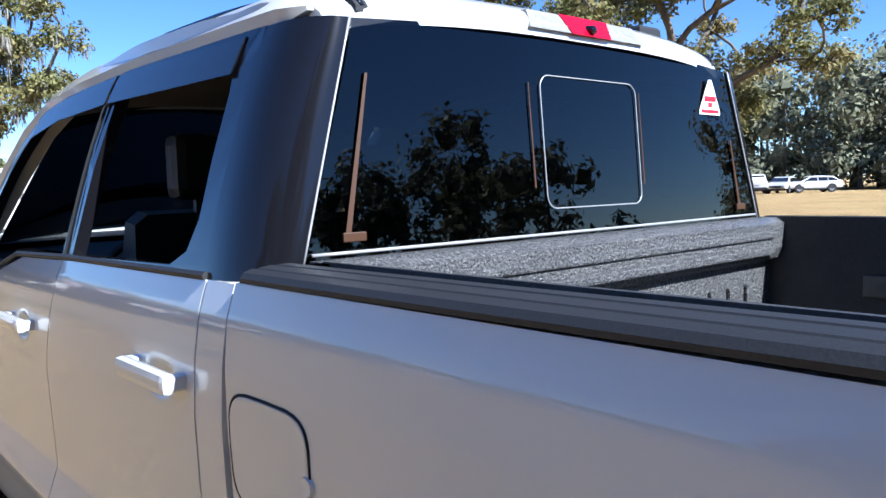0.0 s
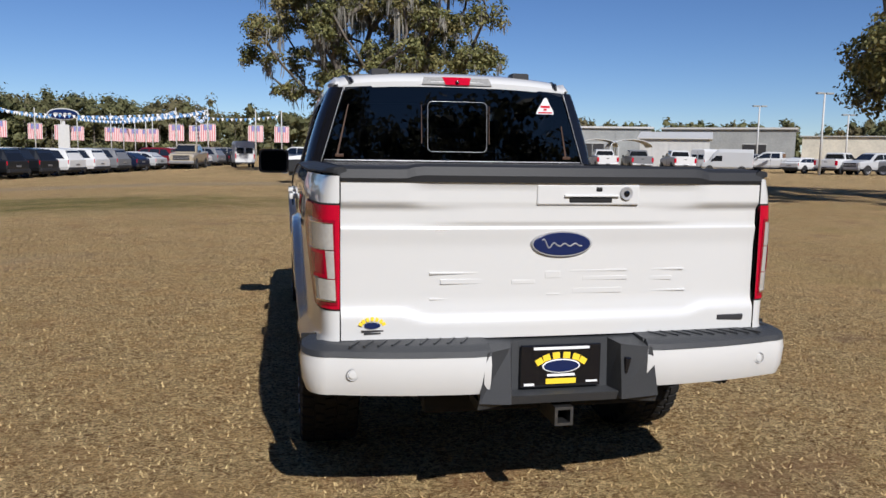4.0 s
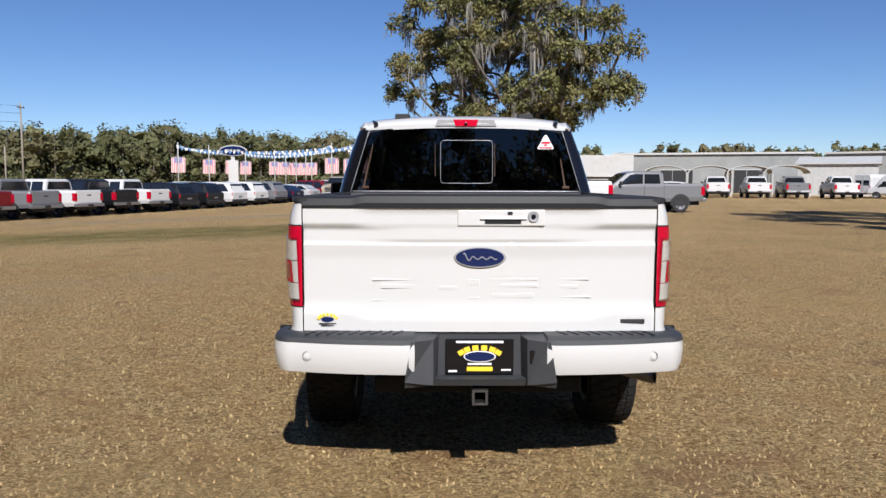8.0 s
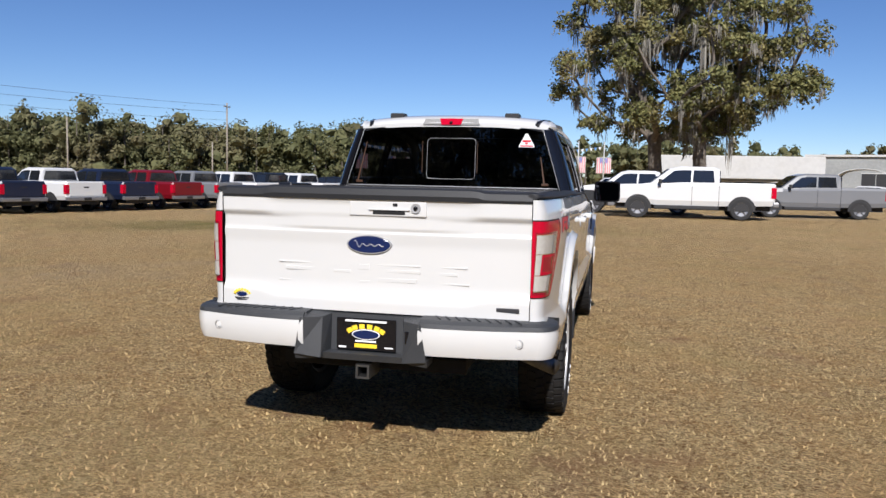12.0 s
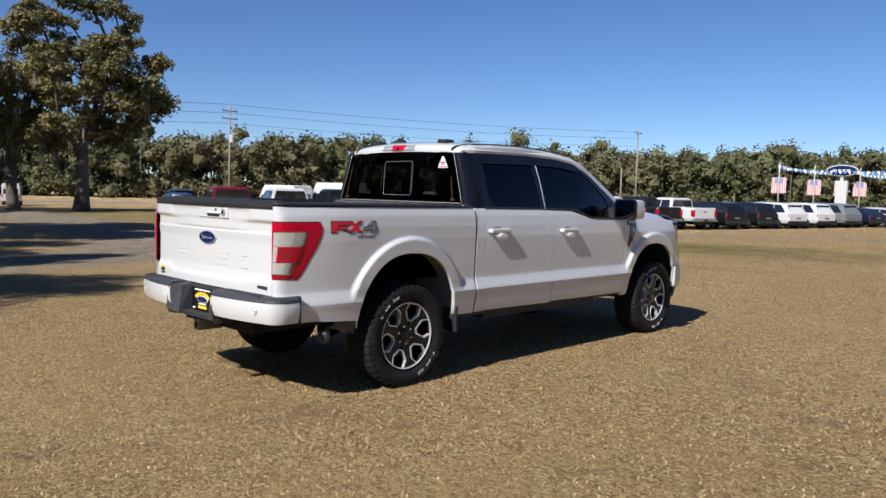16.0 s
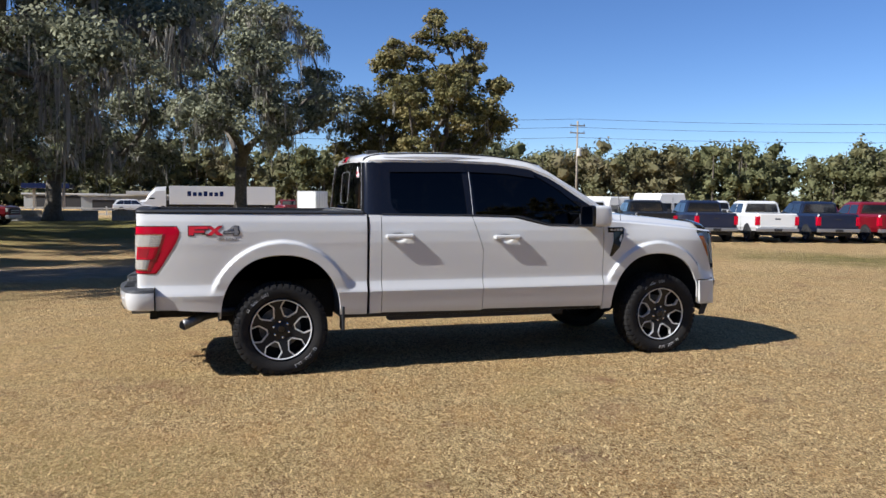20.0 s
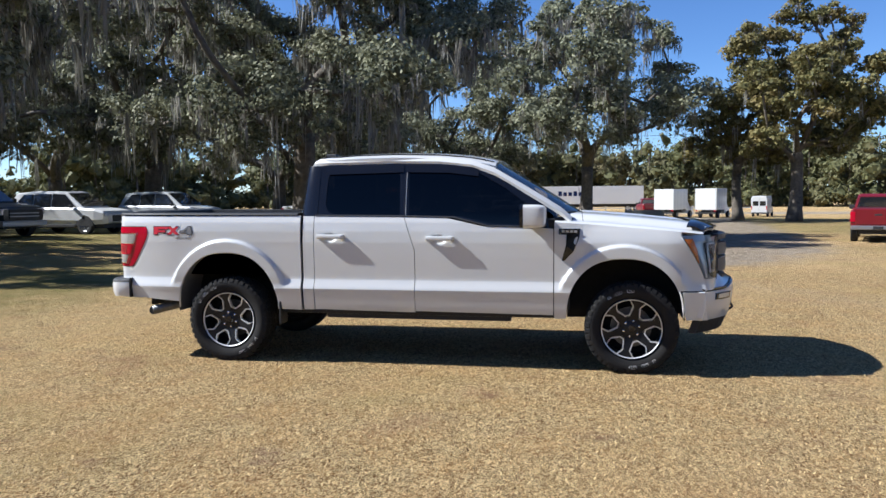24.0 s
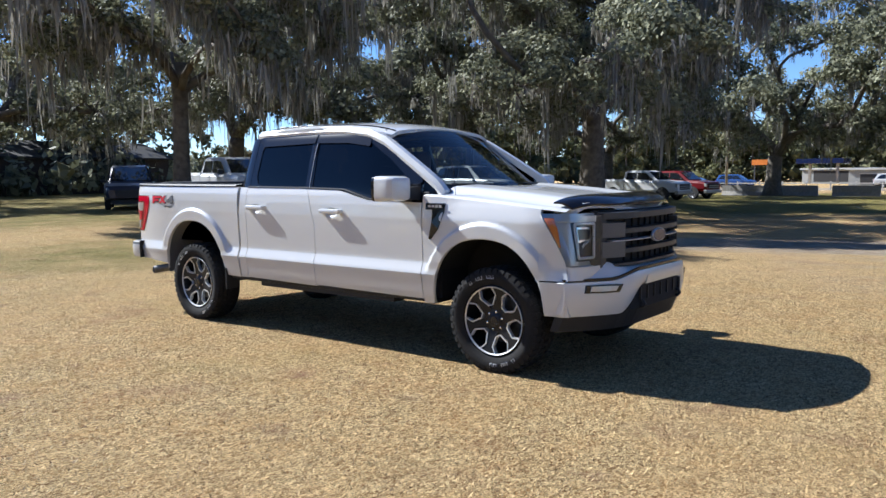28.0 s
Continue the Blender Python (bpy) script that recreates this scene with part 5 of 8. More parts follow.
# ---- wheels ----
def build_wheel():
    """A wheel about the x axis, its outer face towards +x."""
    e = new("wheel")
    r = WHEEL_R
    tyre = part("tyre", lathe([(0.10, 0.262), (0.118, 0.272), (0.132, 0.30), (0.138, 0.335), (0.134, 0.362), (0.120, 0.381), (0.10, 0.3885), (-0.10, 0.3885), (-0.120, 0.381), (-0.136, 0.35), (-0.136, 0.31), (-0.118, 0.272), (-0.10, 0.262)], 72, "x", closed=True), M_RUBBER, e, "all-terrain tyre with white outlined letters", smooth=True)
    bm = bmesh.new()
    n = 44
    for k in range(n):
        q = 2 * math.pi * k / n
        for row, (x0, x1, sk, off) in enumerate(((-0.125, -0.082, 0.10, 0.0), (-0.074, -0.030, -0.25, 0.5), (-0.022, 0.022, 0.25, 0.2), (0.030, 0.074, -0.25, 0.7), (0.082, 0.125, 0.10, 0.35))):
            m = Matrix.Rotation(q + off * 2 * math.pi / n, 4, "X") @ Matrix.Translation(((x0 + x1) / 2, 0, 0.3895)) @ Euler((0, 0, sk)).to_matrix().to_4x4()
            w = (x1 - x0) / 2
            d = 0.020
            vs = [bm.verts.new(m @ Vector(p)) for p in ((-w, -d, -0.006), (w, -d, -0.006), (w, d, -0.006), (-w, d, -0.006), (-w, -d, 0.008), (w, -d, 0.008), (w, d, 0.008), (-w, d, 0.008))]
            if row in (0, 4):
                for i in ((4, 7) if row == 0 else (5, 6)):
                    vs[i].co -= m.to_3x3() @ Vector((0, 0, 0.008))
            for f in ((4, 5, 6, 7), (0, 1, 5, 4), (1, 2, 6, 5), (2, 3, 7, 6), (3, 0, 4, 7)):
                bm.faces.new([vs[i] for i in f])
        # shoulder lugs
        for sx in (1, -1):
            m = Matrix.Rotation(q + 0.35 * 2 * math.pi / n, 4, "X") @ Matrix.Translation((sx * 0.126, 0, 0.374))
            d = 0.015 if k % 2 else 0.019
            h = 0.026 if k % 2 else 0.015
            vs = [bm.verts.new(m @ Vector(p)) for p in ((0, -d, -h), (0, d, -h), (0, d, 0.014), (0, -d, 0.014), (sx * 0.012, -d, -h), (sx * 0.012, d, -h), (sx * 0.004, d, 0.014), (sx * 0.004, -d, 0.014))]
            for f in ((4, 5, 6, 7), (0, 1, 5, 4), (1, 2, 6, 5), (2, 3, 7, 6), (3, 0, 4, 7)):
                bm.faces.new([vs[i] for i in f])
    bmesh.ops.recalc_face_normals(bm, faces=bm.faces)
    tagged(part("tread", bm, M_RUBBER, tyre), kind="stuff")
    # white raised bars where the tyre is lettered
    for base, count in ((math.pi / 2, 7), (-math.pi / 2, 7)):
        for i in range(count):
            q = base + (i - (count - 1) / 2) * 0.105
            m = Matrix.Rotation(q, 4, "X") @ Matrix.Translation((0.137, 0.327, 0))
            bm = bmesh.new()
            for a, b in (((-0.012, -0.011), (0.012, -0.0092)), ((-0.012, 0.0092), (0.012, 0.011)), ((-0.012, -0.011), (-0.0098, 0.011))):
                add_box(bm, -0.002, 0.002, a[0], b[0], a[1], b[1], 0, m)
            part("letter_bar", bm, M_PRINTGREY if i % 3 == 2 else M_PRINTWHITE, tyre)
    rim = part("rim", lathe([(0.112, 0.266), (0.120, 0.258), (0.108, 0.248), (0.06, 0.24), (-0.10, 0.24), (-0.112, 0.262)], 60, "x"), M_RIMBLACK, e, "black alloy rim with machined edges", smooth=True)
    part("rim_lip", lathe([(0.116, 0.258), (0.122, 0.254), (0.117, 0.246), (0.110, 0.246)], 60, "x"), M_MACHINED, rim, "machined rim lip", smooth=True)
    part("brake_disc", lathe([(0.0, 0.06), (0.0, 0.175), (-0.02, 0.175), (-0.02, 0.06)], 40, "x"), M_STEEL, rim, "steel brake disc")
    part("rim_back", lathe([(-0.04, 0.0), (-0.045, 0.242)], 40, "x"), M_DARK, rim)
    part("hub", lathe([(0.100, 0.0), (0.098, 0.040), (0.088, 0.062), (0.084, 0.098), (0.03, 0.105)], 36, "x"), M_RIMBLACK, rim, "black hub with cap", smooth=False)
    part("hub_cap", lathe([(0.106, 0.0), (0.105, 0.028), (0.098, 0.033)], 24, "x"), M_GLOSSBLACK, rim, smooth=True)
    for k in range(6):
        rot = Matrix.Rotation(2 * math.pi * (k + 0.5) / 6, 4, "X")
        # black spoke from hub to rim, waisted between two openings
        bm = bmesh.new()
        add_rings(bm, [[rot @ Vector(p) for p in ((xx, -w, rr), (xx, w, rr), (xx - 0.045, w, rr), (xx - 0.045, -w, rr))] for rr, w, xx in ((0.075, 0.040, 0.086), (0.112, 0.035, 0.092), (0.178, 0.018, 0.103), (0.215, 0.038, 0.108), (0.246, 0.066, 0.112))])
        bmesh.ops.recalc_face_normals(bm, faces=bm.faces)
        part("spoke", bm, M_RIMBLACK, rim)
        # machined outline of the opening between two spokes
        rot2 = Matrix.Rotation(2 * math.pi * k / 6, 4, "X")
        bm = bmesh.new()
        rr_ = []
        for y, z, x in ((-0.061, 0.246, 0.113), (-0.075, 0.180, 0.105), (-0.022, 0.112, 0.095), (0.022, 0.112, 0.095), (0.075, 0.180, 0.105), (0.061, 0.246, 0.113)):
            yi, zi = y * (0.885 if abs(y) > 0.03 else 0.74), z + (0.0085 if z < 0.12 else 0.003 if z < 0.2 else 0)
            rr_.append([rot2 @ Vector(p) for p in ((x + 0.003, y, z), (x + 0.003, yi, zi), (x - 0.03, yi, zi), (x - 0.03, y, z))])
        add_rings(bm, rr_)
        bmesh.ops.recalc_face_normals(bm, faces=bm.faces)
        part("spoke_edge", bm, M_MACHINED, rim, "machined spoke edge")
        q = 2 * math.pi * k / 6
        part("lug_nut", lathe([(0.098, 0.0), (0.096, 0.009), (0.082, 0.011)], 6, "x", (0, 0.068 * math.cos(q), 0.068 * math.sin(q))), M_CHROME, rim)
    return e


wheel = build_wheel()
first = True
for y in (0.0, AXLE_F):
    for s in (1, -1):
        m = Matrix.Translation((s * 0.815, y, HUB_Z)) @ Euler((radians(17 if y else 40), 0, 0)).to_matrix().to_4x4() @ (Matrix.Identity(4) if s > 0 else Matrix.Rotation(math.pi, 4, "Z"))
        w = wheel if first else copy_thing(wheel, m)
        w.matrix_basis = m
        w.parent = truck
        first = False
for y in (0.0, AXLE_F):
    part("axle", tube([(-0.75, y, HUB_Z), (0.75, y, HUB_Z)], 0.05, 10), M_DARK, truck)
    part("differential", lathe([(-0.14, 0.0), (-0.12, 0.08), (0, 0.14), (0.12, 0.08), (0.14, 0.0)], 16, "x", (0.0 if y == 0 else -0.15, y, HUB_Z)), M_DARK, truck)


# ---- ground ----
def lie(x, y):
    """Height of the ground: it falls away gently to the west and rises a little towards the oaks."""
    oaks = ease(-y, 3.0, 15.0) * ease(-x, -6.0, 8.0) * (1 - ease(-x, 26.0, 44.0))
    return (-0.42 * ease(-x, 1.0, 17.0) - 0.35 * ease(-x, 42.0, 76.0)) * (1 - oaks) + 0.12 * oaks


def node_tools(nt):
    def noise_fac(vec, scale, lo, hi, detail=6, rough=0.6):
        n = nt.nodes.new("ShaderNodeTexNoise")
        n.inputs["Scale"].default_value, n.inputs["Detail"].default_value, n.inputs["Roughness"].default_value = scale, detail, rough
        nt.links.new(vec, n.inputs["Vector"])
        r = nt.nodes.new("ShaderNodeMapRange")
        r.inputs[1].default_value, r.inputs[2].default_value = lo, hi
        nt.links.new(n.outputs["Fac"], r.inputs[0])
        return r.outputs[0]

    def blend(a, b_, fac, amount=1.0):
        mx = nt.nodes.new("ShaderNodeMix")
        mx.data_type = "RGBA"
        if amount != 1.0:
            fac = calc("MULTIPLY", fac, amount)
        if isinstance(fac, float):
            mx.inputs[0].default_value = fac
        else:
            nt.links.new(fac, mx.inputs[0])
        for sock, v in ((mx.inputs[6], a), (mx.inputs[7], b_)):
            if isinstance(v, tuple):
                sock.default_value = (*v, 1)
            else:
                nt.links.new(v, sock)
        return mx.outputs[2]

    def calc(op, a, b_, clamp=False):
        mu = nt.nodes.new("ShaderNodeMath")
        mu.operation, mu.use_clamp = op, clamp
        for sock, v in zip(mu.inputs, (a, b_)):
            if isinstance(v, (int, float)):
                sock.default_value = v
            else:
                nt.links.new(v, sock)
        return mu.outputs[0]
    return noise_fac, blend, calc


def ground_mat():
    m = bpy.data.materials.new("dry_lawn")
    m.use_nodes = True
    nt = m.node_tree
    b = nt.nodes["Principled BSDF"]
    b.inputs["Roughness"].default_value = 0.95
    b.inputs["Specular IOR Level"].default_value = 0.1
    co = nt.nodes.new("ShaderNodeTexCoord").outputs["Object"]
    noise_fac, blend, calc = node_tools(nt)
    masks = []
    for name in ("sand", "green"):
        a = nt.nodes.new("ShaderNodeAttribute")
        a.attribute_name = name
        ragged = calc("ADD", a.outputs["Fac"], calc("MULTIPLY", calc("SUBTRACT", noise_fac(co, 0.9, 0.2, 0.8, 8, 0.7), 0.5), 1.4))
        masks.append(calc("MULTIPLY", calc("MULTIPLY", ragged, a.outputs["Fac"]), 1.5, True))
    def flecks(scale, stretch, turn):
        """Crisp flecks of straw lying one way: a random shade for each."""
        mp = nt.nodes.new("ShaderNodeMapping")
        mp.inputs["Scale"].default_value = (scale, scale * stretch, scale)
        mp.inputs["Rotation"].default_value = (0, 0, turn)
        nt.links.new(co, mp.inputs["Vector"])
        wob = nt.nodes.new("ShaderNodeVectorMath")
        wob.operation = "ADD"
        nz = nt.nodes.new("ShaderNodeTexNoise")
        nz.inputs["Scale"].default_value = 3.0
        nt.links.new(co, nz.inputs["Vector"])
        big = nt.nodes.new("ShaderNodeVectorMath")
        big.operation = "SCALE"
        big.inputs["Scale"].default_value = 9.0
        nt.links.new(nz.outputs["Color"], big.inputs[0])
        nt.links.new(mp.outputs[0], wob.inputs[0])
        nt.links.new(big.outputs[0], wob.inputs[1])
        v = nt.nodes.new("ShaderNodeTexVoronoi")
        v.inputs["Scale"].default_value = 1.0
        nt.links.new(wob.outputs[0], v.inputs["Vector"])
        sp = nt.nodes.new("ShaderNodeSeparateColor")
        nt.links.new(v.outputs["Color"], sp.inputs[0])
        return sp.outputs[0]
    one, two, three = flecks(66, 1.9, 0.5), flecks(95, 1.8, 2.0), flecks(32, 1.5, 1.2)
    shade = calc("ADD", calc("ADD", calc("MULTIPLY", one, 0.4), calc("MULTIPLY", two, 0.35)), calc("MULTIPLY", three, 0.25))
    rm = nt.nodes.new("ShaderNodeMapRange")
    rm.inputs[1].default_value, rm.inputs[2].default_value = 0.30, 0.72
    nt.links.new(shade, rm.inputs[0])
    fine = rm.outputs[0]
    mid = noise_fac(co, 2.1, 0.4, 0.65)
    wide = noise_fac(co, 0.17, 0.45, 0.62)
    bare = noise_fac(co, 0.55, 0.57, 0.72, 8, 0.65)
    rust = noise_fac(co, 1.1, 0.56, 0.75, 8, 0.65)
    c = blend((0.20, 0.10, 0.034), (1.0, 0.76, 0.39), fine)
    c = blend(c, (0.64, 0.35, 0.125), mid, 0.35)
    c = blend(c, (0.88, 0.63, 0.32), wide, 0.28)
    c = blend(c, (0.40, 0.265, 0.175), bare, 0.5)
    # dark noise painted in for the small shadows in gaps between straw
    c = blend(c, (0.10, 0.052, 0.022), noise_fac(co, 24, 0.54, 0.66, 4, 0.7), 0.45)
    c = blend(c, (0.98, 0.72, 0.37), noise_fac(co, 31, 0.54, 0.66, 4, 0.7), 0.45)
    # coarser dark noise, likewise shade put into the colour between clumps
    c = blend(c, (0.17, 0.09, 0.038), noise_fac(co, 8, 0.53, 0.67, 6, 0.75), 0.36)
    c = blend(c, (0.34, 0.29, 0.085), noise_fac(co, 0.32, 0.5, 0.68, 7, 0.7), 0.3)
    c = blend(c, (0.33, 0.14, 0.065), rust, 0.5)
    c = blend(c, (0.25, 0.135, 0.095), noise_fac(co, 1.7, 0.61, 0.71, 6, 0.6), 0.55)
    c = blend(c, blend((0.085, 0.095, 0.018), (0.28, 0.26, 0.07), fine), masks[1], 0.8)
    c = blend(c, blend((0.33, 0.265, 0.19), (0.53, 0.44, 0.34), noise_fac(co, 3.0, 0.35, 0.65)), masks[0], 0.9)
    nt.links.new(c, b.inputs["Base Color"])
    bp = nt.nodes.new("ShaderNodeBump")
    bp.inputs["Strength"].default_value, bp.inputs["Distance"].default_value = 1.0, 0.06
    nt.links.new(calc("ADD", noise_fac(co, 30, 0.25, 0.75, 8, 0.8), calc("MULTIPLY", fine, 0.5)), bp.inputs["Height"])
    nt.links.new(bp.outputs[0], b.inputs["Normal"])
    return m


def off_line(p, line):
    """How far a place lies from a broken line."""
    best = 1e9
    for a, b in zip(line, line[1:]):
        a, b = Vector(a), Vector(b)
        q = min(max((p - a).dot(b - a) / (b - a).length_squared, 0), 1)
        best = min(best, (p - a - q * (b - a)).length)
    return best


DRIVE = ((-9.5, -4), (-12, 1), (-14, 6), (-20, 9.5), (-34, 11), (-70, 15))
TRACKS = (((-12.5, 4), (-7, 5.2), (-3, 7.5)), ((-13, 2.6), (-7.5, 3.6), (-3.5, 5.4)))
ROAD = ((-92, -120), (-92, 140))
xs = [-900, -500, -250, -150, -110] + steps(-100, 40, 112) + [50, 70, 110, 200, 450, 900]
ys = [-900, -450, -200, -110, -70] + steps(-50, 60, 88) + [70, 90, 130, 200, 450, 900]
verts = [(x, y, lie(x, y)) for x in xs for y in ys]
n = len(ys)
lawn = raw("ground", verts, [(i * n + j, (i + 1) * n + j, (i + 1) * n + j + 1, i * n + j + 1) for i in range(len(xs) - 1) for j in range(n - 1)], ground_mat(), smooth=True)
tagged(lawn, "dry golden winter lawn with green patches and a sandy drive", "ground", kind="structure")
sand = lawn.data.attributes.new("sand", "FLOAT", "POINT")
sand.data.foreach_set("value", [max(1 - ease(off_line(Vector((x, y)), DRIVE), 1.2, 4.2), max(0.42 * (1 - ease(off_line(Vector((x, y)), t_), 0.3, 1.3)) for t_ in TRACKS), 0.9 * (1 - ease(off_line(Vector((x, y)), ROAD), 5, 8)), 0.55 * (1 - ease(abs(y - 31 - 0.1 * x), 1.0, 3.0)) * ease(18 - abs(x + 2), 0, 6)) for x, y, z in verts])
green = lawn.data.attributes.new("green", "FLOAT", "POINT")
green.data.foreach_set("value", [min(1.0, 0.75 * (1 - ease(math.hypot((x + 7) / 16, (y - 19) / 6.5), 0.2, 1.0)) + 0.7 * (1 - ease(math.hypot((x - 4) / 4, (y + 2.5) / 1.6), 0.3, 1.0)) * 0.4 + 0.75 * ease(-y - 0.5 * x, 10, 20) * (1 - ease(-x, 60, 90)) + 0.72 * (1 - ease(math.hypot((x + 3) / 11, (y + 6.5) / 5.5), 0.3, 1.0)) + 0.6 * ease(-x, 26, 34) * (1 - ease(-x, 60, 80))) for x, y, z in verts])

# ---- foliage ----
def leaf_mat(name, dark, light, rust=None, patch=0.35):
    m = bpy.data.materials.new(name)
    m.use_nodes = True
    nt = m.node_tree
    b = nt.nodes["Principled BSDF"]
    b.inputs["Roughness"].default_value = 0.65
    b.inputs["Specular IOR Level"].default_value = 0.2
    noise_fac, blend, calc = node_tools(nt)
    rnd = nt.nodes.new("ShaderNodeNewGeometry").outputs["Random Per Island"]
    co = nt.nodes.new("ShaderNodeTexCoord").outputs["Object"]
    c = blend(dark, light, rnd)
    c = blend(c, rust or light, noise_fac(co, patch, 0.48, 0.66), 0.6)
    nt.links.new(c, b.inputs["Base Color"])
    tr = nt.nodes.new("ShaderNodeBsdfTranslucent")
    nt.links.new(c, tr.inputs[0])
    mx = nt.nodes.new("ShaderNodeMixShader")
    mx.inputs[0].default_value = 0.27
    nt.links.new(b.outputs[0], mx.inputs[1])
    nt.links.new(tr.outputs[0], mx.inputs[2])
    nt.links.new(mx.outputs[0], nt.nodes["Material Output"].inputs[0])
    return m


M_OAK = leaf_mat("live_oak_leaves", (0.065, 0.073, 0.044), (0.29, 0.295, 0.19), (0.29, 0.28, 0.18))
M_OLIVE = leaf_mat("olive_leaves", (0.07, 0.078, 0.026), (0.25, 0.24, 0.095), (0.29, 0.21, 0.09))
M_BRONZE = leaf_mat("bronze_leaves", (0.072, 0.075, 0.029), (0.255, 0.225, 0.09), (0.30, 0.215, 0.085))
M_WOODS = leaf_mat("far_wood_leaves", (0.065, 0.072, 0.03), (0.17, 0.17, 0.078), (0.20, 0.155, 0.09), 0.07)
M_MOSS = leaf_mat("hanging_moss", (0.15, 0.14, 0.12), (0.36, 0.34, 0.29))
M_BARK = mat("grey_bark", (0.13, 0.105, 0.08), 0.9, grain=0.6, scale=6, bump=1.0, stain=0.4, stain_scale=1.2, stain_color=(0.22, 0.2, 0.17))
M_STRAW = leaf_mat("straw_blades", (0.085, 0.045, 0.016), (0.80, 0.60, 0.30), (0.52, 0.32, 0.14))
RNG = np.random.default_rng(7)


def leaf_mesh(name, centres, size, material, parent, facing, stretch=1.0, kind="stuff"):
    """Many small four-sided leaves about the given centres, each turned roughly the way it faces."""
    n = len(centres)
    face = facing / np.maximum(np.linalg.norm(facing, axis=1), 1e-6)[:, None] + RNG.normal(size=(n, 3)) * 0.42
    a = np.cross(face, RNG.normal(size=(n, 3)))
    a /= np.linalg.norm(a, axis=1)[:, None]
    b = np.cross(face, a)
    b /= np.linalg.norm(b, axis=1)[:, None]
    s = (size * RNG.uniform(0.6, 1.4, n))[:, None]
    v = np.stack([centres - a * s * stretch, centres + b * s * 0.55, centres + a * s * stretch, centres - b * s * 0.55], 1).reshape(-1, 3)
    me = bpy.data.meshes.new(name)
    me.vertices.add(4 * n)
    me.vertices.foreach_set("co", v.astype(np.float32).ravel())
    me.loops.add(4 * n)
    me.loops.foreach_set("vertex_index", np.arange(4 * n, dtype=np.int32))
    me.polygons.add(n)
    me.polygons.foreach_set("loop_start", np.arange(0, 4 * n, 4, dtype=np.int32))
    me.polygons.foreach_set("loop_total", np.full(n, 4, dtype=np.int32))
    me.materials.append(material)
    me.update(calc_edges=True)
    ob = new(name, me)
    if parent is not None:
        ob.parent = parent
    if kind:
        ob["kind"] = kind
    return ob


DOME = ((0, 0.80), (0.18, 1.0), (0.5, 0.92), (0.78, 0.62), (1, 0.2))
TALL = ((0, 0.55), (0.2, 0.95), (0.42, 1.0), (0.65, 0.72), (0.85, 0.45), (1, 0.12))


def crown_lobes(r, height, spread, low, count, sizes, shape):
    """Lumps of foliage inside a crown's outline, kept apart: (place, radius)."""
    out = []
    for _ in range(6000):
        if len(out) == count:
            break
        u = r.random()
        wide = lin(u, shape) * spread
        if r.random() > wide / spread:
            continue
        rad = spread * r.uniform(*sizes) * (1.0 if u < 0.7 else 0.8)
        d = min(wide * math.sqrt(r.uniform(0.02, 1.0)), max(wide - 0.62 * rad, 0.0))
        q = r.uniform(0, 2 * math.pi)
        z = min(max(low + u * (height - low), low + 0.35 * rad), height - 0.7 * rad)
        c = Vector((d * math.cos(q), d * math.sin(q), z))
        if all((c - o).length > 0.62 * (rad + k) for o, k in out):
            out.append((c, rad))
    return out


def grow_to(r, fork, trunk_r, lean, lobes, arch):
    """Limbs that reach every lobe, each leaving the nearest limb; thickness by what it carries."""
    base = Vector((0, 0, 0.0))
    fork_pt = Vector((lean[0], lean[1], fork))
    nodes = [{"p": Vector((0, 0, -0.25)), "up": None, "far": 0.0}]
    for k in range(1, 6):
        f = k / 5
        nodes.append({"p": base.lerp(fork_pt, f) + Vector((lean[1], -lean[0], 0)) * 0.25 * math.sin(f * math.pi), "up": k - 1, "far": fork * f})
    ends = []
    for c, rad in sorted(lobes, key=lambda l: (l[0] - fork_pt).length):
        best = min(range(4, len(nodes)), key=lambda i: (c - nodes[i]["p"]).length + 0.45 * nodes[i]["far"] + (4.0 if nodes[i]["p"].z > c.z + 0.5 else 0.0))
        a = nodes[best]["p"]
        way = c - a
        along = (a - nodes[nodes[best]["up"]]["p"]).normalized()
        bend = a + along * 0.34 * way.length + way * 0.2 + Vector((r.gauss(0, 0.1), r.gauss(0, 0.1), arch * r.uniform(-0.3, 1.0))) * way.length
        up = best
        n = max(4, int(way.length / 0.9))
        for k in range(1, n + 1):
            f = k / n
            p = a * (1 - f) ** 2 + bend * 2 * f * (1 - f) + c * f * f
            p = p + Vector((r.gauss(0, 0.05), r.gauss(0, 0.05), r.gauss(0, 0.05))) * (way.length / n)
            nodes.append({"p": p, "up": up, "far": nodes[up]["far"] + (p - nodes[up]["p"]).length})
            up = len(nodes) - 1
        ends.append(up)
    load = [0.0] * len(nodes)
    for e, (c, rad) in zip(ends, sorted(lobes, key=lambda l: (l[0] - fork_pt).length)):
        i = e
        while i is not None:
            load[i] += rad * rad
            i = nodes[i]["up"]
    full = max(load)
    thick = [max(trunk_r * (l / full) ** 0.46, 0.035) for l in load]
    return nodes, thick


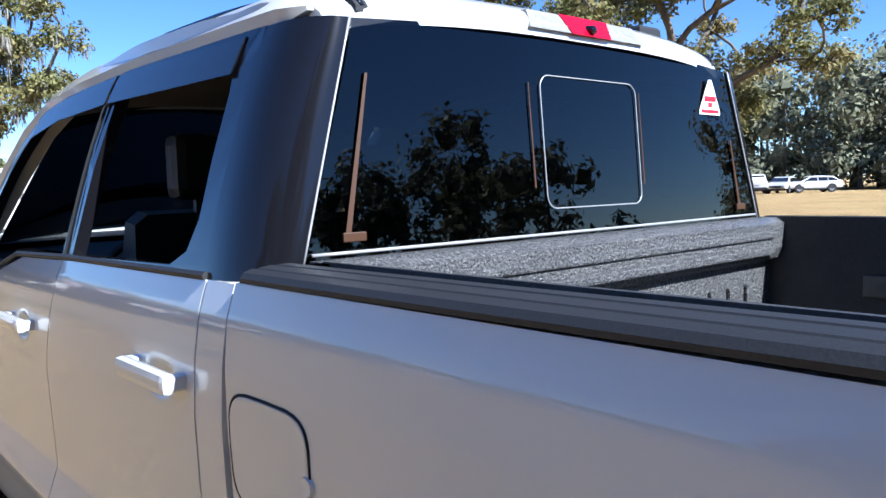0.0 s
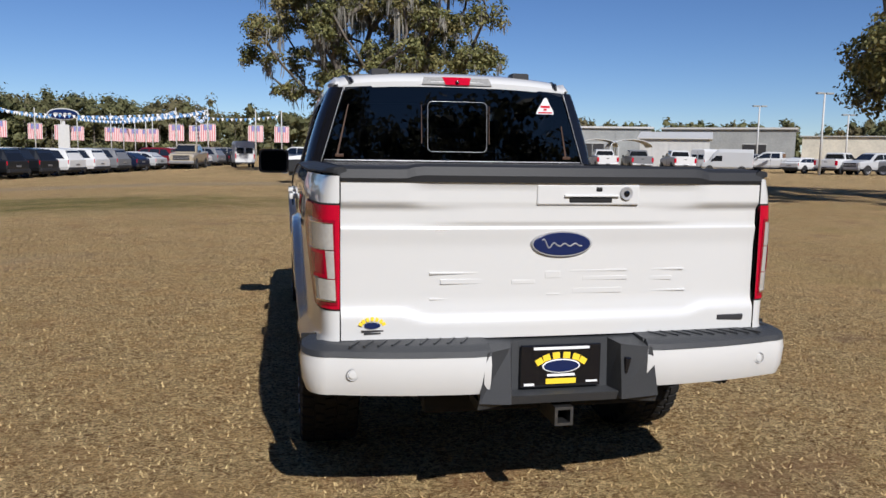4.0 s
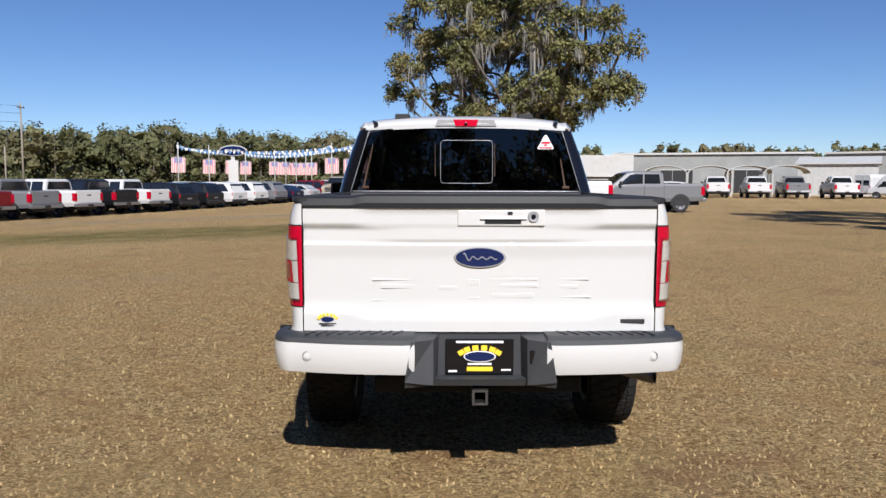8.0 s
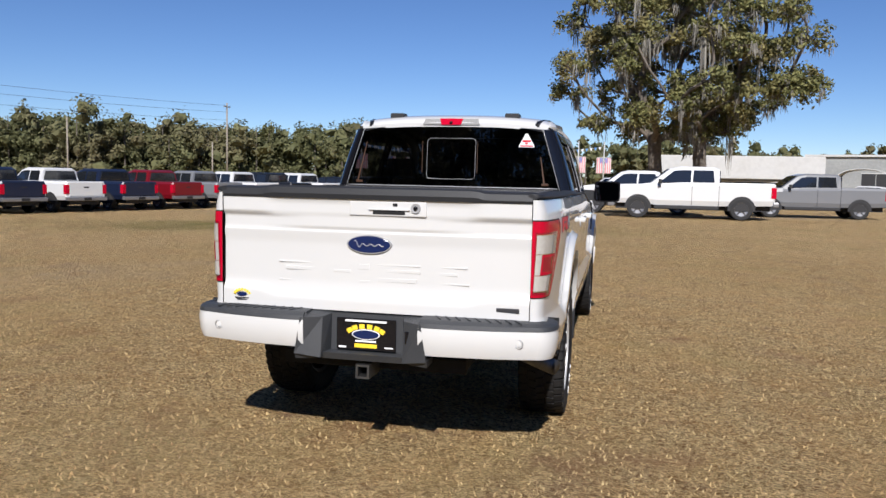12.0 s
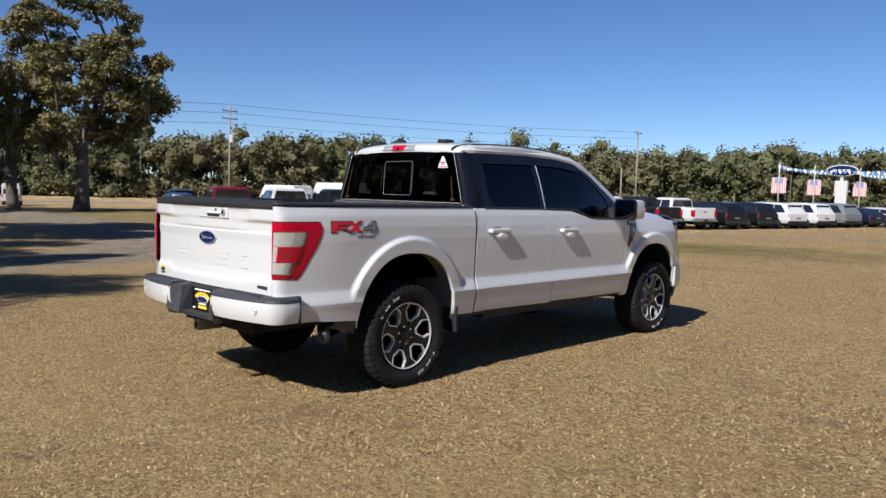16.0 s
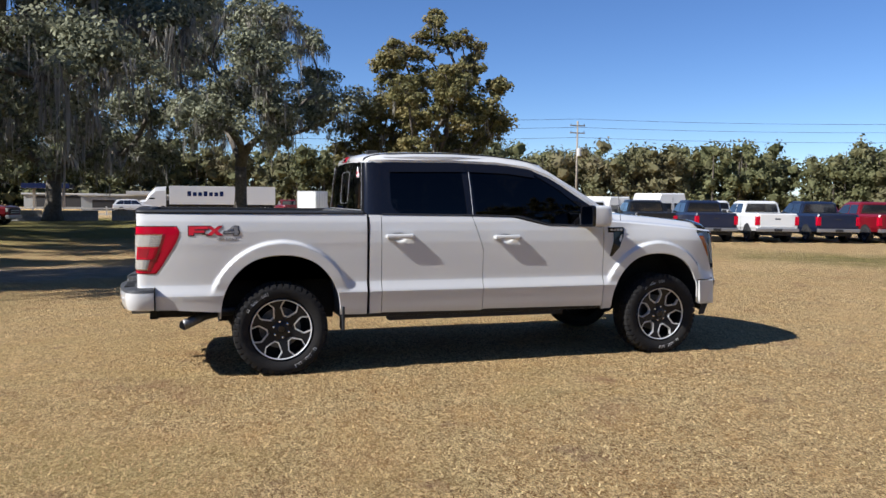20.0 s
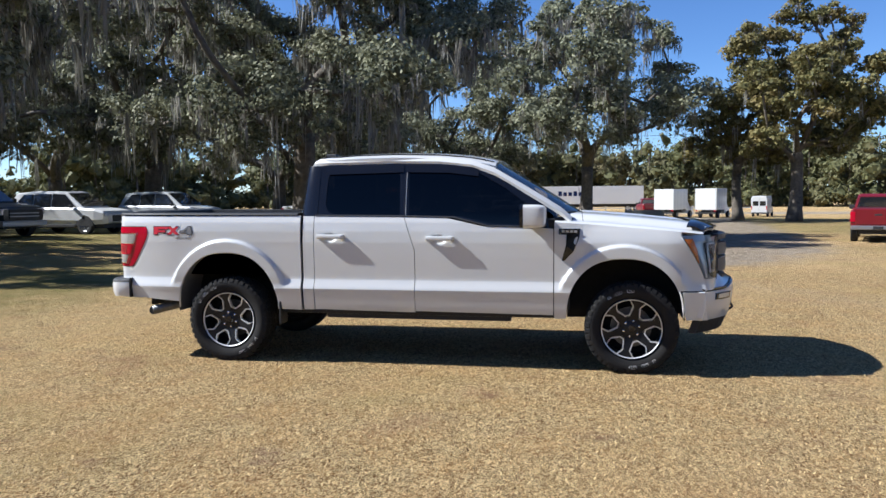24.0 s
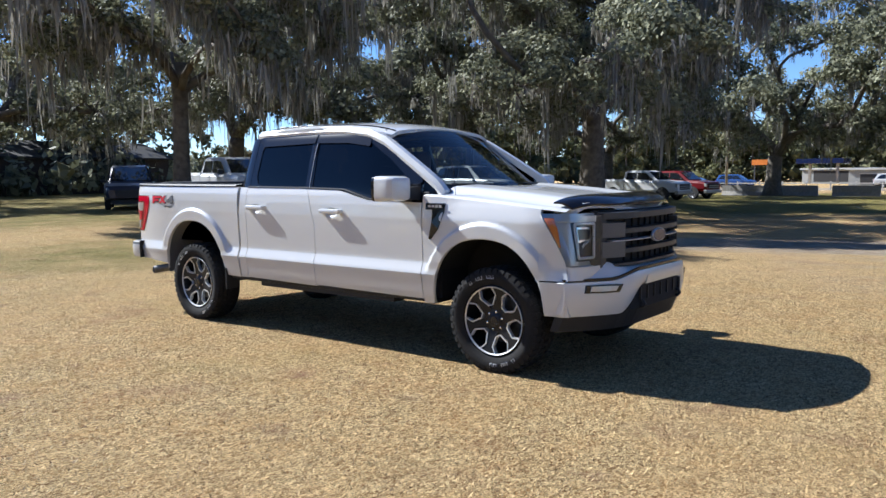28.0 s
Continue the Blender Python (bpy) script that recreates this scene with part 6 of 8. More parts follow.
def make_tree(name, x, y, height, spread, trunk_r, fork_z, seed, leaves, size, n, label, low, lobes=20, sizes=(0.2, 0.34), shape=DOME, moss=0, arch=0.12, category="tree", group="", under=0.45, airy=1.0):
    """A tree: trunk, limbs to each lump of the crown, twigs, and leaves on the outside of many clumps."""
    r = random.Random(seed)
    g = np.random.default_rng(seed)
    tree = thing(name, x, y, lie(x, y), 0, label, category, group)
    lean = (r.uniform(-0.09, 0.09) * fork_z, r.uniform(-0.09, 0.09) * fork_z)
    lumps = crown_lobes(r, height, spread, low, lobes, sizes, shape)
    nodes, thick = grow_to(r, fork_z, trunk_r, lean, lumps, arch)
    bm = bmesh.new()
    add_tube(bm, [nd["p"] for nd in nodes[:6]], [trunk_r * k for k in (1.6, 1.2, 1.05, 1.0, 0.98, 0.98)], 14)
    part("trunk", bm, M_BARK, tree, smooth=True)
    bm = bmesh.new()
    kids = collections.defaultdict(list)
    for i, nd in enumerate(nodes):
        if nd["up"] is not None:
            kids[nd["up"]].append(i)
    starts = [(u, k) for u in kids for k in kids[u] if k >= 6 and (nodes[k]["up"] < 6 or k != kids[u][0] or u < 6)]
    for u, k in starts:
        path, rad = [nodes[u]["p"], nodes[k]["p"]], [thick[k] * (1.0 if u > 5 else 1.1), thick[k]]
        while kids[k]:
            k = kids[k][0]
            path.append(nodes[k]["p"])
            rad.append(thick[k])
        add_tube(bm, path, rad, 8 if rad[0] > 0.09 else 5)
    puffs = []
    for c, rad in lumps:
        m = 16
        d = g.normal(size=(m, 3)) + np.array([0, 0, 0.35])
        d /= np.linalg.norm(d, axis=1)[:, None]
        at = np.array(c) + d * (rad * g.uniform(0.5, 0.98, m))[:, None] * np.array([1, 1, 0.72])
        size_ = rad * g.uniform(0.2, 0.42, m)
        for p, k in zip(at, size_):
            puffs.append((p[0], p[1], p[2], k))
            mid = c.lerp(Vector(p), 0.5) + Vector((r.gauss(0, 0.08), r.gauss(0, 0.08), r.gauss(0, 0.08))) * rad
            add_tube(bm, [c, mid, Vector(p)], [0.035, 0.025, 0.012], 4)
    tagged(part("branchwork", bm, M_BARK, tree, smooth=True), kind="stuff")
    puffs = np.array(puffs)
    share = puffs[:, 3] ** 2
    pick = g.choice(len(puffs), int(n * 1.25), p=share / share.sum())
    d = g.normal(size=(len(pick), 3))
    d /= np.linalg.norm(d, axis=1)[:, None]
    keep = (d[:, 2] > -0.35) | (g.random(len(pick)) < under)
    pick, d = pick[keep][:n], d[keep][:n]
    ragged = g.random(len(pick)) ** 0.45 * g.uniform(0.85, 1.22, len(pick)) * airy
    centres = puffs[pick, :3] + d * (puffs[pick, 3] * ragged)[:, None] * np.array([1.1, 1.1, 0.8])
    leaf_mesh("crown", centres, size, leaves, tree, d + np.array([0, 0, 0.35]))
    if moss:
        # tufts: several strands of unequal length from one hold below a clump
        t = moss // 10
        hold = puffs[g.integers(0, len(puffs), t)]
        tuft = hold[:, :3] + g.normal(size=(t, 3)) * hold[:, 3:4] * np.array([0.6, 0.6, 0.2]) - np.stack([np.zeros(t), np.zeros(t), hold[:, 3] * 0.5], 1)
        long = g.gamma(2.0, 0.36, t)
        k = g.integers(0, t, moss)
        p0 = tuft[k] + g.normal(size=(moss, 3)) * np.array([0.10, 0.10, 0.08])
        drop = long[k] * g.uniform(0.35, 1.15, moss)
        w = g.uniform(0.010, 0.040, moss)
        ang = g.uniform(0, math.pi, moss)
        dx = np.stack([np.cos(ang) * w, np.sin(ang) * w, np.zeros(moss)], 1)
        down = np.stack([g.normal(size=moss) * 0.10, g.normal(size=moss) * 0.10, -drop], 1)
        v = np.stack([p0 - dx, p0 + dx, p0 + dx * 0.8 + down * 0.6 + g.normal(size=(moss, 3)) * 0.03, p0 + down], 1).reshape(-1, 3)
        tagged(raw("moss", v.tolist(), [(4 * i, 4 * i + 1, 4 * i + 2, 4 * i + 3) for i in range(moss)], M_MOSS, tree, "grey hanging moss"), kind="stuff")
    return tree


OAK = "live oak with dark leaves and grey hanging moss"
OAKS = "moss-hung oaks"
make_tree("oak_tree", -24.8, -9.2, 17.5, 10.0, 0.50, 4.6, 11, M_OAK, 0.098, 118000, OAK, 4.2, 34, (0.16, 0.28), moss=18000, group=OAKS)
make_tree("oak_tree", -9.4, -17.8, 17.0, 9.0, 0.27, 5.4, 12, M_OAK, 0.094, 100000, OAK, 4.6, 32, (0.16, 0.28), moss=18000, group=OAKS)
make_tree("oak_tree", -25.0, -35.5, 16.0, 10.5, 0.5, 3.8, 13, M_OAK, 0.125, 54000, OAK, 4.8, 24, (0.18, 0.3), moss=10000, group=OAKS)
make_tree("oak_tree", -33.0, -22.0, 17.0, 10.5, 0.5, 3.8, 14, M_OAK, 0.125, 54000, OAK, 4.4, 24, (0.18, 0.3), moss=10000, group=OAKS)
make_tree("oak_tree", -8.0, -36.0, 16.0, 11.0, 0.5, 3.4, 15, M_OAK, 0.14, 32000, OAK, 3.6, 22, (0.18, 0.3), moss=6000, group=OAKS)
make_tree("oak_tree", -43.0, -36.0, 16.0, 9.5, 0.5, 3.4, 16, M_OAK, 0.15, 28000, OAK, 5.0, 20, (0.18, 0.32), moss=4000, group=OAKS)
make_tree("oak_tree", -60.0, -11.0, 16.5, 12.0, 0.58, 3.2, 17, M_OAK, 0.16, 42000, OAK, 4.6, 26, (0.17, 0.28), moss=8000, group=OAKS)
make_tree("oak_tree", -55.0, 3.3, 18.0, 10.6, 0.46, 4.4, 18, M_OAK, 0.155, 44000, OAK, 6.2, 26, (0.19, 0.31), moss=9000, group=OAKS)
make_tree("oak_tree", -50.0, -21.0, 15.0, 9.0, 0.5, 3.4, 19, M_OAK, 0.17, 30000, OAK, 4.4, 20, (0.18, 0.3), moss=3500, group=OAKS)
make_tree("bronze_tree", -51.6, 18.4, 17.2, 6.5, 0.42, 5.0, 21, M_BRONZE, 0.135, 52000, "tall tree with bronze and olive leaves", 4.8, 62, (0.12, 0.25), TALL, moss=700, arch=0.2, airy=1.2)
make_tree("bronze_tree", -56.5, 15.4, 11.0, 4.6, 0.36, 3.8, 22, M_BRONZE, 0.13, 16000, "tall tree with bronze and olive leaves", 4.6, 14, (0.24, 0.36), TALL, moss=900, arch=0.2)
make_tree("lawn_tree", 5.0, 47.5, 20.5, 7.2, 0.42, 4.6, 31, M_OLIVE, 0.115, 50000, "tree with thin olive and tan leaves on the lawn", 3.9, 84, (0.11, 0.19), TALL, moss=5000, arch=0.1, airy=1.35)
make_tree("lawn_tree", 7.6, 46.4, 18.0, 6.8, 0.40, 5.0, 32, M_OLIVE, 0.115, 36000, "tree with thin olive and tan leaves on the lawn", 4.0, 66, (0.11, 0.2), TALL, moss=3500, arch=0.1, airy=1.35)
make_tree("lawn_tree", 22.4, 15.8, 14.5, 7.4, 0.32, 3.6, 33, M_OLIVE, 0.08, 78000, "green oak standing alone on the lawn", 3.2, 84, (0.09, 0.17), DOME, arch=0.1, airy=1.35)

# ---- woods round the place ----
ball = bmesh.new()
bmesh.ops.create_icosphere(ball, subdivisions=1, radius=1.0)
ball.verts.index_update()
BALL_V, BALL_F = np.array([tuple(v.co) for v in ball.verts]), [tuple(v.index for v in f.verts) for f in ball.faces]
ball.free()


def woods(name, line, depth, height, count, n, size, label, seed, leaves=M_WOODS, inner=1.0):
    """A belt of far wood: crowns of leaf clumps of unequal height over dark trunks."""
    r = np.random.default_rng(seed)
    line = [Vector(p) for p in line]
    total = sum((b - a).length for a, b in zip(line, line[1:]))
    cs, faces, trunks, mass = [], [], bmesh.new(), []
    for i in range(count):
        d = total * (i + r.uniform(-0.4, 0.4)) / count
        for a, b in zip(line, line[1:]):
            if d <= (b - a).length or b is line[-1]:
                p = a.lerp(b, min(max(d / (b - a).length, 0), 1))
                side = Vector((-(b - a).y, (b - a).x)).normalized()
                break
            d -= (b - a).length
        p = p + side * r.uniform(0, depth)
        h = height * (r.uniform(0.78, 1.06) if r.random() < 0.94 else r.uniform(1.05, 1.2))
        w = h * r.uniform(0.26, 0.46)
        k = max(int(n / count), 8)
        blobs = np.clip(r.normal(size=(10, 3)), -1.6, 1.6) * np.array([w * 0.5, w * 0.5, h * 0.17]) + np.array([p.x, p.y, h * 0.6])
        low = r.normal(size=(6, 3)) * np.array([w * 0.7, w * 0.7, h * 0.05]) + np.array([p.x, p.y, h * 0.17])
        blobs = np.concatenate([blobs, low])
        way = r.normal(size=(k, 3))
        way /= np.linalg.norm(way, axis=1)[:, None]
        q = blobs[r.integers(0, 16, k)] + way * r.uniform(0.55, 1.1, k)[:, None] * np.array([w * 0.36, w * 0.36, h * 0.13])
        for b_, rad in [((b_[0], b_[1], b_[2] - 0.02 * h), (w * 0.25 * inner, w * 0.25 * inner, h * 0.085 * inner)) for b_ in blobs]:
            mass.append(BALL_V * np.array(rad) + np.array(b_) + np.array([0, 0, lie(p.x, p.y)]) + r.normal(size=BALL_V.shape) * w * 0.06)
        q[:, 2] = np.clip(q[:, 2], 0.1, 1.1 * h) + lie(p.x, p.y)
        cs.append(q)
        faces.append(way + np.array([0, 0, 0.4]))
        add_tube(trunks, [(p.x, p.y, -0.6), (p.x, p.y, h * 0.75)], [0.22, 0.08], 5)
    wood = leaf_mesh(name, np.concatenate(cs), size, leaves, None, np.concatenate(faces))
    tagged(wood, label, "woods")
    n_ball = len(BALL_V)
    tagged(raw("inner_foliage", np.concatenate(mass).tolist(), [tuple(i * n_ball + a for a in f) for i in range(len(mass)) for f in BALL_F], leaves, wood), kind="stuff")
    tagged(part("wood_trunks", trunks, M_BARK, wood), kind="stuff")
    return wood


FAR = "far belt of mixed green and brown woodland"
woods("woods", [(-150, -70), (-150, 10), (-128, 60), (-105, 105)], 22, 14, 210, 175000, 0.34, FAR, 1, M_WOODS, 0.8)
woods("woods", [(-105, 105), (-70, 128), (-40, 150), (-10, 190)], 20, 13, 160, 125000, 0.34, FAR, 2, M_WOODS, 0.8)
woods("woods", [(-10, 190), (60, 220), (150, 200), (210, 120)], 25, 12.5, 150, 52000, 0.6, FAR, 3)
woods("woods", [(76, 62), (84, 40), (84, 18), (80, -6), (70, -30)], 20, 17, 70, 110000, 0.30, "near belt of tall green woodland", 4, M_OAK, 0.5)
woods("woods", [(-36, -70), (-10, -72), (20, -64), (55, -50)], 18, 14, 46, 44000, 0.36, FAR, 5, M_OAK, 0.5)
woods("woods", [(-150, -70), (-118, -86), (-84, -78)], 18, 12, 40, 22000, 0.4, FAR, 6)
woods("woods", [(-190, -150), (-140, -185), (-90, -200), (-40, -190)], 20, 11, 60, 20000, 0.6, FAR, 7)

# ---- straw on the lawn near the path ----
def straw(n, x0, x1, y0, y1):
    x, y = RNG.uniform(x0, x1, n), RNG.uniform(y0, y1, n)
    far = np.hypot(x - 2.2, y - 2.0)
    keep = RNG.random(n) < np.clip((13.5 - far) / 9.0, 0, 1)
    x, y = x[keep], y[keep]
    n = len(x)
    a = RNG.uniform(0, 2 * math.pi, n)
    l, w, h = RNG.uniform(0.014, 0.04, n), RNG.uniform(0.002, 0.0055, n), RNG.uniform(0.003, 0.016, n)
    z = np.array([lie(p, 0) for p in x])
    p0 = np.stack([x - np.sin(a) * w, y + np.cos(a) * w, z], 1)
    p1 = np.stack([x + np.sin(a) * w, y - np.cos(a) * w, z], 1)
    p2 = np.stack([x + np.cos(a) * l, y + np.sin(a) * l, z + h], 1)
    v = np.stack([p0, p1, p2], 1).reshape(-1, 3)
    me = bpy.data.meshes.new("dry_grass")
    me.vertices.add(3 * n)
    me.vertices.foreach_set("co", v.astype(np.float32).ravel())
    me.loops.add(3 * n)
    me.loops.foreach_set("vertex_index", np.arange(3 * n, dtype=np.int32))
    me.polygons.add(n)
    me.polygons.foreach_set("loop_start", np.arange(0, 3 * n, 3, dtype=np.int32))
    me.polygons.foreach_set("loop_total", np.full(n, 3, dtype=np.int32))
    me.materials.append(M_STRAW)
    me.update(calc_edges=True)
    return tagged(new("dry_grass", me), "short dry straw-coloured grass blades", "grass", kind="stuff")


straw(1000000, -11.3, 15.7, -11.5, 15.5)


# ---- parked vehicles and buildings round the lawn ----
M_CAR = mat("car_paint", (0.5, 0.5, 0.5), 0.38, coat=0.4, spec=0.35, by_object=True)
M_CARGLASS = mat("dark_car_glass", (0.012, 0.014, 0.018), 0.06, coat=1.0)
M_TYRE = mat("plain_tyre", (0.02, 0.02, 0.021), 0.8, grain=0.3, scale=20)
M_ALLOY = mat("grey_alloy", (0.32, 0.32, 0.33), 0.35, metal=0.7)
M_TRIM = mat("dark_trim", (0.02, 0.02, 0.022), 0.6, grain=0.3)
PAINTED = ("body", "cab", "tailgate", "bonnet", "cargo_box", "roof", "door")
PAINT = {"white": (0.58, 0.58, 0.575), "black": (0.008, 0.009, 0.011), "red": (0.14, 0.004, 0.009), "grey": (0.16, 0.165, 0.175), "silver": (0.42, 0.43, 0.44), "navy": (0.008, 0.013, 0.034), "blue": (0.03, 0.09, 0.28), "maroon": (0.12, 0.012, 0.02), "tan": (0.35, 0.3, 0.22)}


def section(hw, z0, zs, zt, tuck=0.06):
    """Half-open body section: sill, shoulder and top, as a ring of x and z."""
    return [(-hw + tuck, z0), (hw - tuck, z0), (hw, z0 + 0.18), (hw, zs), (hw - tuck, zt), (-hw + tuck, zt), (-hw, zs), (-hw, z0 + 0.18)]


def road_wheel(parent, x, y, r, w):
    s = 1 if x > 0 else -1
    t = part("wheel", lathe([(-w, r * 0.62), (-w, r * 0.93), (-w * 0.8, r), (w * 0.8, r), (w, r * 0.93), (w, r * 0.62)], 24, "x", (x, y, r)), M_TYRE, parent, smooth=True)
    bm = lathe([(s * w * 0.5, r * 0.1), (s * w * 0.9, r * 0.22), (s * w * 0.72, r * 0.3), (s * w * 0.85, r * 0.58), (s * w * 0.98, r * 0.64)], 20, "x", (x, y, r))
    part("rim", bm, M_ALLOY, t)
    bm = bmesh.new()
    for k in range(5):
        q = 2 * math.pi * k / 5
        add_box(bm, x + s * w * 0.86, x + s * w * 0.90, -0.02, 0.02, r * 0.2, r * 0.6, 0, Matrix.Translation((0, y, r)) @ Matrix.Rotation(q, 4, "X"))
    part("spokes", bm, M_TRIM, t)


def arch_plate(parent, x, y, r):
    """Dark plate on the body side, its colour standing for the shaded wheel opening."""
    s = 1 if x > 0 else -1
    q = [(y + r * 1.2 * math.cos(a), r + r * 1.2 * math.sin(a)) for a in (math.pi * k / 12 for k in range(13))] + [(y - r * 1.2, 0.34), (y + r * 1.2, 0.34)]
    bm = rings([[(x + o, a, b) for a, b in q] for o in (-s * 0.05, s * 0.004)])
    part("wheel_opening", bm, M_TRIM, parent)


def windows(parent, panes):
    """Side panes on both sides: outlines in y and z with the width at bottom and top."""
    for name, outline, xb, xt in panes:
        zb, zt = min(z for y, z in outline), max(z for y, z in outline)
        for s in (1, -1):
            f = lambda z: s * (xb + (xt - xb) * (z - zb) / (zt - zb) + 0.006)
            part(name, rings([[(f(z) + s * o, y, z) for y, z in outline] for o in (-0.02, 0.0)]), M_CARGLASS, parent)


def lamps(parent, y, z0, z1, xi, xo, material, name, d=0.05):
    for s in (1, -1):
        part(name, box(s * xi, s * xo, y - d, y + d, z0, z1, 0.02), material, parent)


def build_pickup():
    """A crew-cab pickup, its front towards +y, the origin below its middle."""
    e = thing("parked_pickup", 0, 0)
    b = []
    for y, hw, z0, zs, zt in ((-2.92, 0.92, 0.62, 1.22, 1.32), (-2.85, 0.97, 0.55, 1.25, 1.36), (-1.0, 0.98, 0.50, 1.25, 1.36), (-0.98, 0.98, 0.50, 1.22, 1.30), (1.30, 0.97, 0.50, 1.18, 1.26), (1.40, 0.97, 0.52, 1.14, 1.30), (2.3, 0.96, 0.55, 1.08, 1.22), (2.75, 0.93, 0.55, 1.02, 1.16), (2.90, 0.84, 0.60, 0.95, 1.05)):
        b.append([(x, y, z) for x, z in section(hw, z0, zs, zt)])
    part("body", rings(b), M_CAR, e)
    part("cab", rings([[(x, y, z) for x, z in ((-hw, z0), (hw, z0), (ht, z1 - 0.05), (ht - 0.1, z1), (-ht + 0.1, z1), (-ht, z1 - 0.05))] for y, hw, ht, z0, z1 in ((-1.02, 0.92, 0.78, 1.28, 1.34), (-0.98, 0.92, 0.78, 1.28, 1.86), (-0.80, 0.92, 0.78, 1.28, 1.93), (0.4, 0.92, 0.77, 1.25, 1.94), (0.75, 0.90, 0.73, 1.25, 1.86), (1.55, 0.86, 0.80, 1.20, 1.27))]), M_CAR, e)
    part("rear_window", rings([[(x, y, z) for x, z in ((-0.80, 1.40), (0.80, 1.40), (0.68, 1.80), (-0.68, 1.80))] for y in (-1.03, -0.97)]), M_CARGLASS, e)
    part("windscreen", rings([[(x, y + o, z + o) for x, y, z in ((-0.78, 1.47, 1.34), (0.78, 1.47, 1.34), (0.66, 0.80, 1.83), (-0.66, 0.80, 1.83))] for o in (-0.01, 0.012)]), M_CARGLASS, e)
    windows(e, (("side_window", [(-0.82, 1.36), (-0.05, 1.36), (-0.08, 1.80), (-0.78, 1.80)], 0.908, 0.80), ("side_window", [(0.02, 1.36), (1.15, 1.33), (0.62, 1.76), (0.35, 1.80), (0.0, 1.80)], 0.908, 0.80)))
    part("bed_opening", box(-0.78, 0.78, -2.78, -1.08, 1.30, 1.366), M_TRIM, e)
    part("tailgate", box(-0.80, 0.80, -2.945, -2.88, 0.72, 1.33, 0.02), M_CAR, e)
    part("tailgate_mark", box(-0.13, 0.13, -2.952, -2.94, 1.08, 1.14, 0.003), M_TRIM, e)
    part("rear_bumper", box(-0.96, 0.96, -3.05, -2.86, 0.52, 0.68, 0.03), M_ALLOY, e)
    part("plate_panel", box(-0.18, 0.18, -3.056, -3.04, 0.54, 0.66, 0.004), M_TRIM, e)
    part("front_bumper", box(-0.95, 0.95, 2.75, 2.98, 0.42, 0.64, 0.04), M_ALLOY, e)
    part("grille", box(-0.62, 0.62, 2.84, 2.935, 0.70, 1.06, 0.02), M_TRIM, e)
    for z in (0.80, 0.92):
        part("grille_bar", box(-0.62, 0.62, 2.93, 2.95, z - 0.02, z + 0.02), M_ALLOY, e)
    lamps(e, -2.86, 0.82, 1.22, 0.80, 0.985, M_RED, "tail_lamp", 0.09)
    lamps(e, 2.80, 0.86, 1.08, 0.62, 0.92, M_LAMPWHITE, "head_lamp", 0.09)
    for s in (1, -1):
        part("door_mirror", box(s * 0.95, s * 1.16, 1.05, 1.17, 1.28, 1.46, 0.03), M_TRIM, e)
        part("sill", box(s * 0.80, s * 0.95, -1.0, 1.3, 0.36, 0.50, 0.02), M_TRIM, e)
        part("door_seam", box(s * 0.975, s * 0.982, -0.04, -0.025, 0.52, 1.25), M_TRIM, e)
        part("door_seam", box(s * 0.975, s * 0.983, -0.99, -0.975, 0.52, 1.25), M_TRIM, e)
        for y in (-1.78, 1.88):
            arch_plate(e, s * 0.975, y, 0.40)
            road_wheel(e, s * 0.86, y, 0.40, 0.13)
    part("underside", box(-0.7, 0.7, -2.8, 2.7, 0.34, 0.56), M_TRIM, e)
    return e


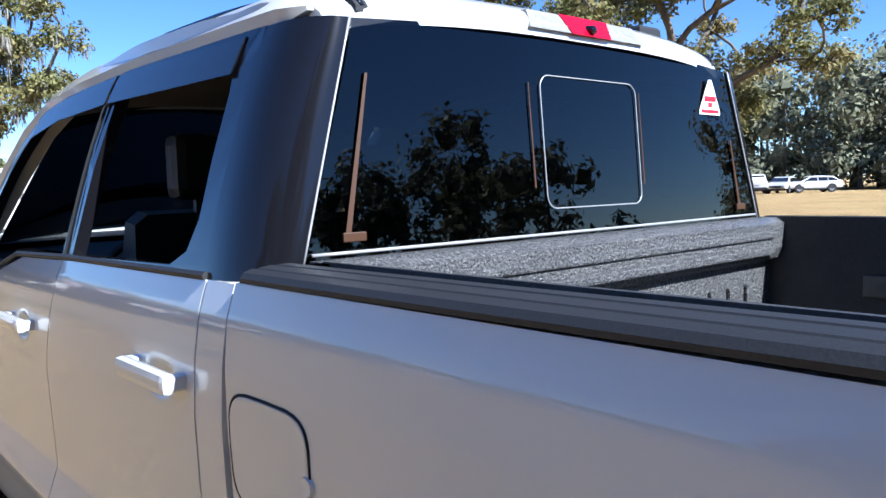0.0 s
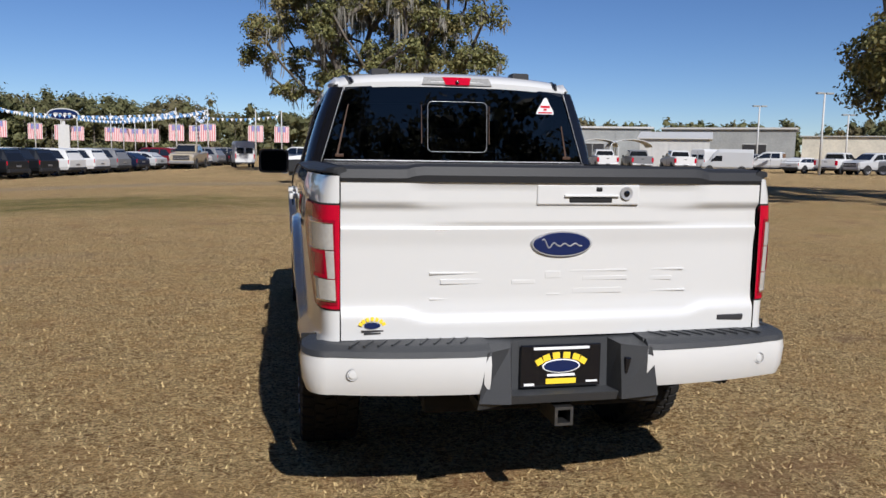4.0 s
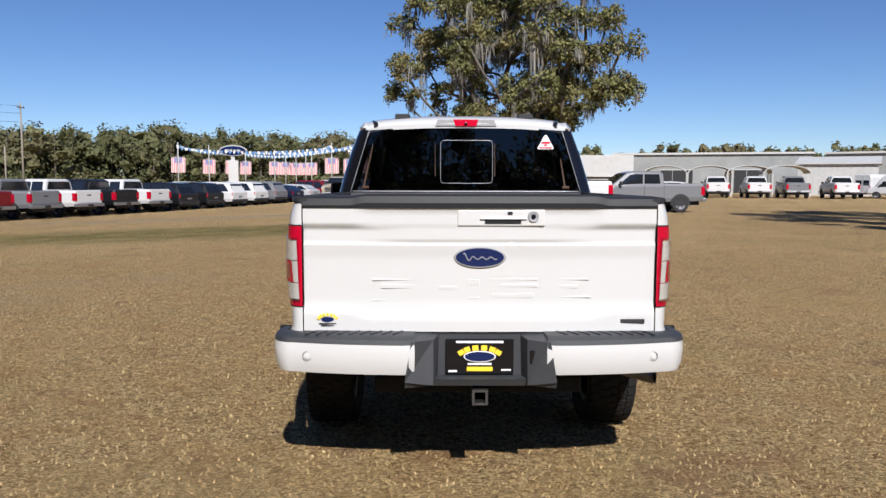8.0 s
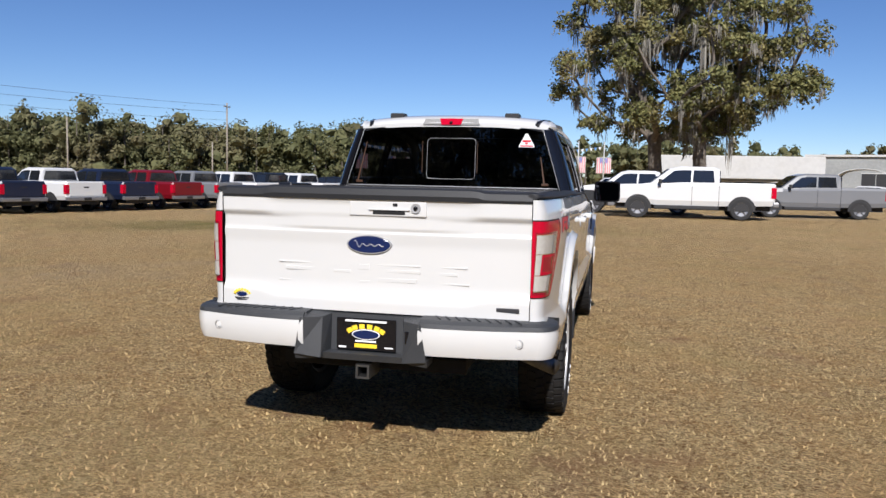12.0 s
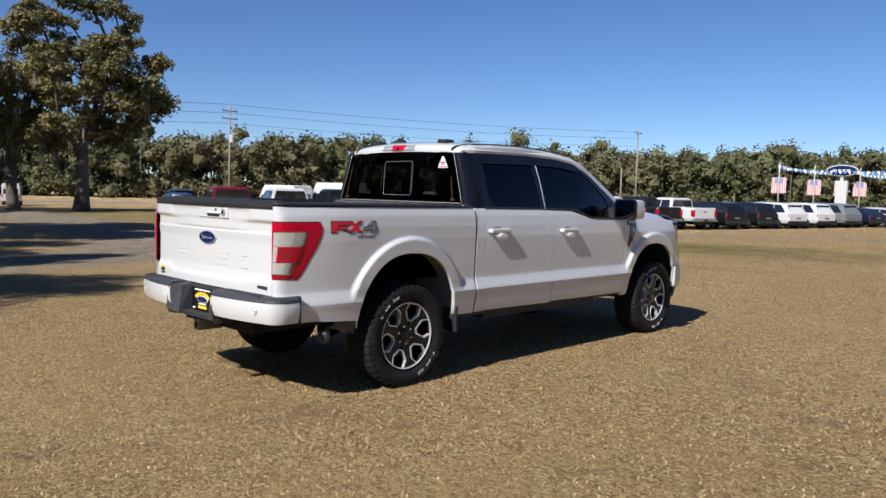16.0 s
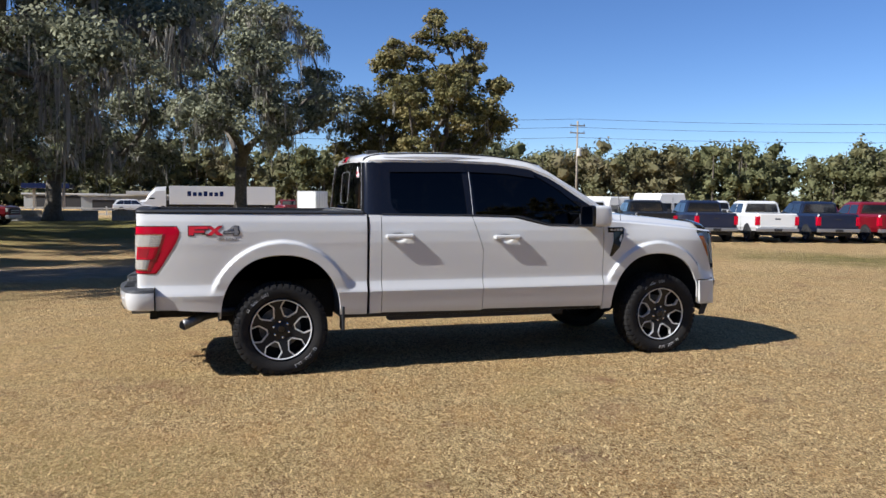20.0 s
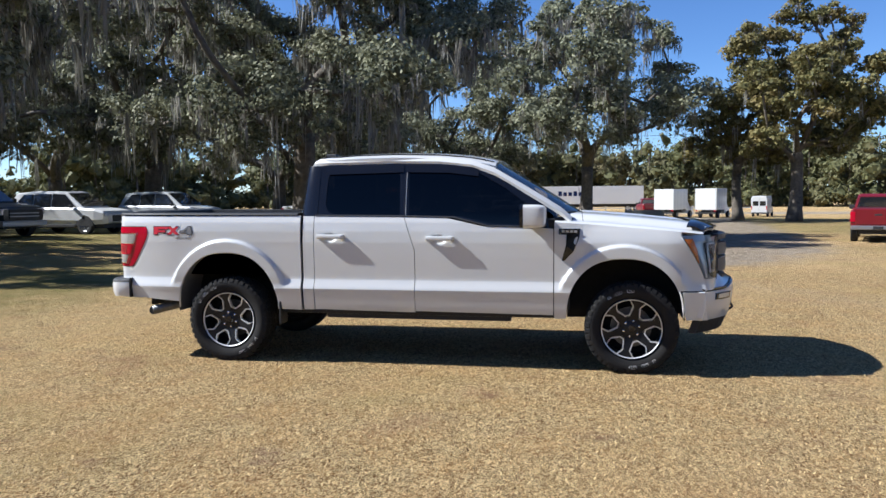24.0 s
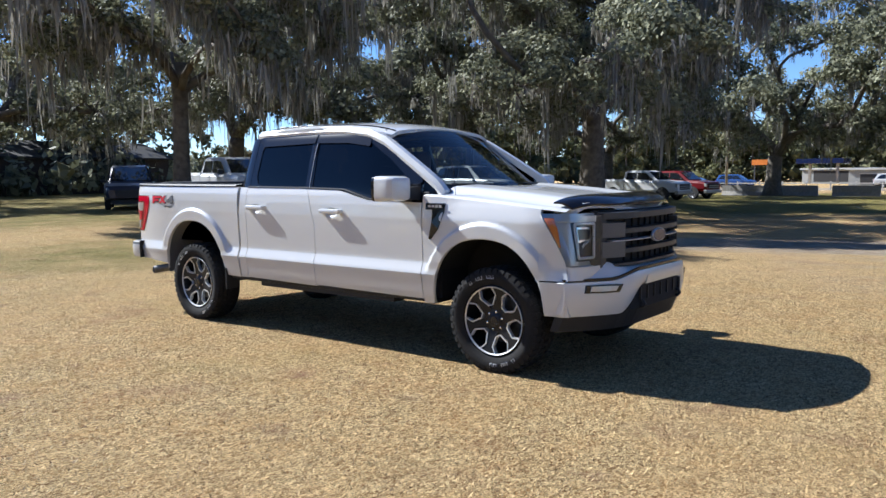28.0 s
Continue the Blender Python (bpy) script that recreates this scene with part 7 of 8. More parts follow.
def build_suv(L=4.9, H=1.75, name="parked_suv", slope=0.35):
    e = thing(name, 0, 0)
    k = L / 4.9
    b = []
    hb = 1.02 if H > 1.6 else 0.92
    for y, hw, z0, zs, zt in ((-2.45, 0.86, 0.50, hb - 0.1, hb), (-2.35, 0.93, 0.42, hb, hb + 0.08), (1.0, 0.94, 0.38, hb - 0.02, hb + 0.06), (1.9, 0.93, 0.40, hb - 0.08, hb), (2.3, 0.88, 0.42, hb - 0.18, hb - 0.08), (2.45, 0.76, 0.48, hb - 0.3, hb - 0.22)):
        b.append([(x, y * k, z) for x, z in section(hw, z0, zs, zt)])
    part("body", rings(b), M_CAR, e)
    cab_ = ((-2.38, 0.86, 0.76, hb, hb + 0.06), (-2.38 + slope, 0.87, 0.72, hb, H - 0.07), (-1.5 + slope, 0.88, 0.70, hb, H), (0.1, 0.88, 0.70, hb, H), (0.45, 0.87, 0.68, hb, H - 0.06), (1.35, 0.84, 0.80, hb - 0.02, hb + 0.05))
    part("cab", rings([[(x, y * k, z) for x, z in ((-hw, z0), (hw, z0), (ht, z1 - 0.05), (ht - 0.1, z1), (-ht + 0.1, z1), (-ht, z1 - 0.05))] for y, hw, ht, z0, z1 in cab_]), M_CAR, e)
    ym = (-2.38 + slope)
    part("rear_window", rings([[(x, y * k + o, z) for x, y, z in ((-0.74, -2.36 + slope * 0.25, hb + 0.16), (0.74, -2.36 + slope * 0.25, hb + 0.16), (0.64, ym - 0.02, H - 0.14), (-0.64, ym - 0.02, H - 0.14))] for o in (-0.03, 0.02)]), M_CARGLASS, e)
    part("windscreen", rings([[(x, y * k + o, z + o) for x, y, z in ((-0.74, 1.26, hb + 0.11), (0.74, 1.26, hb + 0.11), (0.62, 0.50, H - 0.10), (-0.62, 0.50, H - 0.10))] for o in (-0.01, 0.014)]), M_CARGLASS, e)
    windows(e, (("side_window", [(-2.1 * k, hb + 0.10), (-1.15 * k, hb + 0.09), (-1.15 * k, H - 0.12), (-1.75 * k + slope * 0.3, H - 0.14)], 0.872, 0.74), ("side_window", [(-1.08 * k, hb + 0.09), (-0.25 * k, hb + 0.09), (-0.28 * k, H - 0.11), (-1.08 * k, H - 0.12)], 0.877, 0.735), ("side_window", [(-0.18 * k, hb + 0.09), (0.98 * k, hb + 0.08), (0.4 * k, H - 0.13), (-0.2 * k, H - 0.11)], 0.877, 0.735)))
    lamps(e, -2.36 * k, hb - 0.22, hb + 0.02, 0.55, 0.91, M_RED, "tail_lamp", 0.06)
    lamps(e, 2.30 * k, hb - 0.3, hb - 0.16, 0.5, 0.85, M_LAMPWHITE, "head_lamp", 0.07)
    part("rear_bumper", box(-0.88, 0.88, -2.52 * k, -2.3 * k, 0.38, 0.58, 0.04), M_TRIM, e)
    part("plate_panel", box(-0.2, 0.2, -2.47 * k, -2.42 * k, 0.70, 0.80, 0.004), M_ALLOY, e)
    part("grille", box(-0.5, 0.5, 2.35 * k, 2.46 * k, 0.50, hb - 0.25, 0.02), M_TRIM, e)
    for s in (1, -1):
        part("door_mirror", box(s * 0.92, s * 1.08, 0.85 * k, 0.95 * k, hb + 0.05, hb + 0.17, 0.02), M_TRIM, e)
        part("sill", box(s * 0.80, s * 0.935, -1.0 * k, 1.0 * k, 0.28, 0.40, 0.02), M_TRIM, e)
        for y in (-1.42 * k, 1.45 * k):
            arch_plate(e, s * 0.932, y, 0.35)
            road_wheel(e, s * 0.83, y, 0.35, 0.11)
    part("underside", box(-0.7, 0.7, -2.2 * k, 2.2 * k, 0.24, 0.45), M_TRIM, e)
    return e


def build_van():
    e = thing("cargo_van", 0, 0)
    b = []
    for y, hw, z0, zs, zt in ((-2.95, 0.95, 0.50, 2.3, 2.66), (-2.85, 1.0, 0.42, 2.35, 2.72), (1.0, 1.0, 0.42, 2.35, 2.74), (1.25, 1.0, 0.42, 2.0, 2.55), (2.05, 0.98, 0.42, 1.15, 1.42), (2.75, 0.95, 0.45, 0.95, 1.12), (2.95, 0.85, 0.50, 0.75, 0.85)):
        b.append([(x, y, z) for x, z in section(hw, z0, zs, zt, 0.12)])
    part("body", rings(b), M_CAR, e)
    part("windscreen", rings([[(x, y + o, z + o) for x, y, z in ((-0.84, 2.02, 1.46), (0.84, 2.02, 1.46), (0.80, 1.36, 2.36), (-0.80, 1.36, 2.36))] for o in (0.0, 0.03)]), M_CARGLASS, e)
    windows(e, (("side_window", [(0.55, 1.30), (1.75, 1.28), (1.30, 1.92), (0.55, 1.95)], 1.0, 1.0),))
    for s in (1, -1):
        part("rear_door_window", box(s * 0.10, s * 0.80, -2.965, -2.93, 1.45, 2.05, 0.02), M_CARGLASS, e)
        part("tail_lamp", box(s * 0.86, s * 0.965, -2.96, -2.90, 0.95, 1.45, 0.01), M_RED, e)
        part("head_lamp", box(s * 0.55, s * 0.90, 2.66, 2.86, 0.86, 1.06, 0.03), M_LAMPWHITE, e)
        part("door_mirror", box(s * 1.02, s * 1.2, 1.55, 1.65, 1.35, 1.65, 0.03), M_TRIM, e)
        for y in (-1.7, 1.95):
            arch_plate(e, s * 0.996, y, 0.36)
            road_wheel(e, s * 0.89, y, 0.36, 0.12)
    part("rear_door_seam", box(-0.008, 0.008, -2.962, -2.94, 0.6, 2.5), M_TRIM, e)
    part("rear_bumper", box(-0.95, 0.95, -3.05, -2.88, 0.42, 0.58, 0.03), M_TRIM, e)
    part("grille", box(-0.5, 0.5, 2.85, 2.93, 0.62, 0.82, 0.02), M_TRIM, e)
    return e


def build_box_truck():
    e = thing("box_truck", 0, 0)
    part("cargo_box", box(-1.2, 1.2, -3.2, 1.0, 0.95, 3.35, 0.03), M_CAR, e)
    for s in (1, -1):
        for i in range(5):
            part("box_rib", box(s * 1.198, s * 1.212, -3.0 + i * 0.95, -2.96 + i * 0.95, 1.0, 3.3), M_ALLOY, e)
        for y in (-1.9, 2.3):
            road_wheel(e, s * 0.95, y, 0.40, 0.15)
        part("tail_lamp", box(s * 0.9, s * 1.1, -3.22, -3.16, 0.80, 0.92, 0.01), M_RED, e)
    part("roll_door", box(-1.05, 1.05, -3.215, -3.19, 1.05, 3.2), M_CAR, e)
    part("bumper", box(-1.1, 1.1, -3.3, -3.1, 0.5, 0.7, 0.02), M_TRIM, e)
    part("cab", rings([[(x, y, z) for x, z in section(0.95, 0.5, zs, zt, 0.1)] for y, zs, zt in ((1.05, 1.9, 2.2), (1.7, 1.9, 2.2), (2.3, 1.25, 1.4), (3.0, 1.0, 1.15))]), M_CAR, e)
    part("windscreen", rings([[(x, y + o, z + o) for x, y, z in ((-0.8, 2.22, 1.46), (0.8, 2.22, 1.46), (0.75, 1.78, 2.08), (-0.75, 1.78, 2.08))] for o in (0.0, 0.03)]), M_CARGLASS, e)
    part("chassis", box(-0.5, 0.5, -3.0, 2.8, 0.55, 0.95), M_TRIM, e)
    return e


def build_semi():
    e = thing("semi_truck", 0, 0)
    part("cargo_box", box(-1.3, 1.3, -9.0, 7.0, 1.2, 4.05, 0.03), M_CAR, e)
    for k in range(7):
        part("print_bar", box(1.302, 1.31, -1.0 + 0.8 * k, -0.45 + 0.8 * k, 2.5, 3.1 + 0.15 * (k % 3 == 0)), M_BLUE, e)
    for k in range(7):
        part("print_bar", box(-1.31, -1.302, -1.0 + 0.8 * k, -0.45 + 0.8 * k, 2.5, 3.1 + 0.15 * (k % 3 == 0)), M_BLUE, e)
    part("cab", rings([[(x, y, z) for x, z in section(1.2, 0.7, zs, zt, 0.2)] for y, zs, zt in ((7.5, 3.3, 3.95), (9.0, 3.2, 3.8), (10.0, 2.2, 2.7), (10.4, 1.6, 1.9), (11.8, 1.4, 1.65))]), M_CAR, e)
    windows(e, (("side_window", [(9.1, 2.0), (9.9, 2.0), (9.7, 2.6), (9.1, 2.65)], 1.2, 1.18),))
    part("chassis", box(-0.5, 0.5, -8.8, 11.4, 0.7, 1.2), M_TRIM, e)
    for s in (1, -1):
        for y in (-7.9, -6.7, 6.6, 7.9, 11.0):
            road_wheel(e, s * 1.05, y, 0.5, 0.2)
    return e


FIRST = {}
BUILD = {"pickup": build_pickup, "suv": build_suv, "sedan": lambda: build_suv(4.7, 1.45, "parked_car", 0.75), "van": build_van, "box_truck": build_box_truck, "semi": build_semi}


def park(kind, x, y, heading, paint, label, category, group="", size=1.0):
    """A vehicle at a place, heading in degrees anticlockwise from +y."""
    m = pose(x, y, lie(x, y), 0, 0, heading)
    if kind in FIRST:
        e = copy_thing(FIRST[kind], m)
    else:
        e = FIRST[kind] = BUILD[kind]()
        e.matrix_basis = m
    if size != 1.0:
        e.matrix_basis = m @ Matrix.Diagonal((size, size, size, 1))
    for o in e.children_recursive:
        if o.name.split(".")[0] in PAINTED:
            o.color = (*PAINT[paint], 1)
    return tagged(e, label, category, group)


# the long row beside the lawn: rear ends towards it
row = ["red", "white", "black", "navy", "white", "navy", "red", "grey", "white", "black", "white"]
hd = math.degrees(math.atan2(0.947, 0.32))
for i, paint in enumerate(row):
    cx, cy = -20 + 0.9 * (i - 4) - 0.32, 26.4 + 2.65 * (i - 4) - 0.947
    park("pickup", cx - 0.947 * 2.95, cy + 0.32 * 2.95, hd, paint, "%s crew-cab pickup parked in the long row" % ("dark blue" if paint == "navy" else paint), "pickup truck", "row of parked vehicles")
for i, paint in enumerate(["black", "black", "white", "white", "grey", "navy", "silver", "red", "black", "white", "grey", "black", "white"], 11):
    cx, cy = -20 + 0.9 * (i - 4) - 0.32, 26.4 + 2.65 * (i - 4) - 0.947
    park("suv" if i < 15 or i % 3 == 0 else "sedan", cx - 0.947 * 2.5, cy + 0.32 * 2.5, hd, paint, "%s car parked in the long row" % ("dark blue" if paint == "navy" else paint), "car", "row of parked vehicles")
# second rank behind the row
for x, y, kind, paint in ((-34, 32, "pickup", "white"), (-33, 39, "suv", "maroon"), (-31, 45, "suv", "white"), (-44, 34, "pickup", "maroon"), (-47, 28, "suv", "navy"), (-29, 52, "sedan", "silver"), (-27, 58, "suv", "white"), (-26, 64, "sedan", "black"), (-24, 72, "suv", "white"), (-20, 80, "suv", "white"), (-17, 86, "sedan", "grey"), (-50, 25, "sedan", "silver"), (-54, 27, "suv", "maroon")):
    park(kind, x, y, hd + 6, paint, "%s %s parked behind the long row" % ("dark blue" if paint == "navy" else paint, {"van": "high-roof van", "pickup": "pickup", "suv": "estate car", "sedan": "saloon car"}[kind]), {"van": "van", "pickup": "pickup truck"}.get(kind, "car"), "second rank of vehicles")
park("van", -35.9, 25.0, hd + 20, "white", "white van with a rounded roof behind the long row", "van", "second rank of vehicles", 0.78)
park("van", -32.8, 26.9, hd + 12, "white", "white van with a rounded roof behind the long row", "van", "second rank of vehicles", 0.86)
# across the lawn to the north
park("pickup", 5.4, 28.9, 90, "white", "white heavy pickup standing on the lawn", "pickup truck", size=1.08)
park("pickup", 10.9, 33.0, 94, "grey", "dark grey pickup standing on the lawn", "pickup truck")
park("pickup", 3.4, 32.2, 88, "white", "white pickup standing on the lawn", "pickup truck")
park("van", -2.9, 63, 8, "white", "white high-roof van with dark rear windows", "van")
for x, y, h, kind, paint in ((-7.0, 62, 175, "pickup", "tan"), (-9.5, 70, 80, "suv", "white"), (-6, 74, 95, "suv", "black"), (-12, 66, 60, "sedan", "red"), (1.5, 72, 85, "suv", "white"), (4.5, 66, 90, "suv", "silver"), (-14.5, 60, 70, "suv", "black")):
    park(kind, x, y, h, paint, "%s car on the far side of the lawn" % paint, "car", "cars north of the lawn")
for x, y, paint in ((27.0, 67.5, "white"), (30.2, 66.3, "white"), (33.0, 65, "grey"), (36.4, 63.5, "white")):
    park("pickup", x, y, -14, paint, "%s pickup parked by the carports" % paint, "pickup truck", "pickups by the carports")
park("van", 41.5, 63.5, 60, "silver", "silver-blue van parked by the sheds", "van")
park("sedan", 24.0, 72.5, 60, "white", "white car under a carport", "car")
# the far row to the north-east
kinds = [("van", "white"), ("suv", "grey"), ("pickup", "white"), ("sedan", "white"), ("pickup", "white"), ("pickup", "silver"), ("pickup", "grey"), ("suv", "black"), ("suv", "navy"), ("pickup", "black"), ("suv", "black"), ("sedan", "silver"), ("pickup", "white"), ("suv", "white"), ("suv", "maroon"), ("sedan", "silver"), ("suv", "white"), ("sedan", "silver"), ("sedan", "white")]
for i, (kind, paint) in enumerate(kinds):
    q = i / (len(kinds) - 1)
    x, y = 41.5 + 27.5 * q + 3.0 * math.sin(q * 3), 66.5 - 37 * q
    park(kind, x, y, (-60, 100, 45, -70)[i % 4], paint, "%s vehicle in the far row by the woods" % ("dark blue" if paint == "navy" else paint), {"pickup": "pickup truck", "van": "van"}.get(kind, "car"), "far row of vehicles")
# under the oaks
park("pickup", -13.5, -20.2, -12, "white", "white heavy pickup parked in the shade of the oaks", "pickup truck", "vehicles under the oaks", 1.1)
park("pickup", -16.7, -19.7, -11, "black", "black pickup parked in the shade of the oaks", "pickup truck", "vehicles under the oaks")
park("suv", -19.8, -17.6, -5, "white", "white estate car parked in the shade of the oaks", "car", "vehicles under the oaks")
park("suv", -11.0, -24.1, -31, "navy", "dark blue estate car parked in deep shade", "car", "vehicles under the oaks", 1.05)
park("suv", -25.4, -16.3, -10, "silver", "silver off-road car parked in the shade of the oaks", "car", "vehicles under the oaks")
park("pickup", -41.5, -14.0, -8, "white", "white crew-cab pickup beyond the oaks", "pickup truck", "vehicles beyond the oaks")
park("pickup", -46.5, -13.8, -12, "red", "red heavy pickup beyond the oaks", "pickup truck", "vehicles beyond the oaks")
park("pickup", -80.5, 10.0, 95, "red", "red pickup on the roadside", "pickup truck")
park("suv", -100, -7.6, 0, "white", "white estate car across the road", "car")
park("suv", -98, -26, 0, "blue", "blue car across the road", "car")
park("sedan", -97, -31, 0, "red", "red car across the road", "car")
park("box_truck", -73.7, 12.2, 62, "white", "white box truck parked by the trees", "box truck", "box trucks", 0.86)
park("box_truck", -71.4, 15.7, 66, "white", "white box truck parked by the trees", "box truck", "box trucks", 0.86)
park("van", -76.9, 21.4, 70, "white", "white panel van parked by the trees", "van")
park("semi", -106, 3.0, 180, "white", "white semi truck with a long box trailer on the road", "truck", "", 0.9)

# ---- buildings ----
M_SHEET = mat("white_sheet_metal", (0.5, 0.5, 0.485), 0.55, grain=0.1, scale=3, stain=0.25, stain_scale=0.4, stain_color=(0.4, 0.38, 0.34))
M_GREYWALL = mat("grey_wall", (0.30, 0.31, 0.30), 0.7, grain=0.15, scale=4, stain=0.2, stain_scale=0.5)
M_BEIGE = mat("beige_wall", (0.62, 0.58, 0.48), 0.8, grain=0.15, scale=3, stain=0.2, stain_scale=0.4)
M_BRICKWALL = mat("tan_brick_wall", (0.40, 0.24, 0.15), 0.85, grain=0.3, scale=5, stain=0.2, stain_scale=0.6)
M_TIMBER = mat("dark_timber", (0.07, 0.05, 0.04), 0.85, grain=0.4, scale=6)
M_CONCRETE = mat("grey_concrete", (0.36, 0.34, 0.31), 0.9, grain=0.3, scale=8, stain=0.35, stain_scale=1.5, stain_color=(0.18, 0.17, 0.15))
M_POLE = mat("weathered_pole", (0.30, 0.26, 0.21), 0.85, grain=0.4, scale=8)
M_WIRE = mat("black_wire", (0.02, 0.02, 0.02), 0.6)
M_FLAG = mat("faded_flag_white", (0.66, 0.56, 0.55), 0.8, grain=0.1)
M_FLAGRED = mat("faded_flag_red", (0.55, 0.16, 0.17), 0.8)
M_FLAGBLUE = mat("faded_flag_blue", (0.16, 0.22, 0.45), 0.8)


def building(name, x, y, turn, w, d, h, wall, label, ribs=0.0, openings=(), roof=0.25, pitch=0.0):
    """A low building, its front along x towards -y: walls, roof, openings and sheet ribs."""
    e = thing(name, x, y, lie(x, y) - 0.1, turn, label, "building")
    t = 0.2
    part("wall", box(-w / 2, w / 2, -d / 2, -d / 2 + t, 0, h), wall, e)
    part("wall", box(-w / 2, w / 2, d / 2 - t, d / 2, 0, h), wall, e)
    for s in (1, -1):
        part("wall", box(s * (w / 2 - t), s * w / 2, -d / 2 + t, d / 2 - t, 0, h), wall, e)
    part("roof", rings([[(xx, -d / 2 - 0.3, h), (xx, 0, h + pitch), (xx, d / 2 + 0.3, h), (xx, d / 2 + 0.3, h + roof), (xx, 0, h + pitch + roof), (xx, -d / 2 - 0.3, h + roof)] for xx in (-w / 2 - 0.3, w / 2 + 0.3)]), M_TRIM if wall is M_TIMBER else M_SHEET, e, "sheet metal roof")
    if ribs:
        for i in range(int(w / ribs)):
            xx = -w / 2 + ribs * (i + 0.5)
            part("wall_rib", box(xx - 0.04, xx + 0.04, -d / 2 - 0.03, -d / 2, 0, h), wall, e)
    for x0, x1, z0, z1, mm in openings:
        part("opening", box(x0, x1, -d / 2 - 0.02, -d / 2 + t + 0.02, z0, z1), mm, e)
        part("opening_frame", box(x0 - 0.1, x1 + 0.1, -d / 2 - 0.04, -d / 2, z1, z1 + 0.1), M_SHEET, e)
    return e


def carport(x, y, turn):
    e = thing("carport", x, y, 0, turn, "white metal carport with a curved roof", "carport", "carports")
    arc = [(2.1 * math.cos(a), 2.3 + 0.75 * math.sin(a)) for a in (math.pi * k / 10 for k in range(11))]
    part("roof", rings([[(a * f, yy, b) for a, b in arc for f in (1.0,)] + [(a * 0.97, yy, b - 0.06) for a, b in reversed(arc)] for yy in (-2.6, 2.6)for f in (1.0,)]), M_SHEET, e)
    for s in (1, -1):
        for yy in (-2.5, 0, 2.5):
            part("post", box(s * 2.02, s * 2.12, yy - 0.05, yy + 0.05, 0, 2.35), M_SHEET, e)
    return e


building("long_workshop", 38, 101, -18, 24, 12, 5.0, M_GREYWALL, "long low grey workshop with a pale roof", ribs=3.0, openings=((-6, -2, 0, 3.0, M_TRIM), (3, 6, 0, 3.0, M_TRIM)))
building("showroom", 13, 77, -7, 14.5, 8, 2.0, M_GREYWALL, "showroom with a deep white fascia", openings=((-6.5, 6.5, 0.2, 1.7, M_TRIM),), roof=0.1)
tagged(part("fascia", box(5.6, 20.6, 72.2, 73.2, 1.9, 4.0, 0.03), M_SHEET), "deep white ribbed fascia over the showroom front", "building", kind="structure")
for i in range(12):
    part("fascia_rib", box(5.6, 20.6, 72.185, 72.2, 2.0 + i * 0.165, 2.06 + i * 0.165), M_SHEET, bpy.data.objects["fascia"])
for x, y in ((24.9, 76), (29.0, 74.8), (32.4, 73.4), (35.4, 72)):
    carport(x, y, -18)
building("white_shed", 45.5, 81, -30, 7.5, 9, 3.4, M_SHEET, "small white sheet-metal shed with a gable roof", ribs=0.6, pitch=0.8, roof=0.12)
building("grey_warehouse", 63, 98, -36, 17, 12, 5.2, M_GREYWALL, "dark grey metal warehouse with roller doors", openings=((2, 5, 0, 3.2, M_TRIM), (-6, -3, 0, 3.2, M_TRIM)))
building("beige_warehouse", 77, 92, -39, 10.5, 10, 4.4, M_BEIGE, "beige warehouse with a flat roof", roof=0.1)
building("brick_store", 99, 97, -45, 20, 10, 3.5, M_BRICKWALL, "long tan brick store", openings=((-7, -3, 0.5, 2.2, M_TRIM), (0, 5, 0.5, 2.2, M_TRIM)), roof=0.2)
building("roadside_store", -118, -8.4, 86, 14, 8, 2.3, M_GREYWALL, "long low roadside store with a white sign", openings=((-5.5, -1, 0.3, 1.7, M_TRIM), (1, 5.5, 0.3, 1.7, M_TRIM)))
part("sign_board", box(-113.6, -113.4, -9.5, -6.0, 1.55, 2.15, 0.02), M_SHEET, None)
tagged(bpy.data.objects["sign_board"], "white sign board on the roadside store", "sign")
building("filling_station", -141, -21, 78, 12, 7, 2.4, M_GREYWALL, "filling station with a blue and orange canopy", openings=((-4, 4, 0.3, 2.2, M_TRIM),))
tagged(part("station_canopy", box(-134, -128, -26, -19, 2.5, 3.3, 0.03), M_BLUE), "blue filling station canopy", "canopy")
for px, py in ((-133, -25), (-129, -20)):
    part("canopy_post", box(px - 0.2, px + 0.2, py - 0.2, py + 0.2, -0.9, 2.5), M_CONCRETE, bpy.data.objects["station_canopy"])
tagged(part("orange_sign", box(-130, -129.7, -33.5, -30.5, 2.4, 3.3, 0.02), M_SIGNORANGE), "orange roadside sign on two posts", "sign")
for py in (-33, -31):
    part("sign_post", box(-129.9, -129.7, py - 0.1, py + 0.1, -0.9, 2.4), M_STEEL, bpy.data.objects["orange_sign"])
building("oak_shed", -2.5, -47, -10, 18, 7, 3.0, M_TIMBER, "dark timber shed behind the oaks", pitch=1.2, openings=((-3, 0, 0, 2.2, M_TRIM),), roof=0.15)
building("timber_house", -24, -58, 5, 16, 8, 2.9, M_TIMBER, "low dark timber house behind the oaks", pitch=1.4, openings=((-5, -3, 1, 2.2, M_TRIM), (1, 3, 1, 2.2, M_TRIM)), roof=0.15)

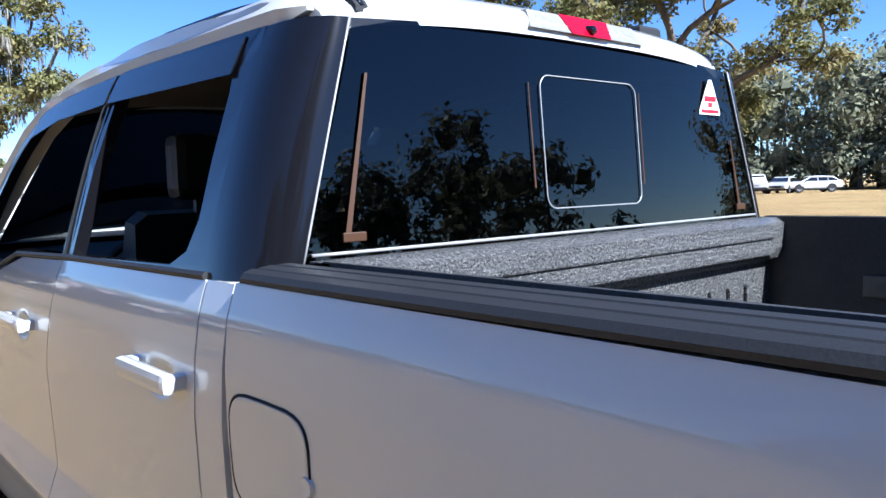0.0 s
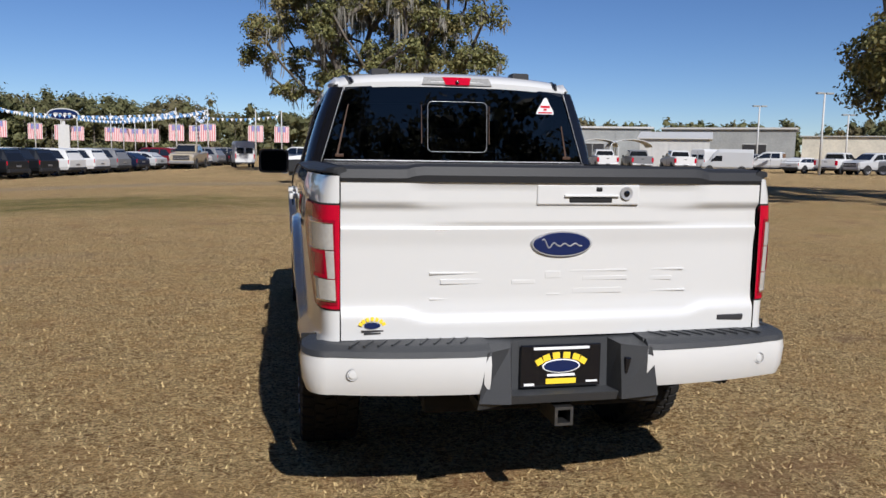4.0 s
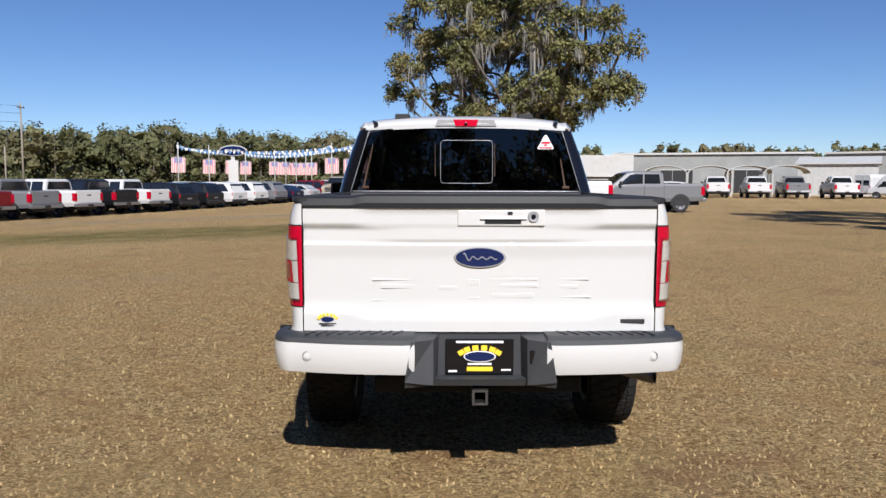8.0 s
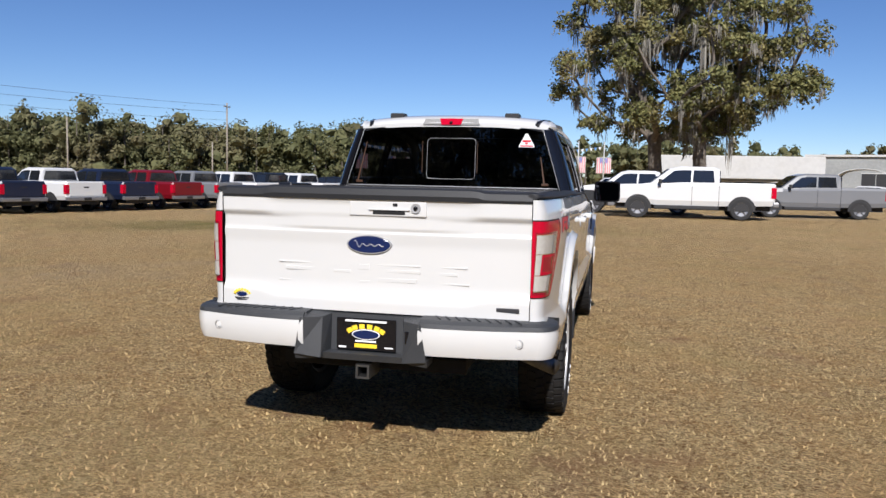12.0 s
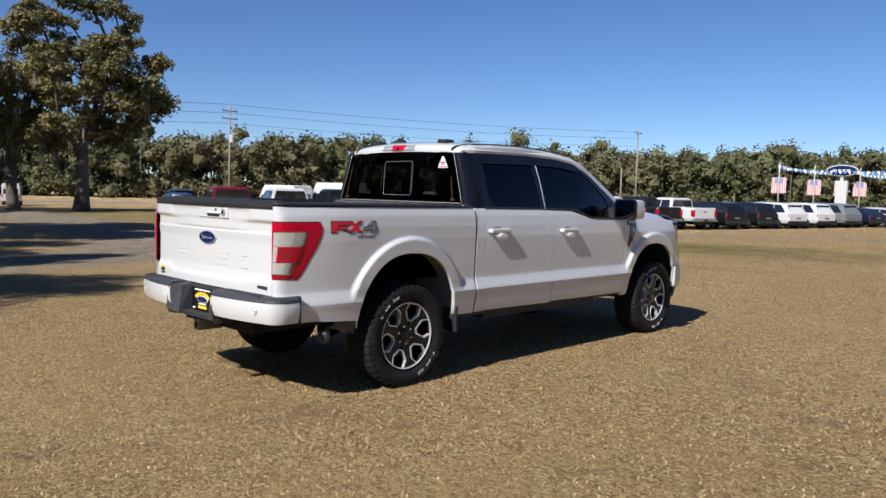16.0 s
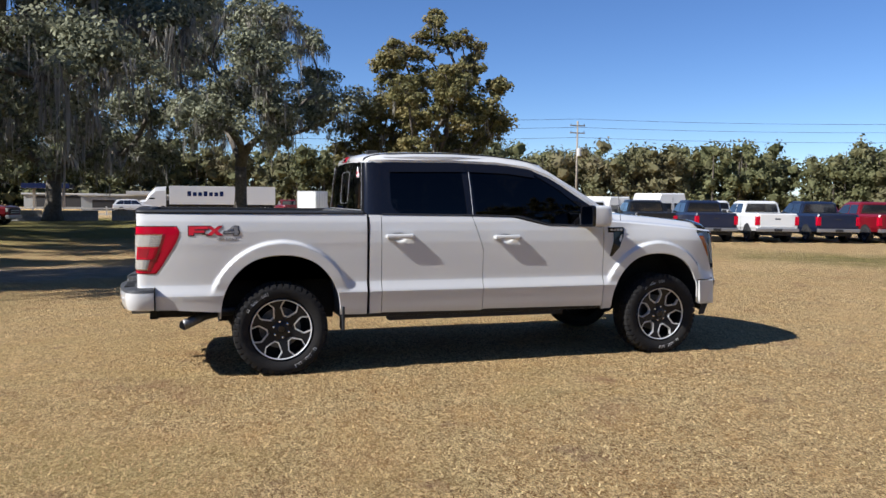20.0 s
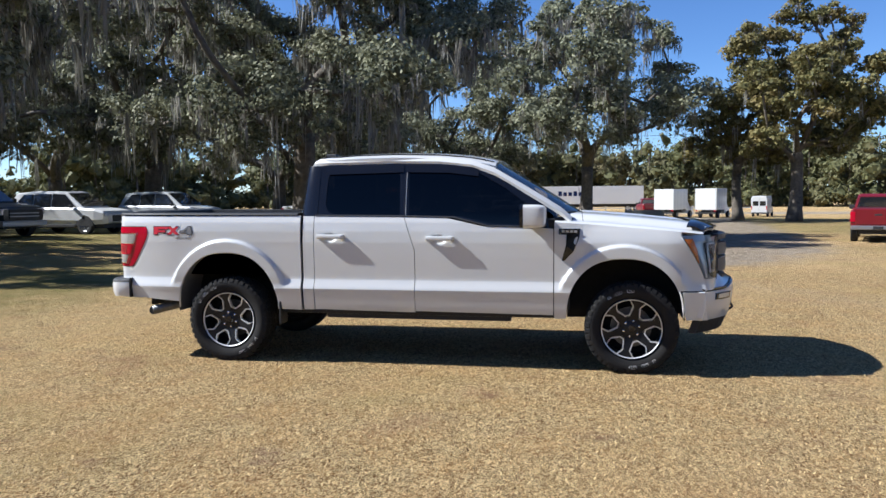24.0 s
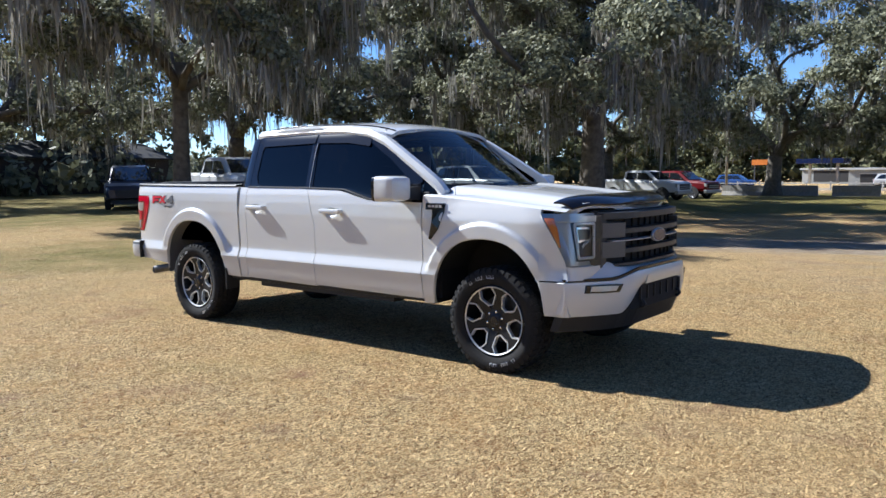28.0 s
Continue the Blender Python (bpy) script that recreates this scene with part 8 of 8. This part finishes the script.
# low concrete barriers along the drive
bar = thing("concrete_barrier", -60.5, -13.5, lie(-60, 0), 0, "grey concrete barrier on the roadside grass", "barrier", "concrete barriers")
part("block", rings([[(0.3, y, 0), (0.12, y, 0.35), (0.08, y, 0.85), (-0.08, y, 0.85), (-0.12, y, 0.35), (-0.3, y, 0)] for y in (-1.7, 1.7)]), M_CONCRETE, bar)
for x, y in ((-60.8, -9.4), (-61.2, -5.0), (-61.4, -0.8), (-61.6, 8.4), (-60.0, -18)):
    copy_thing(bar, pose(x, y, lie(x, y), 0, 0, 3))
# white board fence along the road
for i in range(26):
    y = -42 + i * 2.5
    if i == 0:
        fence = thing("board_fence", -86, 0, lie(-86, 0), 0, "low white board fence along the road", "fence")
    part("post", box(-0.07, 0.07, y - 0.07, y + 0.07, 0, 1.0), M_SHEET, fence)
    part("board", box(0.07, 0.10, y, y + 2.5, 0.72, 0.84), M_SHEET, fence)

# ---- poles, wires, lamps, flags ----
def pole(x, y, h, label, arms=1, r=0.14):
    e = thing("utility_pole", x, y, lie(x, y), 0, label, "utility pole", "utility poles")
    part("post", tube([(0, 0, -0.2), (0, 0, h)], [r, r * 0.7], 10), M_POLE, e, smooth=True)
    for k in range(arms):
        z = h - 0.5 - 0.8 * k
        part("cross_arm", box(-0.06, 0.06, -0.9, 0.9, z - 0.06, z + 0.06), M_POLE, e)
        for yy in (-0.8, 0, 0.8):
            part("insulator", lathe([(0, 0.0), (0.0, 0.04), (0.14, 0.04), (0.18, 0.0)], 8, "z", (0, yy, z + 0.06)), M_STEEL, e)
    return e


P1 = pole(-68, 40, 10.8, "weathered timber utility pole with a transformer", 2)
part("transformer", lathe([(7.0, 0.0), (7.0, 0.25), (7.8, 0.25), (7.85, 0.0)], 14, "z", (0.3, 0.1, 0)), M_SHEET, P1, "grey transformer can")
pole(-51, 94.5, 11.5, "weathered timber utility pole", 1)
pole(-51, 90.5, 6.0, "short timber utility pole", 0, 0.12)
pole(-76, -20, 10.5, "weathered timber utility pole", 1)
pole(-73, 90, 9.5, "timber pole with twin lamps", 0)
def wire(a, b, sag, name="overhead_wire"):
    pts = [(a[0] + (b[0] - a[0]) * q, a[1] + (b[1] - a[1]) * q, a[2] + (b[2] - a[2]) * q - sag * 4 * q * (1 - q)) for q in steps(0, 1, 14)]
    return tagged(part(name, tube(pts, 0.022, 4), M_WIRE), "thin black overhead wire between poles", "wire", "overhead wires")
for z in (10.3, 9.4, 8.3):
    wire((-68, 40, z), (-51, 94.5, z + 0.4), 0.5)
    wire((-68, 40, z), (-76, -20, z - 0.2), 0.7)
    wire((-76, -20, z - 0.2), (-86, -90, z - 0.2), 0.7)
def lamp_post(x, y, h, heads=2):
    e = thing("lamp_post", x, y, lie(x, y), 0, "tall pale lamp post with flat heads", "lamp post", "lamp posts")
    part("post", tube([(0, 0, 0), (0, 0, h)], [0.11, 0.07], 10), M_SHEET, e, smooth=True)
    for s in (1, -1):
        part("lamp_head", box(s * 0.1, s * 0.8, -0.15, 0.15, h - 0.05, h + 0.1, 0.03), M_GREYWALL, e)
        part("arm", box(s * 0.0, s * 0.3, -0.04, 0.04, h - 0.03, h + 0.03), M_SHEET, e)
    return e
lamp_post(50.2, 72, 6.8)
lamp_post(59.5, 70, 6.0)
lamp_post(45, 55, 6.8)
flags = [(-33.8, 101.6), (-31.5, 108), (-29.6, 113), (-29.1, 119.5), (-25, 122), (-24, 126), (-23, 130), (-21.5, 131), (-20, 128), (-12.8, 100), (-8.6, 96), (-3.0, 98), (0.2, 100), (-10.8, 104)]
fl = thing("flag_pole", flags[0][0], flags[0][1], 0, 0, "pole with faded striped banner flags", "flag pole", "flag poles")
part("post", tube([(0, 0, -0.4), (0, 0, 6.6)], [0.09, 0.06], 8), M_SHEET, fl, smooth=True)
part("arm", box(-0.9, 0.9, -0.02, 0.02, 4.55, 4.6), M_SHEET, fl)
for s in (1, -1):
    f = part("banner", sheet(steps(0.12, 0.95, 5), steps(2.5, 4.5, 6), lambda x, z: (s * x, 0.05 * math.sin(3 * x + z), z), (0, 0.01, 0)), M_FLAG, fl, "faded banner with stripes")
    for k in range(3):
        part("stripe", sheet([0.2 + 0.27 * k, 0.32 + 0.27 * k], steps(2.5, 4.48, 6), lambda x, z: (s * x, 0.05 * math.sin(3 * x + z) - 0.008, z), None), M_FLAGRED, f)
    part("blue_corner", sheet([0.14, 0.5], steps(3.8, 4.48, 3), lambda x, z: (s * x, 0.05 * math.sin(3 * x + z) - 0.014, z), None), M_FLAGBLUE, f)
for x, y in flags[1:]:
    copy_thing(fl, pose(x, y, -0.1, 0, 0, -10))
# strings of pennants between the poles
M_PENNANT = [mat("white_pennant", (0.75, 0.75, 0.75), 0.6), mat("blue_pennant", (0.12, 0.28, 0.55), 0.6)]
for k, (a, b) in enumerate(((0, 3), (0, 9), (3, 9), (4, 10), (9, 12), (10, 13), (5, 9), (2, 10))):
    p, q = flags[a], flags[b]
    z = 6.2 - 0.25 * (k % 3)
    string = wire((p[0], p[1], z), (q[0], q[1], z), 0.6, "pennant_string")
    tagged(string, "string of white and blue pennants between flag poles", "pennants", "pennant strings")
    n = int(math.dist(p, q) / 0.55)
    for c in (0, 1):
        bm = bmesh.new()
        for i in range(c, n, 2):
            f = i / n
            x, y, zz = p[0] + (q[0] - p[0]) * f, p[1] + (q[1] - p[1]) * f, z - 0.6 * 4 * f * (1 - f)
            v = [bm.verts.new((x - 0.2, y, zz)), bm.verts.new((x + 0.2, y, zz)), bm.verts.new((x, y + 0.05, zz - 0.45))]
            bm.faces.new(v)
        tagged(part("pennant", bm, M_PENNANT[c], string), kind="stuff")
# tall oval sign and small red oval sign
sg = thing("oval_sign", -28, 108, 0, 8, "blue oval sign on a tall white pylon", "sign")
part("pylon", box(-0.7, 0.7, -0.3, 0.3, 0, 4.3, 0.03), M_SHEET, sg)
oval_plate(0, 0.0, 5.7, 1.95, 0.78, 0.3, M_SHEET, sg, "oval_rim")
oval_plate(0, -0.1, 5.7, 1.8, 0.66, 0.3, M_BLUE, sg, "oval_face")
for x0, x1 in ((-1.1, -0.6), (-0.45, -0.1), (0.1, 0.45), (0.6, 1.0)):
    part("sign_mark", box(x0, x1, -0.46, -0.38, 5.5, 5.85, 0.02), M_SHEET, sg)
part("sign_post", box(-0.2, 0.2, -0.1, 0.1, 4.3, 5.2), M_SHEET, sg)
rs = thing("red_oval_sign", 9.3, 92, 0, 0, "red and white oval roadside sign", "sign")
oval_plate(0, 0.0, 3.3, 1.6, 0.65, 0.2, M_SHEET, rs, "oval_rim")
oval_plate(0, -0.05, 3.3, 1.45, 0.52, 0.2, M_PRINTRED, rs, "oval_face")
part("sign_post", box(-0.1, 0.1, 0.0, 0.15, 0, 2.8), M_SHEET, rs)
